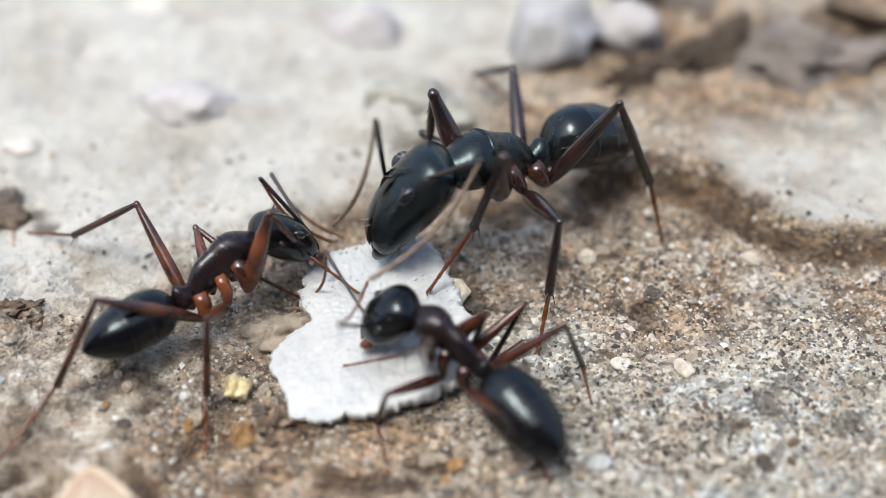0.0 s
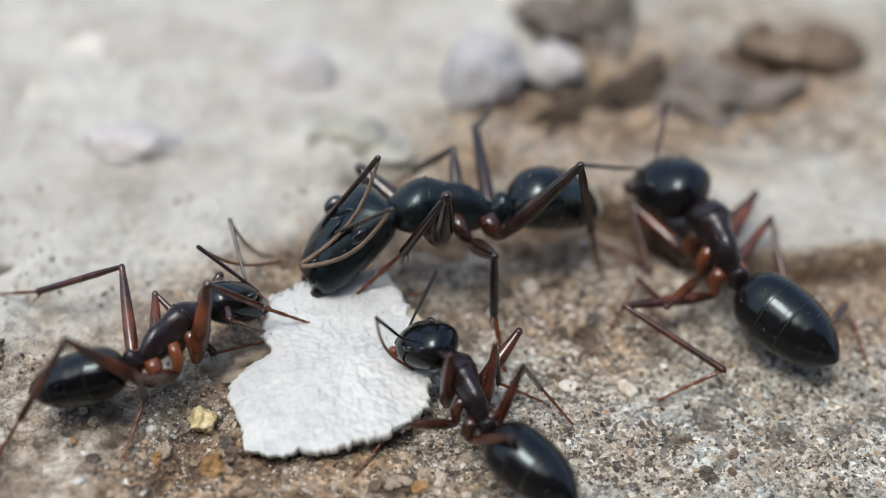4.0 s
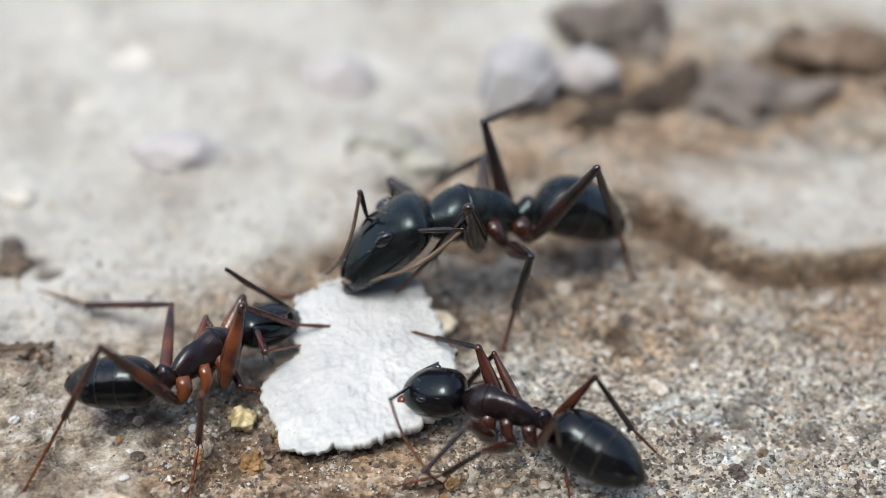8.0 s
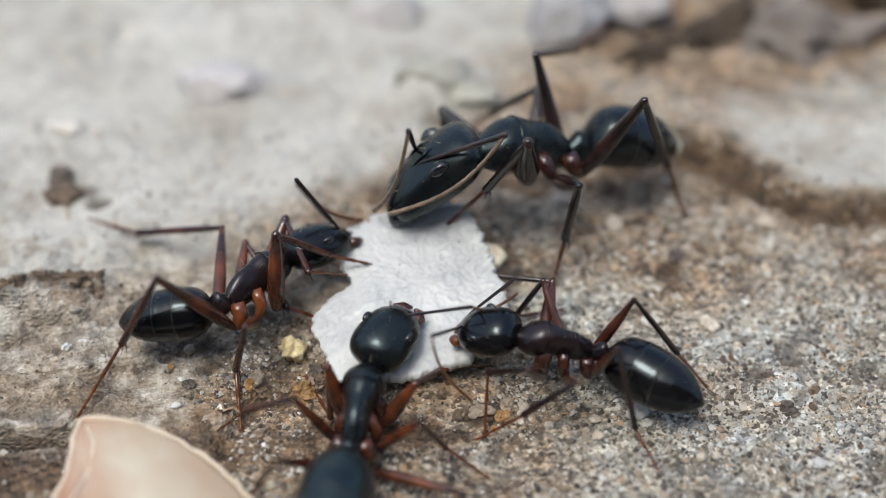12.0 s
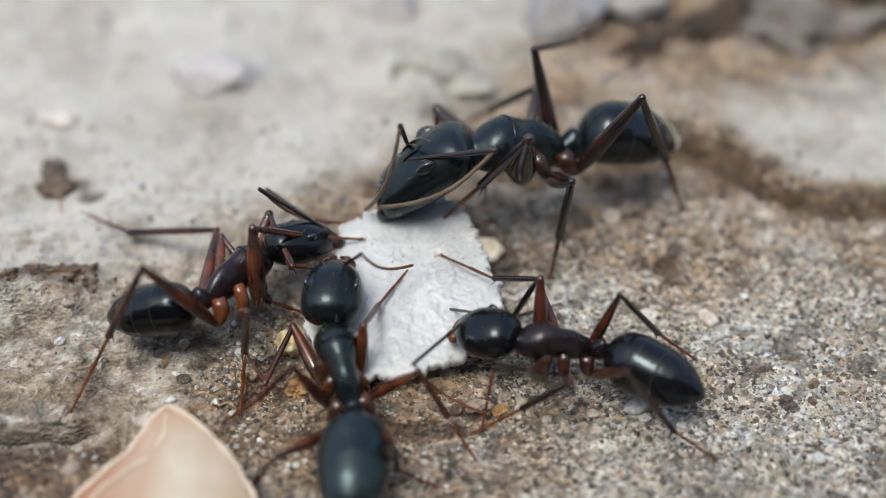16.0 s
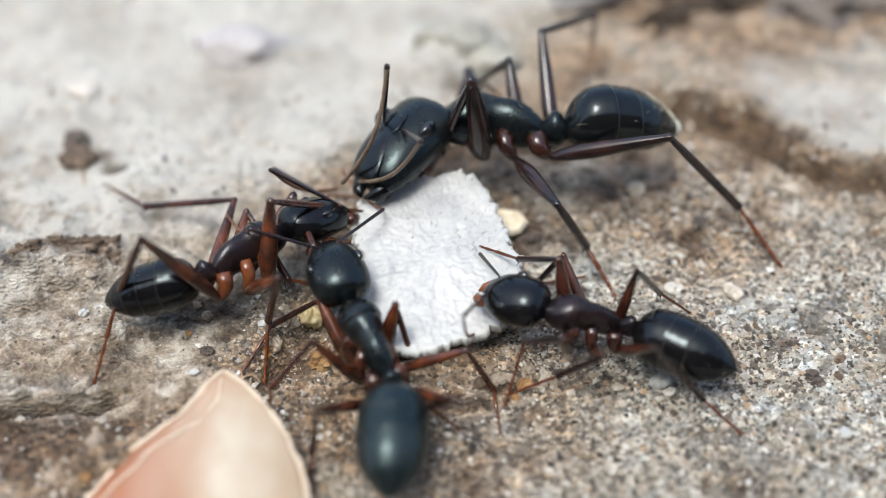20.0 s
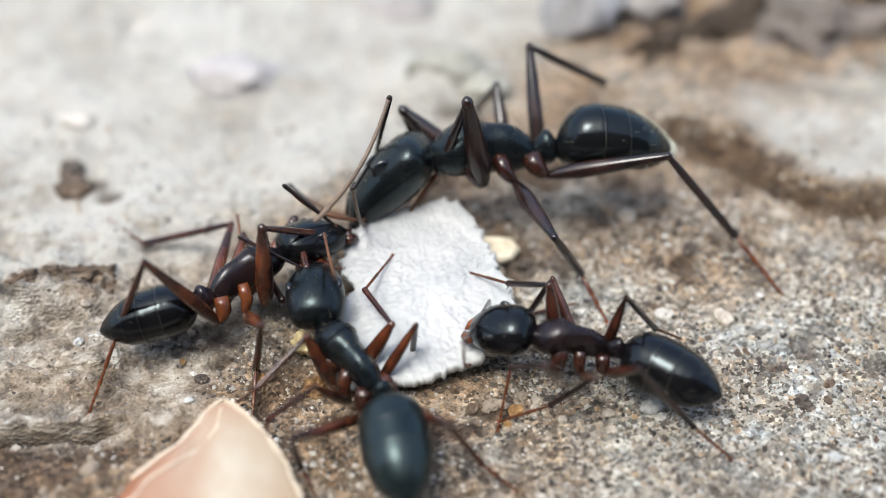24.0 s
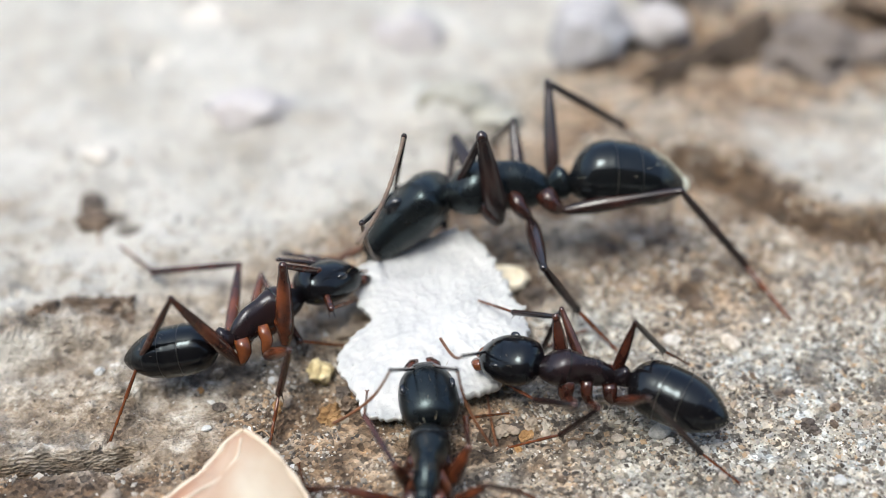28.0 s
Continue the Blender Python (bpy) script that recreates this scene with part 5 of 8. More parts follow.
def move_ant(ant, stances, lean=0.0, nod=()):
    """nod: seconds and lean of the head, where it differs from the body's."""
    size, parts = ant["size"], ant["parts"]
    ml = size["body"][1]
    moments = []
    for (t0, a), (t1, b) in zip(stances, stances[1:]):
        n = max(1, min(4, round((t1 - t0) / 0.25)))
        moments += [(t0 + (t1 - t0) * k / n, between(a, b, k / n)) for k in range(n)]
    moments.append(stances[-1])
    rows = {key: [] for key in parts}
    roots = []
    up = Vector((0, lean, 1)).normalized()
    for t, j in moments:
        jaws, neck, waist, tip = j[:4]
        true = (neck - waist).normalized() * ml
        mid = (neck + waist) / 2
        waist, neck = mid - true / 2, mid + true / 2
        root = axes(waist, neck, up)
        back = root.inverted()
        roots.append((t, root))
        tilt = float(np.interp(t, [q[0] for q in nod], [q[1] for q in nod])) if nod else lean
        face = axes(neck, jaws, Vector((0, tilt, 1)).normalized())
        rows["head"].append((t, back @ face))
        rows["gaster"].append((t, back @ axes(waist - (neck - waist).normalized() * 0.02 * ml, tip, up)))
        hl, hw = size["body"][0], size["head_width"]
        for n, side in enumerate(("L", "R")):
            base = face @ Vector((size["socket"][0] * hl, (.33 if n == 0 else -.33) * hw, size["socket"][1] * hw))
            elbow, end = j[4 + 2 * n], j[5 + 2 * n]
            elbow = base + (elbow - base).normalized() * size["antenna"][0]
            rows["scape" + side].append((t, back @ axes(base, elbow, up)))
            rows["funiculus" + side].append((t, back @ axes(elbow, end, up)))
        for n, key in enumerate(ORDER):
            hx, hy, hz = HIPS[int(key[1])]
            hip = root @ Vector((hx * ml, (hy if key[0] == "L" else -hy) * ml, hz * ml * size["drop"]))
            c = reach([hip, *(q.copy() for q in j[8 + 3 * n:11 + 3 * n])], size["legs"][int(key[1])])
            for i, name in enumerate(("femur", "tibia", "tarsus")):
                rows[key + name].append((t, back @ axes(c[i], c[i + 1], up)))

    def metres(m):
        m = m.copy()
        m.translation = m.translation * MM
        return m

    walk(ant["root"], [(t, metres(m)) for t, m in roots])
    for key, ob in parts.items():
        walk(ob, [(t, metres(m)) for t, m in rows[key]])


def motions():
    walk(flake, [
        (0, pose(0.0 * MM, -2.1 * MM, 1.0 * MM, 4, -1, -3.1)),
        (2, pose(0.3 * MM, -1.9 * MM, 1.0 * MM, 4, -1, -9.9)),
        (5, pose(-0.19 * MM, -3.07 * MM, 1.6 * MM, 9, -1, -8.9)),
        (8, pose(-0.33 * MM, -2.65 * MM, 1.6 * MM, 9, -1, -6.0)),
        (9, pose(-0.2 * MM, -3.0 * MM, 1.6 * MM, 9, -1, -7.7)),
        (11, pose(-0.25 * MM, -2.7 * MM, 1.6 * MM, 9, -1, -6.6)),
        (17, pose(-0.44 * MM, -2.96 * MM, 1.6 * MM, 9, -1, -6.9)),
        (25, pose(-0.62 * MM, -3.1 * MM, 1.6 * MM, 9, -1, -1.5)),
        (28, pose(-0.49 * MM, -3.11 * MM, 1.6 * MM, 9, -1, -0.5)),
    ])
    walk(eggshell, [
        (0, pose(-9.2 * MM, -9.5 * MM, 2 * MM, 2, 0, 2)),
        (8, pose(-9.2 * MM, -9.4 * MM, 2 * MM, 2, 0, 2)),
        (9.2, pose(-10.6 * MM, -9.8 * MM, 2 * MM, 2, 0, 16)),
        (10, pose(-12 * MM, -10 * MM, 2 * MM, 2, 0, 30)),
        (11, pose(-11.5 * MM, -10.1 * MM, 2 * MM, 2, 0, 36)),
        (12, pose(-12.1 * MM, -9.3 * MM, 2 * MM, 2, 0, 31)),
        (12.5, pose(-11.9 * MM, -9.2 * MM, 2 * MM, 2, 0, 28)),
        (14.5, pose(-9.3 * MM, -9.2 * MM, 2 * MM, 2, 0, 8)),
        (17, pose(-8.9 * MM, -8.8 * MM, 2 * MM, 2, 0, 0)),
        (20, pose(-7.9 * MM, -8.7 * MM, 2 * MM, 2, 0, -4)),
        (25, pose(-7.7 * MM, -8.7 * MM, 2 * MM, 2, 0, -4)),
        (28, pose(-7.6 * MM, -8.8 * MM, 2 * MM, 2, 0, -4)),
    ])
    move_ant(big_ant, [
        stance(0, [(-0.87, 0.36, 2.19), (1.85, 1.47, 5.46), (5.73, 4.18, 3.38), (9.39, 6.92, 2.26)], [(3.3, -0.06, 7.08), (-0.49, -3.45, 4.49), (-0.27, 0.25, 8.53), (-2.08, 0.43, 3.23)],
            [(4.07, -0.17, 7.28), (3.07, -0.01, 3.72), (1.48, -1.18, 1.49)], [(1.88, 3.69, 6.57), (1.34, 5.3, 3.26), (0.88, 5.39, 0.08)], [(6.12, -0.74, 4.95), (5.97, -0.96, 1.53), (5.56, -2.8, 0.05)],
            [(1.01, 5.22, 3.63), (2.74, 6.48, 0.95), (1.03, 7.68, 0.05)], [(8.26, 3.03, 7.19), (9.91, 3.94, 2.59), (10.71, 3.23, -0.04)], [(4.57, 8.4, 4.38), (3.02, 11.95, 1.2), (5.51, 10.97, 0.05)]),
        stance(1, [(2.18, -3.66, 3.47), (3.39, 0.2, 4.72), (5.49, 4.6, 3.01), (8.44, 8.12, 2)], [(6.07, -3.63, 7.38), (4.63, -2.44, 2.1), (0.7, -2.26, 8.61), (1.01, 0.09, 3.54)],
            [(5.65, -0.49, 6.32), (4.73, 0.55, 2.87), (4.66, -1.04, 0.07)], [(2.42, 1.97, 6.25), (1.66, 2.7, 2.62), (1.44, 0, 1.62)], [(6.82, -0.43, 4.2), (6.84, -1.14, 0.82), (6.28, -3.19, 0.05)],
            [(1.56, 4.81, 4.18), (-0.48, 2.91, 2.06), (-0.51, 4.2, 0.04)], [(7.61, 2.06, 6.66), (9.51, 3.58, 2.3), (10.69, 2.73, -0.01)], [(4.26, 8.31, 4.6), (2.51, 11.65, 1.3), (2.32, 9.03, 0.05)]),
        stance(1.5, [(4.3, -5.14, 2.93), (4.38, -1.25, 4.67), (5.37, 3.66, 3.28), (6.27, 8.18, 2.23)], [(6.38, -5.86, 7.78), (5.27, -4.28, 2.52), (3.19, -3.99, 8.33), (1.09, -3.38, 3.17)],
            [(6.21, -1.54, 6.22), (5.66, -0.18, 2.8), (6.38, -1.25, 0.07)], [(3.48, 0.3, 6.59), (2.5, 0.56, 3.01), (0.97, -1.49, 1.51)], [(7.23, -0.98, 4.66), (7.06, -0.91, 1.25), (6.28, -3.19, 0.05)],
            [(1.7, 3.53, 4.77), (0.29, 4.95, 1.99), (-0.51, 4.2, 0.04)], [(7.68, 0.99, 6.71), (9.32, 2.78, 2.41), (10.69, 2.73, -0.01)], [(4.22, 6.66, 5.91), (2.58, 10.06, 2.6), (1.51, 9.1, 0.07)]),
        stance(2, [(-0.02, 1.31, 1.7), (2.28, 1.42, 5.4), (6.28, 4.25, 3.62), (10.08, 6.77, 2.43)], [(3.17, -0.2, 5.67), (0.18, 1.78, 1.37), (0.4, 5.97, 3.25), (-0.71, 1.35, 0.33)],
            [(5.02, -0.21, 7.22), (3.67, 0.19, 3.76), (1.89, -0.97, 1.55)], [(1.89, 3.66, 6.49), (0.46, 4.72, 3.19), (0.38, 4.67, 0.14)], [(6.76, -0.78, 4.74), (6.64, -1.41, 1.37), (6.28, -3.19, 0.05)],
            [(1.63, 5.35, 3.74), (3.26, 6.51, 0.95), (1.56, 7.72, 0.05)], [(8.14, 1.64, 7.38), (9.72, 3.03, 2.8), (10.69, 2.73, -0.01)], [(5.3, 8.31, 5.02), (3.25, 11.58, 1.81), (5.52, 11.08, 0.06)]),
        stance(2.5, [(-0.72, 0.34, 2.51), (1.72, 3.86, 3.35), (6.73, 2.65, 4.18), (10.45, 5.11, 2.62)], [(-0.27, -1.03, 7.1), (-2.79, 0.71, 2.41), (1.2, 5.25, 2.96), (-1.32, 0.25, 2.93)],
            [(4.41, 0.59, 6.53), (2.84, 0.87, 3.17), (0.15, -0.17, 1.64)], [(1.19, 5.73, 3.1), (3.91, 7.05, 0.95), (1.22, 8.07, 0.05)], [(5.32, -1.27, 4.93), (6.05, -1.62, 1.59), (6.28, -3.19, 0.05)],
            [(4.75, 6.55, 3.57), (3.06, 7.81, 0.85), (5.15, 8.26, 0.05)], [(8.55, 1.22, 7.64), (9.91, 2.88, 3.04), (10.63, 3.14, 0.14)], [(5.73, 7.63, 2.99), (6.99, 12.13, 1.18), (8.15, 14.8, 1.25)]),
        stance(5, [(-1.71, 0.62, 2.11), (1.25, 0.97, 5.33), (5.84, 2.57, 3.6), (9.91, 4.17, 1.97)], [(2.47, -0.56, 6.81), (-1.39, 0.23, 2.83), (-0.85, -1, 7.72), (-2.28, 0.36, 2.48)],
            [(3.65, -0.47, 7.55), (2.38, 0.51, 4.12), (0.15, -0.17, 1.64)], [(0.09, 4.42, 4), (0.54, 2.36, 0.95), (-1.65, 4.13, 0.05)], [(5.39, -1.4, 6.03), (5.33, -0.61, 2.6), (5.19, -0.49, 0.24)],
            [(4.01, 5.3, 4.52), (2.41, 7.12, 2.08), (1.36, 7.68, 0.01)], [(8.1, 1.16, 7.35), (9.84, 2.61, 2.86), (10.63, 3.14, 0.14)], [(4.32, 4.78, 6.45), (5.9, 8.68, 3.74), (6.95, 11.17, 2.65)]),
        stance(8, [(-1.69, 0.42, 2.34), (1.55, 1.05, 5.27), (6.09, 2.83, 3.63), (10.11, 4.21, 1.75)], [(3.1, -0.71, 6.21), (-1.53, -0.41, 3.09), (-0.67, -0.74, 8.12), (-2.19, 0.31, 2.83)],
            [(3.82, -0.71, 7.38), (2.53, 0.54, 4.03), (0.15, -0.17, 1.64)], [(0.35, 4.56, 3.98), (0.83, 2.47, 0.95), (-1.65, 4.13, 0.05)], [(5.58, -1.34, 5.94), (5.32, -0.91, 2.47), (4.87, -1.34, 0.14)],
            [(4.27, 5.48, 4.42), (2.48, 6.89, 1.9), (1.36, 7.68, 0.01)], [(8.04, 1.21, 7.47), (9.69, 2.78, 2.94), (10.61, 2.32, 0.13)], [(4.19, 4.71, 6.58), (6.46, 8.79, 4.76), (7.82, 11.33, 4.36)]),
        stance(11, [(-1.85, 0.16, 2.56), (1.54, 1.32, 5.22), (6.08, 2.93, 3.45), (10.12, 4.8, 2)], [(2.75, -0.32, 7.39), (-1.55, -1.17, 3.9), (-0.8, -1.08, 8.05), (-2.25, 0.11, 2.78)],
            [(3.72, -0.72, 7.26), (2.3, 0.32, 3.92), (0.15, -0.17, 1.64)], [(0.42, 4.85, 3.88), (0.69, 2.59, 0.95), (-1.65, 4.13, 0.05)], [(5.44, -1.17, 5.89), (5.31, -0.74, 2.44), (4.87, -1.34, 0.14)],
            [(4.25, 5.62, 4.25), (2.52, 7.11, 1.73), (1.36, 7.68, 0.01)], [(7.78, 1.33, 7.42), (9.55, 2.78, 2.9), (10.61, 2.32, 0.13)], [(4.14, 4.72, 6.4), (6.19, 8.6, 3.98), (7.68, 11.14, 3.5)]),
        stance(17, [(-2.23, 0.33, 2.39), (1.26, 0.85, 5.06), (5.86, 2.56, 3.47), (10.04, 4.32, 2.26)], [(2.27, -1.41, 6.73), (-1.93, -0.55, 3.13), (-1.05, -1.11, 7.9), (-2.51, -0.14, 2.58)],
            [(3.45, -1.08, 7.18), (1.83, -0.21, 3.88), (0.15, -0.17, 1.64)], [(0.26, 4.49, 3.78), (0.44, 2.1, 0.95), (-1.65, 4.13, 0.05)], [(5.15, -1.57, 5.85), (5.03, -1.27, 2.4), (4.87, -1.34, 0.14)],
            [(4.29, 5.33, 4.05), (2.57, 6.9, 1.55), (1.36, 7.68, 0.01)], [(7.82, 1.05, 7.33), (9.58, 2.53, 2.85), (10.61, 2.32, 0.13)], [(4.21, 4.73, 6.35), (6.24, 8.73, 4.12), (7.68, 11.14, 3.5)]),
        stance(18.4, [(-2.23, 0.33, 2.39), (1.26, 0.85, 5.06), (5.86, 2.56, 3.47), (10.04, 4.32, 2.26)], [(1.8, -2.15, 6.62), (-2.37, -1.27, 3), (-1.49, -1.52, 7.48), (-2.97, -0.6, 2.16)],
            [(3.45, -1.08, 7.18), (1.83, -0.21, 3.88), (0.15, -0.17, 1.64)], [(0.26, 4.49, 3.78), (0.44, 2.1, 0.95), (-1.65, 4.13, 0.05)], [(5.15, -1.57, 5.85), (5.03, -1.27, 2.4), (4.87, -1.34, 0.14)],
            [(4.29, 5.33, 4.05), (2.57, 6.9, 1.55), (1.36, 7.68, 0.01)], [(7.82, 1.05, 7.33), (9.58, 2.53, 2.85), (10.61, 2.32, 0.13)], [(4.21, 4.73, 6.35), (6.24, 8.73, 4.12), (7.68, 11.14, 3.5)]),
        stance(18.95, [(-3.52, -0.73, 2.77), (-0.91, 2.64, 3.55), (4.31, 1.57, 3.77), (8.87, 2.67, 3.07)], [(-1.14, -2.09, 6.74), (-3.87, 0.17, 2.4), (-2.4, 0.56, 7.9), (-4.27, -0.27, 2.68)],
            [(0.61, 1.08, 6.73), (-0.37, 1.55, 3.18), (-1.93, -0.16, 1.49)], [(0.8, 6.04, 3.01), (-0.33, 2.96, 1.28), (-1.63, 0.08, 1.5)], [(3.84, -2.42, 3.89), (5.24, -1.79, 0.81), (6.32, -3.65, 0.04)],
            [(2.24, 4.84, 4.6), (1.2, 6.72, 1.91), (2.48, 7.06, 0.06)], [(8.28, -0.14, 5.21), (11.35, 0, 1.25), (13.01, -1.95, 0.05)], [(3.42, 6.02, 5.4), (6.23, 9.76, 3.38), (6.27, 9.73, 0.33)]),
        stance(20, [(-3.52, -0.73, 2.77), (-0.91, 2.64, 3.55), (4.31, 1.57, 3.77), (8.87, 2.67, 3.07)], [(-1.14, -2.09, 6.74), (-3.87, 0.17, 2.4), (-2.4, 0.56, 7.9), (-4.27, -0.27, 2.68)],
            [(0.61, 1.08, 6.73), (-0.37, 1.55, 3.18), (-1.93, -0.16, 1.49)], [(0.8, 6.04, 3.01), (-0.33, 2.96, 1.28), (-1.63, 0.08, 1.5)], [(3.84, -2.42, 3.89), (5.24, -1.79, 0.81), (6.32, -3.65, 0.04)],
            [(2.24, 4.84, 4.6), (1.2, 6.72, 1.91), (2.48, 7.06, 0.06)], [(8.28, -0.14, 5.21), (11.35, 0, 1.25), (13.01, -1.95, 0.05)], [(3.42, 6.02, 5.4), (6.23, 9.76, 3.38), (6.27, 9.73, 0.33)]),
        stance(25, [(-3.67, 0.94, 1.18), (-0.96, 1.18, 4.54), (4.32, 2.09, 3.98), (9.12, 2.45, 3.67)], [(-3.76, -2.14, 5.75), (-2.94, 0.62, 0.95), (-1.92, 1.27, 7.36), (-4.39, -3.66, 6.38)],
            [(0.79, 1.07, 7.3), (-0.24, 0.78, 3.78), (-1.93, -0.16, 1.49)], [(-1.99, 2.7, 4.64), (-0.54, 2.53, 1.23), (-1.63, 0.08, 1.5)], [(4.11, -2.65, 3.76), (5.46, -1.86, 0.68), (6.32, -3.65, 0.04)],
            [(2.16, 4.93, 4.81), (1.49, 6.74, 1.96), (1.61, 7.98, 0.06)], [(8.79, 0.66, 4.75), (11.87, -0.14, 0.89), (13.44, -2.09, 0.06)], [(4.07, 6.06, 5.83), (7.12, 7.46, 2.1), (7.9, 9.39, 0.06)]),
        stance(28, [(-3.62, 0.29, 1.22), (-0.83, 0.82, 4.46), (4.57, 1.52, 4.08), (9.35, 1.96, 3.67)], [(-3.41, -2.54, 6.12), (-2.92, 0.23, 1.28), (-1.88, 0.83, 7.37), (-3.4, -4.56, 7.15)],
            [(1.06, 0.91, 7.26), (-0.2, 0.84, 3.77), (-1.93, -0.16, 1.49)], [(0.02, 4.77, 3.64), (-0.47, 1.98, 1.25), (-1.72, -0.75, 1.5)], [(3.39, -3.37, 4.32), (4.87, -2.84, 1.32), (6.32, -3.65, 0.04)],
            [(2.41, 4.3, 5.08), (1.64, 6.16, 2.29), (1.88, 6.58, 0.06)], [(9.05, 0.78, 4.57), (11.88, 0.66, 0.42), (13.44, -2.09, 0.06)], [(4.13, 5.37, 6.14), (7.37, 6.67, 2.53), (8.27, 7.93, 0.06)]),
    ], 0.5, ((0, 0.2), (18.4, 0.2), (18.95, 0.5), (28, 0.5)))
    move_ant(red_ant, [
        stance(0, [(-2.51, 0.54, 1.57), (-4.72, 0.1, 3.44), (-7.53, -2.72, 2.28), (-10.65, -5.04, 2.32)], [(-4.66, 3.14, 3.08), (-1.97, 2.54, 0.26), (-4.61, 1.35, 4.46), (-2.16, 1.2, 1.35)],
            [(-4.58, 2.13, 2.32), (-3.66, -0.54, 3.09), (-2.58, 0.58, 1.5)], [(-4.17, -0.82, 4.96), (-3.12, -0.1, 2.29), (-1.12, -1.32, 1.48)], [(-7.46, 1.2, 2.18), (-4.88, -0.59, 1.41), (-3.05, -0.66, 0.05)],
            [(-5.91, -4.56, 3.86), (-6.25, -5.15, 0.79), (-6.1, -7.48, -0.04)], [(-9.33, 0.66, 3.68), (-12.41, 1.51, 1.35), (-14.96, 2.85, -0.08)], [(-9.83, -4.62, 4.59), (-11.49, -5.7, 1.11), (-12.92, -8.32, 0.05)]),
        stance(1, [(-2.43, 0.76, 1.5), (-4.63, -0.21, 3.17), (-7.64, -2.74, 2.24), (-10.52, -5.33, 2.51)], [(-4.39, 3.48, 2.35), (-1.17, 2.55, 0.28), (-4.31, 1.63, 4.42), (-1.7, 1.07, 1.5)],
            [(-3.92, 1.56, 2.15), (-3.54, -1.19, 3.08), (-2.58, 0.58, 1.5)], [(-4.12, -0.78, 4.65), (-2.94, -0.18, 2.01), (-1.12, -1.32, 1.48)], [(-6.79, 1.19, 2.06), (-4.76, -1.24, 1.36), (-3.05, -0.66, 0.05)],
            [(-5.9, -4.81, 3.72), (-6.27, -5.07, 0.61), (-6.1, -7.48, -0.04)], [(-9.21, 0.98, 3.2), (-12.41, 1.56, 1.02), (-14.96, 2.85, -0.08)], [(-10.1, -4.49, 4.43), (-11.56, -4.86, 0.65), (-12.92, -8.07, 0.06)]),
        stance(2, [(-2.56, 0.06, 1.53), (-4.69, -0.75, 3.37), (-7.33, -3.72, 2.55), (-11.09, -4.67, 1.87)], [(-4.08, 2.9, 3.45), (-1.7, 2.79, 0.29), (-3.75, 1.29, 4.68), (-2.09, 1.96, 1.15)],
            [(-4.49, 1.17, 2.4), (-3.64, -1.54, 3.1), (-2.58, 0.58, 1.5)], [(-4.3, -1.93, 5.29), (-2.53, -1.35, 3.17), (-1.12, -1.32, 1.48)], [(-7.38, 0.24, 2.33), (-4.88, -1.59, 1.39), (-3.05, -0.66, 0.05)],
            [(-5.78, -5.43, 3.97), (-6.11, -5.32, 0.77), (-6.1, -7.48, -0.04)], [(-8.59, -1.06, 4.83), (-11.13, 0.51, 2.13), (-13.02, 2.15, 0.11)], [(-9.52, -5.33, 5.27), (-11.31, -5.89, 1.77), (-12.92, -8.07, 0.06)]),
        stance(5, [(-3.35, -0.27, 1.35), (-5.15, -1.96, 2.93), (-7.9, -4.78, 2.95), (-11.56, -4.87, 2)], [(-4.8, 2.22, 3.59), (-3.51, 3.99, 0.3), (-6.02, -0.34, 3.4), (-2.78, 1.64, 2.28)],
            [(-5.15, -0.33, 2.82), (-4.19, -3.11, 3.01), (-2.99, -1.57, 1.45)], [(-4.99, -2.81, 5), (-3.38, -1.84, 2.77), (-1.12, -1.32, 1.48)], [(-7.24, -0.9, 2.45), (-5.32, -3.27, 1.39), (-3.5, -2.89, 0.05)],
            [(-7.67, -6.17, 4.01), (-8.12, -4.8, 1.06), (-7.88, -6.67, 0.13)], [(-8.27, -0.15, 2.3), (-11.99, 0.4, 1.33), (-14.44, 1.72, -0.09)], [(-9.82, -6.07, 6.08), (-11.29, -6.6, 2.5), (-12.92, -8.07, 0.06)]),
        stance(8, [(-3.14, -0.57, 1.52), (-5.24, -2.4, 2.47), (-7.98, -5.15, 2.92), (-11.79, -4.73, 2.37)], [(-6.18, 1.09, 2.24), (-2.81, 1.6, 0.25), (-5.78, -0.47, 3.77), (-2.94, 0.48, 1.19)],
            [(-5.4, -0.97, 2.82), (-4.31, -3.77, 2.85), (-2.95, -2.11, 1.38)], [(-5.2, -3.13, 4.7), (-3.58, -2.08, 2.51), (-1.12, -1.32, 1.48)], [(-6.79, -1.44, 2.29), (-5.33, -4.19, 1.39), (-3.5, -3.59, 0.05)],
            [(-6.15, -6.83, 4.13), (-6.69, -6.28, 0.98), (-6.96, -8.44, 0.03)], [(-8.34, -0.53, 2.01), (-11.98, 0.55, 0.86), (-14.51, 2.27, -0.07)], [(-9.82, -6.22, 6.07), (-11.39, -6.52, 2.39), (-12.92, -8.07, 0.06)]),
        stance(11, [(-2.79, -0.35, 2.02), (-5.27, -1.93, 2.47), (-7.81, -4.96, 2.76), (-11.61, -5.11, 2.22)], [(-5.23, 1.97, 2.41), (-1.96, 1.51, 0.26), (-4.76, -0.72, 5.24), (-2.57, 0.23, 2.08)],
            [(-5.66, -0.59, 2.96), (-4.35, -3.29, 2.83), (-2.95, -2.11, 1.38)], [(-5.62, -3.22, 4.84), (-3.87, -2.31, 2.68), (-1.72, -1.79, 1.49)], [(-7.09, -1.08, 2.19), (-5.37, -3.68, 1.33), (-3.5, -3.59, 0.05)],
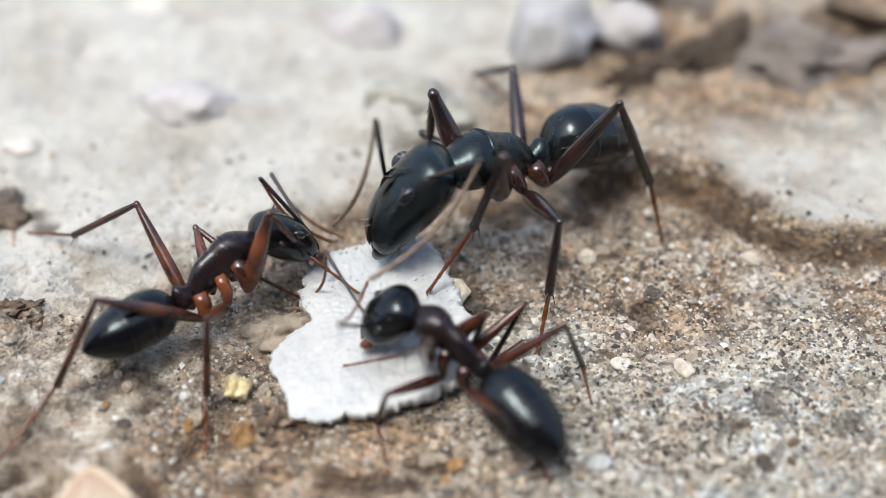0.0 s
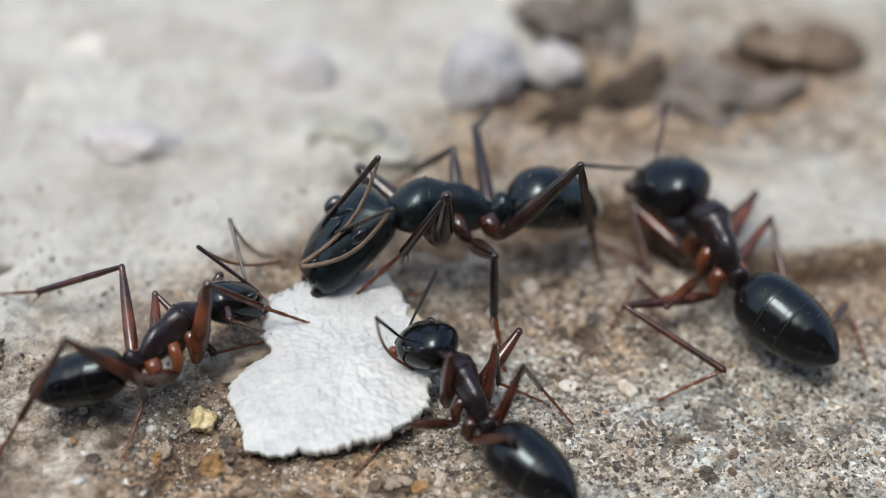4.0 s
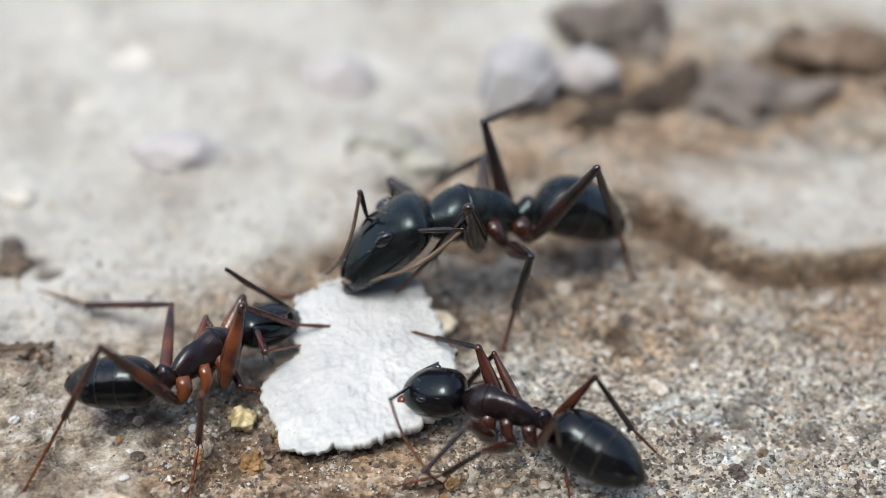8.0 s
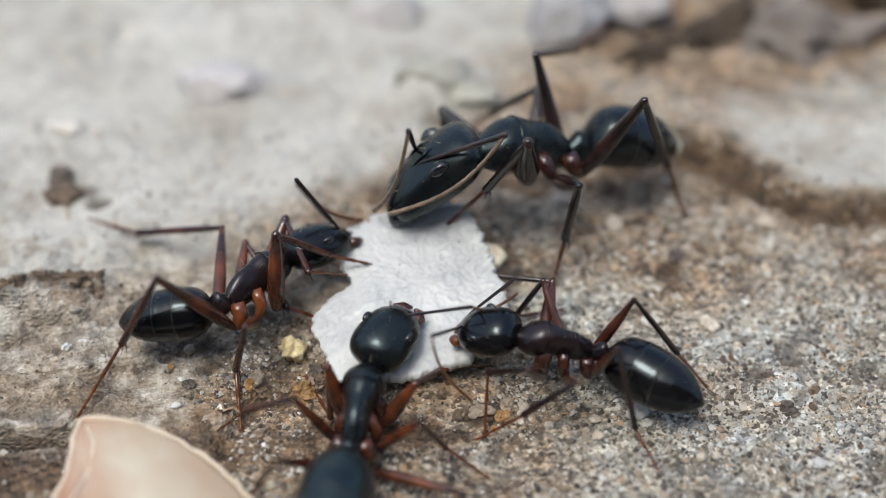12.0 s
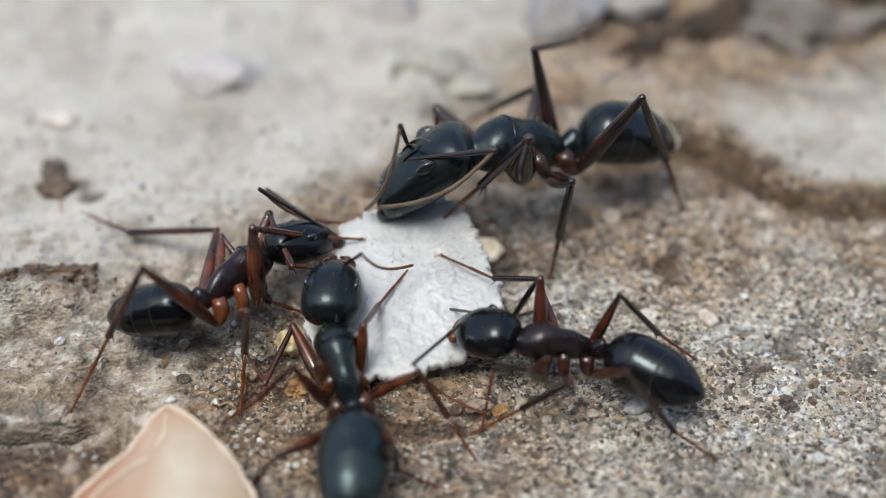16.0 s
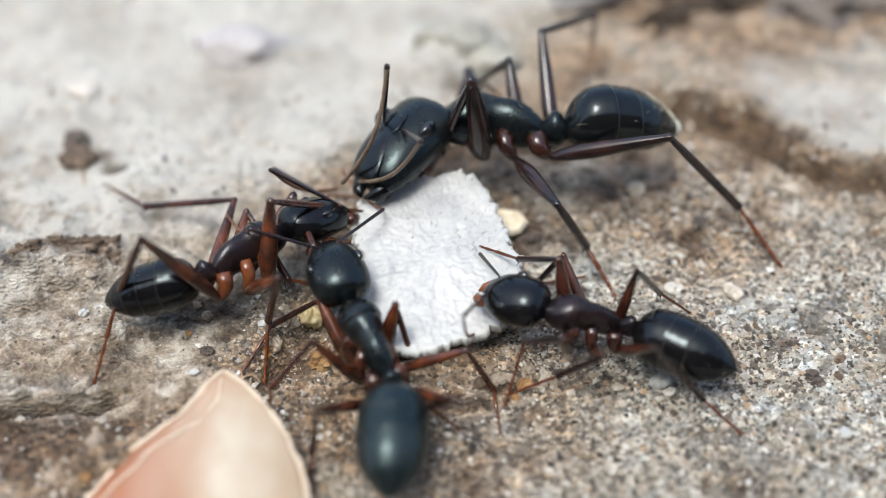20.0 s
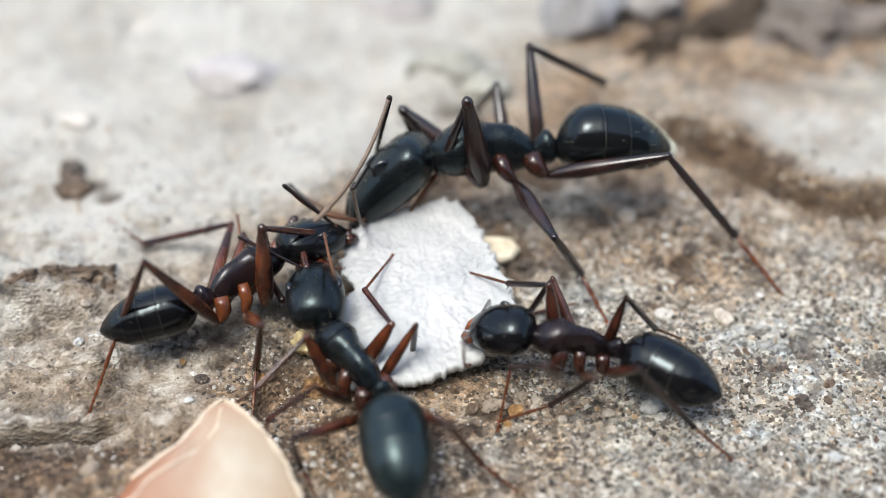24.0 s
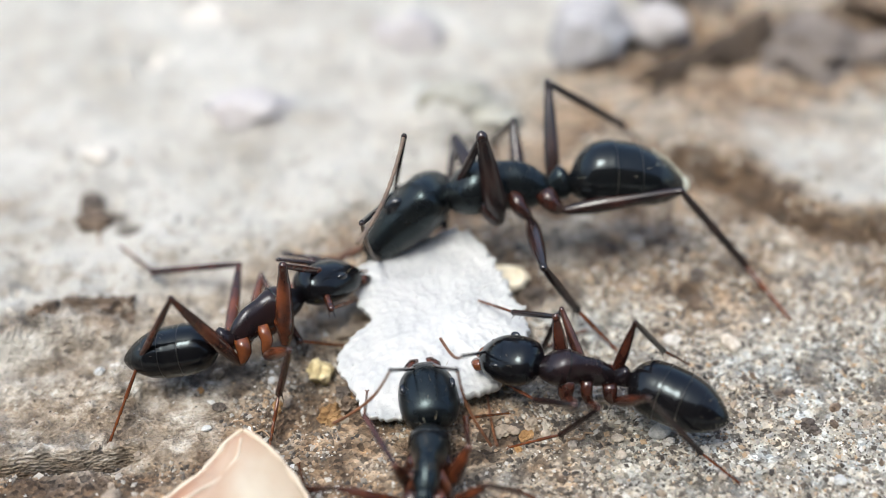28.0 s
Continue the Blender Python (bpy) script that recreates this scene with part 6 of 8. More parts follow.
            [(-6.59, -6.78, 3.78), (-7.35, -6.29, 0.71), (-6.96, -8.44, 0.03)], [(-8.5, -0.37, 2.15), (-12.08, 0.71, 0.9), (-14.51, 2.27, -0.07)], [(-9.55, -6.12, 5.85), (-11.23, -6.17, 2.16), (-12.92, -8.07, 0.06)]),
        stance(17, [(-3.5, -0.81, 1.88), (-6, -2.18, 2.72), (-8.49, -5.26, 2.97), (-11.98, -4.75, 1.74)], [(-6.59, 0.99, 2.4), (-3.28, 1.35, 0.27), (-6.44, -0.76, 4.03), (-3.42, 0.01, 1.59)],
            [(-6.31, -0.71, 2.95), (-5.03, -3.41, 2.93), (-3.73, -2.13, 1.43)], [(-6.31, -3.18, 5.05), (-4.74, -1.76, 3.03), (-3.06, -0.76, 1.57)], [(-8.09, -1.35, 2.41), (-6.11, -3.68, 1.36), (-4.26, -3.52, 0.05)],
            [(-6.2, -6.5, 4.25), (-6.65, -5.77, 1.11), (-6.86, -7.57, 0.07)], [(-8.28, -0.58, 1.85), (-11.99, 0.28, 0.78), (-14.51, 2.27, -0.07)], [(-10.26, -6.33, 6.14), (-11.62, -6.61, 2.37), (-12.92, -8.07, 0.06)]),
        stance(20, [(-3.74, -0.97, 1.92), (-6.14, -2.5, 2.71), (-9.09, -5.16, 2.83), (-12.72, -5.5, 1.91)], [(-6.95, 0.65, 2.5), (-3.75, 1.32, 0.27), (-6.67, -1.01, 4.03), (-4.53, 0.81, 1.24)],
            [(-6.1, -0.95, 2.68), (-5.17, -3.76, 2.95), (-3.73, -2.13, 1.43)], [(-6.56, -3.34, 4.97), (-4.91, -1.84, 3.07), (-3.06, -0.76, 1.57)], [(-7.93, -1.4, 2.3), (-6.26, -4.02, 1.38), (-4.26, -3.52, 0.05)],
            [(-6.11, -6.23, 4.16), (-6.78, -5.46, 1.08), (-6.86, -7.57, 0.07)], [(-8.48, -0.57, 1.98), (-12.17, 0.08, 0.88), (-14.51, 2.27, -0.07)], [(-10.86, -6.07, 6.06), (-12.1, -5.94, 2.26), (-12.92, -8.07, 0.06)]),
        stance(25, [(-3.41, -0.65, 2.19), (-5.96, -2.12, 2.75), (-9.01, -4.74, 2.58), (-12.67, -5.71, 2.14)], [(-5.96, 1.59, 2.39), (-2.65, 1.66, 0.25), (-5.63, -1.46, 5.36), (-2.69, -0.87, 2.76)],
            [(-5.83, -0.56, 2.63), (-4.96, -3.38, 2.97), (-3.73, -2.13, 1.43)], [(-6.66, -3.26, 4.88), (-4.77, -1.78, 3.09), (-3.06, -0.76, 1.57)], [(-7.78, -0.94, 2.14), (-6.09, -3.59, 1.36), (-4.26, -3.52, 0.05)],
            [(-6.51, -6.75, 3.53), (-7.04, -6.31, 0.34), (-6.99, -8.46, 0.08)], [(-9.04, -0.12, 1.55), (-12.58, 0.52, 0.23), (-14.51, 2.27, -0.07)], [(-10.77, -5.62, 5.77), (-11.95, -6.19, 1.99), (-12.92, -8.07, 0.06)]),
        stance(28, [(-3.52, -1.13, 1.94), (-5.78, -2.82, 2.86), (-8.8, -5.44, 2.68), (-12.58, -5.6, 2.1)], [(-6.84, -0.13, 1.89), (-3.83, 1.85, 0.27), (-6.68, -1.9, 3.46), (-3.69, 0.16, 1.88)],
            [(-5.6, -1.23, 2.66), (-4.75, -4.04, 3.02), (-3.73, -2.13, 1.43)], [(-6.57, -3.77, 4.98), (-4.96, -2.19, 2.97), (-3.06, -0.76, 1.57)], [(-7.65, -1.62, 2.24), (-5.93, -4.2, 1.33), (-4.26, -3.52, 0.05)],
            [(-5.92, -6.81, 4.05), (-6.66, -6.29, 0.95), (-6.99, -8.46, 0.08)], [(-8.71, -0.79, 1.9), (-12.39, -0.16, 0.85), (-14.51, 2.27, -0.07)], [(-10.5, -6.03, 5.99), (-11.86, -6.42, 2.23), (-12.92, -8.07, 0.06)]),
    ], 0.45)
    move_ant(dark_ant, [
        stance(0, [(-0.99, -3.52, 1.57), (0.83, -3.35, 3.37), (3.74, -5.59, 2.24), (6.2, -8.61, 1.8)], [(-1.28, -5.44, 4.59), (-0.64, -2.22, 3.11), (-2.23, -1.25, 3.71), (-3.23, -0.67, 0.29)],
            [(1.45, -5.85, 4.34), (0.42, -5.03, 2.54), (-1.37, -4.58, 1.28)], [(3.59, -4.41, 4.09), (3.18, -3.84, 1.88), (2.64, -2.34, 0.06)], [(0.28, -6.88, 2.72), (-0.16, -6.18, 0.21), (0.37, -8.16, 0.04)],
            [(4.97, -2.85, 2.9), (3.88, -3.71, 0.61), (4.98, -2.25, 0.05)], [(4.11, -8.22, 3.59), (5.48, -7.61, 0.22), (6.27, -9.41, 0.06)], [(6.47, -4.38, 3.65), (7.15, -3.46, 0.18), (7.4, -5.16, 0.12)]),
        stance(1, [(-0.9, -3.44, 1.46), (0.93, -3.59, 3.25), (3.67, -5.95, 2.24), (6.12, -8.97, 1.84)], [(-1.93, -3.92, 4.76), (-5.3, -2.87, 4.06), (-1.65, -0.99, 3.65), (-2.69, -0.22, 0.29)],
            [(1.63, -6.26, 4.26), (0.28, -5.61, 2.69), (-1.37, -4.58, 1.28)], [(3.73, -5.09, 3.83), (3.21, -4.1, 1.79), (2.64, -2.34, 0.06)], [(0.25, -7.31, 2.53), (-0.15, -6.18, 0.2), (0.37, -8.16, 0.04)],
            [(5.08, -3.3, 2.85), (3.95, -4.14, 0.57), (4.98, -2.25, 0.05)], [(4.03, -8.63, 3.51), (5.53, -8.01, 0.21), (6.27, -9.41, 0.06)], [(6.62, -4.93, 3.45), (7.33, -3.45, 0.18), (7.4, -5.16, 0.12)]),
        stance(1.5, [(1.25, -2.33, 1.21), (2.47, -3.69, 2.98), (5, -6.03, 1.71), (7.7, -8.33, 2.94)], [(0.37, -4.27, 4.18), (-1.23, -3.27, 1.1), (2.55, -0.14, 3.49), (2.03, 1.43, 0.29)],
            [(2.13, -6.54, 3.59), (0.91, -5.05, 2.56), (-0.06, -3.36, 1.26)], [(2.56, -1.46, 1.96), (3.65, -3.23, 0.95), (3.52, -0.95, 0.05)], [(0.99, -6.39, 1.81), (3.27, -7.51, 0.95), (1.48, -7.97, 0.05)],
            [(5.17, -2.04, 1.81), (6.48, -4.21, 0.95), (6.66, -2.37, 0.05)], [(5.46, -8.78, 3.22), (6.31, -7.96, 0.02), (6.27, -9.41, 0.06)], [(6.87, -6.27, 3.67), (8.38, -3.99, 1.16), (9.15, -5.27, 0.05)]),
        stance(2, [(-0.25, -5.64, 1.19), (1.5, -5.97, 3), (4.71, -7.55, 2.32), (8.16, -9.29, 1.96)], [(-0.09, -4.05, 3.91), (-2.16, -2.19, 1.63), (-0.42, -2.75, 1.85), (-1.56, 0.29, 0.31)],
            [(2.05, -8.74, 3.8), (0.96, -7.56, 2.13), (-0.32, -7.91, 0.06)], [(3.45, -6.29, 4.17), (2.15, -4.77, 2.89), (0.67, -3.08, 1.69)], [(2.15, -9.15, 3.47), (0.95, -8.29, 1.3), (0.29, -7.33, 0.03)],
            [(4.75, -4.33, 3.2), (4.08, -5.22, 0.76), (5.2, -3.65, 0.05)], [(4.87, -9.85, 4.2), (5.41, -8.4, 0.84), (6.27, -9.41, 0.06)], [(6.94, -7.12, 4), (7.33, -5.49, 0.7), (9.15, -5.27, 0.05)]),
        stance(2.5, [(-1.13, -6.13, 1.83), (1.09, -7.29, 2.49), (4.64, -8, 2.23), (8.25, -9.28, 1.93)], [(-0.57, -9.17, 3.72), (-0.55, -9.5, 0.16), (1.81, -4.81, 1.87), (0.43, -1.8, 0.46)],
            [(2.11, -9.8, 3.47), (1.51, -8.39, 1.73), (0.07, -9.46, 0.06)], [(2.97, -7, 3.79), (1.8, -5.16, 2.66), (0.67, -3.08, 1.69)], [(2.03, -10.2, 2.94), (0.92, -8.54, 1.26), (0.29, -7.33, 0.03)],
            [(4.24, -4.84, 3.14), (3.87, -5.27, 0.52), (4.31, -3.31, 0.05)], [(4.06, -10.33, 4.34), (4.85, -9.08, 1.03), (6.27, -9.41, 0.06)], [(6.84, -7.53, 3.77), (5.58, -5.61, 0.87), (7.11, -5.22, 0.05)]),
        stance(4.5, [(2.83, -1.28, 1.9), (4.61, -2.77, 3.05), (5.12, -6.33, 2.12), (7.41, -9.49, 1.79)], [(1.73, -2.22, 5.05), (3.56, -1.71, 1.99), (3.85, 1.14, 3.54), (2.88, 2.38, 0.3)],
            [(4.42, -4.61, 4.38), (3.89, -2.82, 3.13), (2.87, -1.58, 1.36)], [(7.22, -1.91, 2.15), (5.76, -3.25, 0.95), (7.17, -1.45, 0.05)], [(2.06, -6.06, 2.67), (1.15, -5.75, 0.2), (0.29, -7.33, 0.03)],
            [(5.68, -4.27, 4), (6.05, -3.54, 1.44), (7.48, -4.07, 0.06)], [(5.97, -7.96, 3.85), (7.05, -7.38, 0.29), (6.27, -9.41, 0.06)], [(6.42, -5.02, 4.52), (8.5, -5.01, 1.41), (9.67, -5.92, 0.09)]),
        stance(5, [(1.48, -1.59, 2.85), (3.65, -3.14, 3.2), (4.71, -6.69, 2.13), (7.39, -9.71, 1.4)], [(3.66, -3.87, 4.93), (1.41, -1.48, 3.44), (3.51, 0.06, 2.1), (0.86, 1.55, 0.21)],
            [(4.12, -5.41, 4.31), (3.65, -4.7, 2.17), (2.7, -2.55, 1.48)], [(6.2, -2.03, 2.22), (5.22, -3.7, 0.95), (6.02, -1.56, 0.05)], [(1.55, -6.08, 2.91), (1.06, -5.8, 0.24), (0.29, -7.33, 0.03)],
            [(5.65, -4.93, 4.02), (5.15, -4.6, 1.41), (6.71, -4.48, 0.06)], [(5.66, -8.33, 3.93), (6.56, -9.38, 0.48), (6.73, -10.7, 0.01)], [(6.32, -5.12, 4.36), (8.48, -5.29, 1.31), (9.67, -5.92, 0.09)]),
        stance(6, [(-0.07, -2.81, 1.77), (2.06, -3.58, 3.02), (4.76, -6.04, 2.19), (7.61, -8.71, 1.86)], [(1.55, -5.6, 2.81), (0.44, -2.48, 1.4), (1.25, -0.83, 4.47), (-1.47, -1.43, 2.19)],
            [(3.6, -6.32, 3.9), (2.09, -5.27, 2.61), (0.34, -4.15, 1.4)], [(4.62, -4.55, 4), (3.82, -2.67, 2.87), (2.9, -0.78, 1.55)], [(2.98, -7.23, 3.55), (1.99, -6.71, 1.11), (0.29, -7.33, 0.03)],
            [(6.66, -3.68, 2.1), (4.54, -2.51, 0.95), (6.39, -2.36, 0.05)], [(5.6, -8.1, 3.91), (6.37, -8.48, 0.38), (6.73, -10.7, 0.01)], [(7.31, -5, 3.7), (9.02, -4.27, 0.5), (9.67, -5.92, 0.09)]),
        stance(7, [(0.82, -4.18, 1.34), (2.7, -5.46, 2.5), (5.97, -6.67, 2.36), (8.87, -9.22, 2)], [(0.06, -6.67, 3.74), (1.32, -8.74, 1.08), (1.5, -1.53, 2.12), (0.84, -4.55, 0.31)],
            [(1.74, -7.18, 2.75), (1.21, -6.43, 0.49), (1.47, -8.64, 0.27)], [(3.36, -4.28, 3.63), (1.87, -2.79, 2.62), (0.21, -1.31, 1.58)], [(4.11, -8.38, 3.53), (3.67, -7.71, 0.97), (1.83, -7.79, 0.05)],
            [(3.95, -3.56, 3.06), (2.92, -3.33, 0.6), (5.18, -2.71, 0.04)], [(5.82, -8.23, 4.72), (6.48, -7.89, 1.09), (6.91, -9.12, 0.03)], [(7.11, -6.48, 4.56), (8.57, -5.37, 1.34), (9.67, -5.92, 0.09)]),
        stance(8, [(0.64, -4.46, 1.45), (2.9, -5.35, 2.23), (6.04, -6.91, 2.53), (9.28, -9.06, 1.98)], [(0.38, -6.92, 3.91), (1.87, -8.04, 0.83), (2.96, -2.54, 1.23), (-0.34, -3.55, 0.29)],
            [(3.06, -7.81, 3.54), (1.62, -8.75, 2.14), (2.22, -7.79, -0.01)], [(3.9, -4.35, 3.43), (2.39, -2.81, 2.37), (0.21, -1.31, 1.58)], [(4.02, -8.53, 3.38), (2.83, -7.93, 0.96), (0.39, -8.05, 0.26)],
            [(4.12, -3.76, 3.06), (3.4, -3.45, 0.49), (5.18, -2.71, 0.04)], [(6.02, -8.52, 4.86), (6.65, -7.91, 1.28), (6.91, -9.12, 0.03)], [(6.68, -6.69, 4.77), (8.96, -6.34, 1.69), (10.32, -6.53, 0.26)]),
        stance(11, [(0.77, -5.12, 1.83), (2.93, -6.05, 2.91), (6.29, -6.33, 1.96), (9.54, -8.46, 1.88)], [(0.23, -7.29, 4.56), (1.37, -7.67, 1.16), (3.42, -3.33, 2.81), (0.98, -3.51, 0.2)],
            [(3.34, -8.28, 3.63), (1.97, -7.31, 2.02), (1.93, -8.71, 0.06)], [(4.75, -2.73, 1.57), (2.55, -1.94, 1.4), (0.21, -1.31, 1.58)], [(5.08, -8.55, 3.33), (3.34, -8.5, 1.26), (1.61, -8.76, 0.09)],
            [(4.18, -3.44, 3.03), (3.54, -3.2, 0.44), (5.18, -2.71, 0.04)], [(6.4, -7.86, 4.43), (7.04, -8.82, 0.96), (7.12, -10.6, 0.01)], [(6.63, -5.82, 4.32), (8.96, -5.49, 1.36), (10.32, -6.53, 0.26)]),
        stance(17, [(0.83, -5.36, 1.97), (2.93, -6.67, 2.77), (6.34, -6.41, 1.86), (9.58, -8.42, 2.02)], [(-0.6, -7.93, 2.68), (2.08, -8.23, 0.29), (0.18, -4.14, 1.05), (-0.65, -0.79, 0.12)],
            [(3.44, -8.63, 3.53), (2.41, -7.39, 1.87), (1.93, -8.71, 0.06)], [(4.08, -5.31, 3.83), (2.49, -3.9, 2.67), (0.67, -2.41, 1.69)], [(4.98, -8.87, 3.2), (3.49, -8.32, 1.02), (1.61, -8.76, 0.09)],
            [(3.91, -3.75, 2.86), (3.26, -3.58, 0.27), (5.18, -2.71, 0.04)], [(6.53, -8.88, 3.82), (8.74, -9.05, 0.79), (10.21, -9.95, 0.18)], [(6.56, -6.03, 4.27), (8.44, -5.04, 1.22), (9.77, -5.45, 0.08)]),
        stance(20, [(0.89, -5.18, 2.35), (3.15, -6.47, 2.86), (6.45, -6.49, 1.76), (9.91, -8.27, 1.82)], [(0.36, -7.99, 4.25), (0.83, -6.3, 1.1), (1.06, -3.1, 1.83), (-0.04, -0.05, 0.27)],
            [(3.8, -8.49, 3.67), (2.6, -7.15, 2.21), (1.93, -8.71, 0.06)], [(4.06, -5.45, 3.93), (2.64, -4.08, 2.56), (0.67, -2.41, 1.69)], [(5.16, -8.84, 3.19), (3.79, -8.1, 0.99), (1.96, -8.32, 0.06)],
            [(4.03, -3.76, 2.84), (3.71, -3.15, 0.25), (5.18, -2.71, 0.04)], [(6.66, -8.83, 3.81), (8.78, -8.78, 0.76), (10.21, -9.95, 0.18)], [(6.38, -6.05, 4.31), (7.78, -4.51, 1.27), (9.07, -4.51, 0.03)]),
        stance(25, [(0.67, -5.53, 1.97), (2.96, -6.37, 2.88), (6.34, -6.37, 1.91), (9.64, -8.38, 1.89)], [(0.7, -8.1, 4.43), (0.96, -6.6, 1.17), (1.97, -3.53, 1.11), (0.09, -0.62, 0.2)],
            [(3.4, -8.45, 3.62), (2.35, -7.28, 1.9), (1.93, -8.71, 0.06)], [(3.92, -5.33, 3.97), (2.39, -3.95, 2.71), (0.67, -2.41, 1.69)], [(5.14, -8.7, 3.29), (3.85, -8.25, 0.96), (1.96, -8.32, 0.06)],
            [(3.95, -3.65, 2.9), (3.19, -3.52, 0.33), (5.18, -2.71, 0.04)], [(6.18, -8.53, 4.06), (8.56, -9.02, 1.12), (10.21, -9.95, 0.18)], [(6.38, -6.11, 4.38), (8.02, -5.08, 1.24), (9.07, -4.51, 0.03)]),
        stance(28, [(0.73, -5.35, 1.95), (2.88, -6.54, 2.8), (6.29, -6.57, 1.97), (9.72, -8.39, 1.88)], [(0.29, -7.61, 4.65), (-0.55, -4.97, 2.35), (1.15, -5.48, 0.21), (1.49, -8.95, 1.09)],
            [(3.88, -8.91, 3.56), (2.79, -7.53, 2.16), (1.24, -5.92, 1.37)], [(3.83, -5.45, 3.91), (2.22, -4.04, 2.74), (0.67, -2.41, 1.69)], [(5.02, -8.94, 3.3), (3.84, -8.38, 0.98), (1.96, -8.32, 0.06)],
            [(3.95, -3.8, 2.9), (3.17, -3.94, 0.34), (5.18, -2.71, 0.04)], [(6.05, -8.6, 4.18), (8.26, -8.77, 1.1), (10.21, -9.95, 0.18)], [(6.28, -6.19, 4.45), (7.83, -4.81, 1.38), (9.07, -4.51, 0.03)]),
    ], 0.0)
    move_ant(late_ant, [
        stance(0, [(2.99, -23.04, 1.82), (2.13, -25.74, 2.53), (0.87, -29.74, 2.27), (-0.39, -33.74, 1.94)], [(0.62, -21.95, 3.59), (1, -19.77, 0.75), (5.56, -23.51, 3.59), (6.5, -21.51, 0.75)],
            [(-1.1, -25.98, 1.7), (1.15, -25.27, 0.95), (-0.55, -23.79, 0.05)], [(3.52, -25.61, 1.7), (4.53, -27.74, 0.95), (5.46, -25.68, 0.05)], [(-1.05, -25.89, 1.81), (-1.61, -28.08, 0.95), (-2.89, -27.01, 0.05)],
            [(3.64, -30.94, 1.81), (4.13, -28.74, 0.95), (5.52, -29.67, 0.05)], [(-1.55, -32.34, 2), (-3.21, -30.52, 0.95), (-4.08, -31.48, 0.05)], [(4.65, -31.51, 2), (2.89, -33.23, 0.95), (3.93, -34.01, 0.05)]),
        stance(8, [(1, -15.06, 1.8), (0.13, -17.73, 2.55), (-1.13, -21.74, 2.27), (-2.39, -25.74, 1.93)], [(-1.35, -13.92, 3.57), (-0.98, -11.79, 0.69), (3.57, -15.51, 3.57), (4.51, -13.57, 0.69)],
            [(-3.1, -17.96, 1.72), (-0.85, -17.26, 0.95), (-2.56, -15.78, 0.05)], [(1.49, -17.58, 1.72), (2.49, -19.72, 0.95), (3.45, -17.68, 0.05)], [(-3.06, -17.89, 1.82), (-3.6, -20.07, 0.95), (-4.9, -19.01, 0.05)],
            [(1.64, -22.93, 1.82), (2.12, -20.74, 0.95), (3.52, -21.66, 0.05)], [(-3.55, -24.34, 2), (-5.21, -22.52, 0.95), (-6.08, -23.48, 0.05)], [(2.65, -23.5, 2), (0.89, -25.22, 0.95), (1.93, -26, 0.05)]),
        stance(9, [(0.2, -9.57, 1.79), (-0.67, -12.23, 2.57), (-1.93, -16.24, 2.28), (-3.19, -20.24, 1.91)], [(-2.14, -8.41, 3.56), (-1.77, -6.3, 0.67), (2.77, -10.01, 3.56), (3.72, -8.09, 0.67)],
            [(-3.9, -12.46, 1.73), (-1.65, -11.76, 0.95), (-3.36, -10.28, 0.05)], [(0.68, -12.07, 1.73), (1.67, -14.21, 0.95), (2.65, -12.18, 0.05)], [(-3.86, -12.38, 1.83), (-4.4, -14.57, 0.95), (-5.7, -13.51, 0.05)],
            [(0.84, -17.43, 1.83), (1.32, -15.23, 0.95), (2.72, -16.16, 0.05)], [(-4.35, -18.83, 2.01), (-6.01, -17.02, 0.95), (-6.88, -17.98, 0.05)], [(1.85, -18, 2.01), (0.09, -19.72, 0.95), (1.13, -20.5, 0.05)]),
        stance(10, [(-0.87, -4.41, 0.7), (-1.75, -6.93, 1.66), (-3.04, -10.73, 2.14), (-3.52, -14.46, 3.63)], [(-2.7, -3.45, -0.18), (-4.85, -0.6, 0.27), (1.69, -5.09, 2.7), (2.84, -2.67, 0.3)],
            [(-4.97, -7.12, 1.17), (-2.65, -6.26, 0.95), (-4.33, -4.75, 0.05)], [(-0.66, -9.08, 2.71), (-0.42, -7.82, 0.59), (1.69, -6.74, 0.05)], [(-5.6, -9.45, 2.79), (-6.73, -8, 1.35), (-7.44, -7.14, -0.1)],
            [(-0.22, -12.1, 1.45), (0.24, -9.79, 0.95), (2.06, -10.41, 0.04)], [(-5.55, -13.49, 1.82), (-7.08, -11.48, 0.95), (-8.03, -12.36, 0.05)], [(0.72, -12.63, 1.82), (-1.15, -14.33, 0.95), (-0.08, -15.06, 0.05)]),
        stance(11, [(-1.6, -3.02, 2.06), (-2.69, -5.73, 2.05), (-3.07, -9.89, 1.88), (-3.56, -13.89, 2.69)], [(-2.76, -1.69, 1.21), (-6.2, -1.11, 0.35), (0.78, -4.16, 3.79), (2.09, -1.58, 1.64)],
            [(-4.02, -7.8, 2.98), (-4.34, -5.74, 1.64), (-5.67, -4.44, 0.06)], [(-1.33, -6.83, 2.57), (-0.75, -5.58, 0.4), (0.45, -7.12, 1.68)], [(-5.06, -8.73, 3.22), (-6.84, -8.79, 1.64), (-7.71, -8.63, 0.02)],
            [(-0.43, -9.11, 2.9), (1.18, -10.24, 1.61), (2.06, -10.41, 0.04)], [(-5.17, -11.38, 3.74), (-6.39, -11.44, 1.39), (-6.98, -11.2, -0.01)], [(-1.32, -11.93, 3.55), (-2.17, -11.43, 1.06), (-1.15, -12.1, 0.05)]),
        stance(12, [(-0.62, -4.19, 2.21), (-2.19, -6.69, 2.1), (-2.82, -10.83, 1.82), (-3.59, -14.77, 2.66)], [(-1.59, -3, 0.99), (-3.47, -0.02, 0.29), (1.48, -5.81, 3.92), (3.25, -3.44, 1.87)],
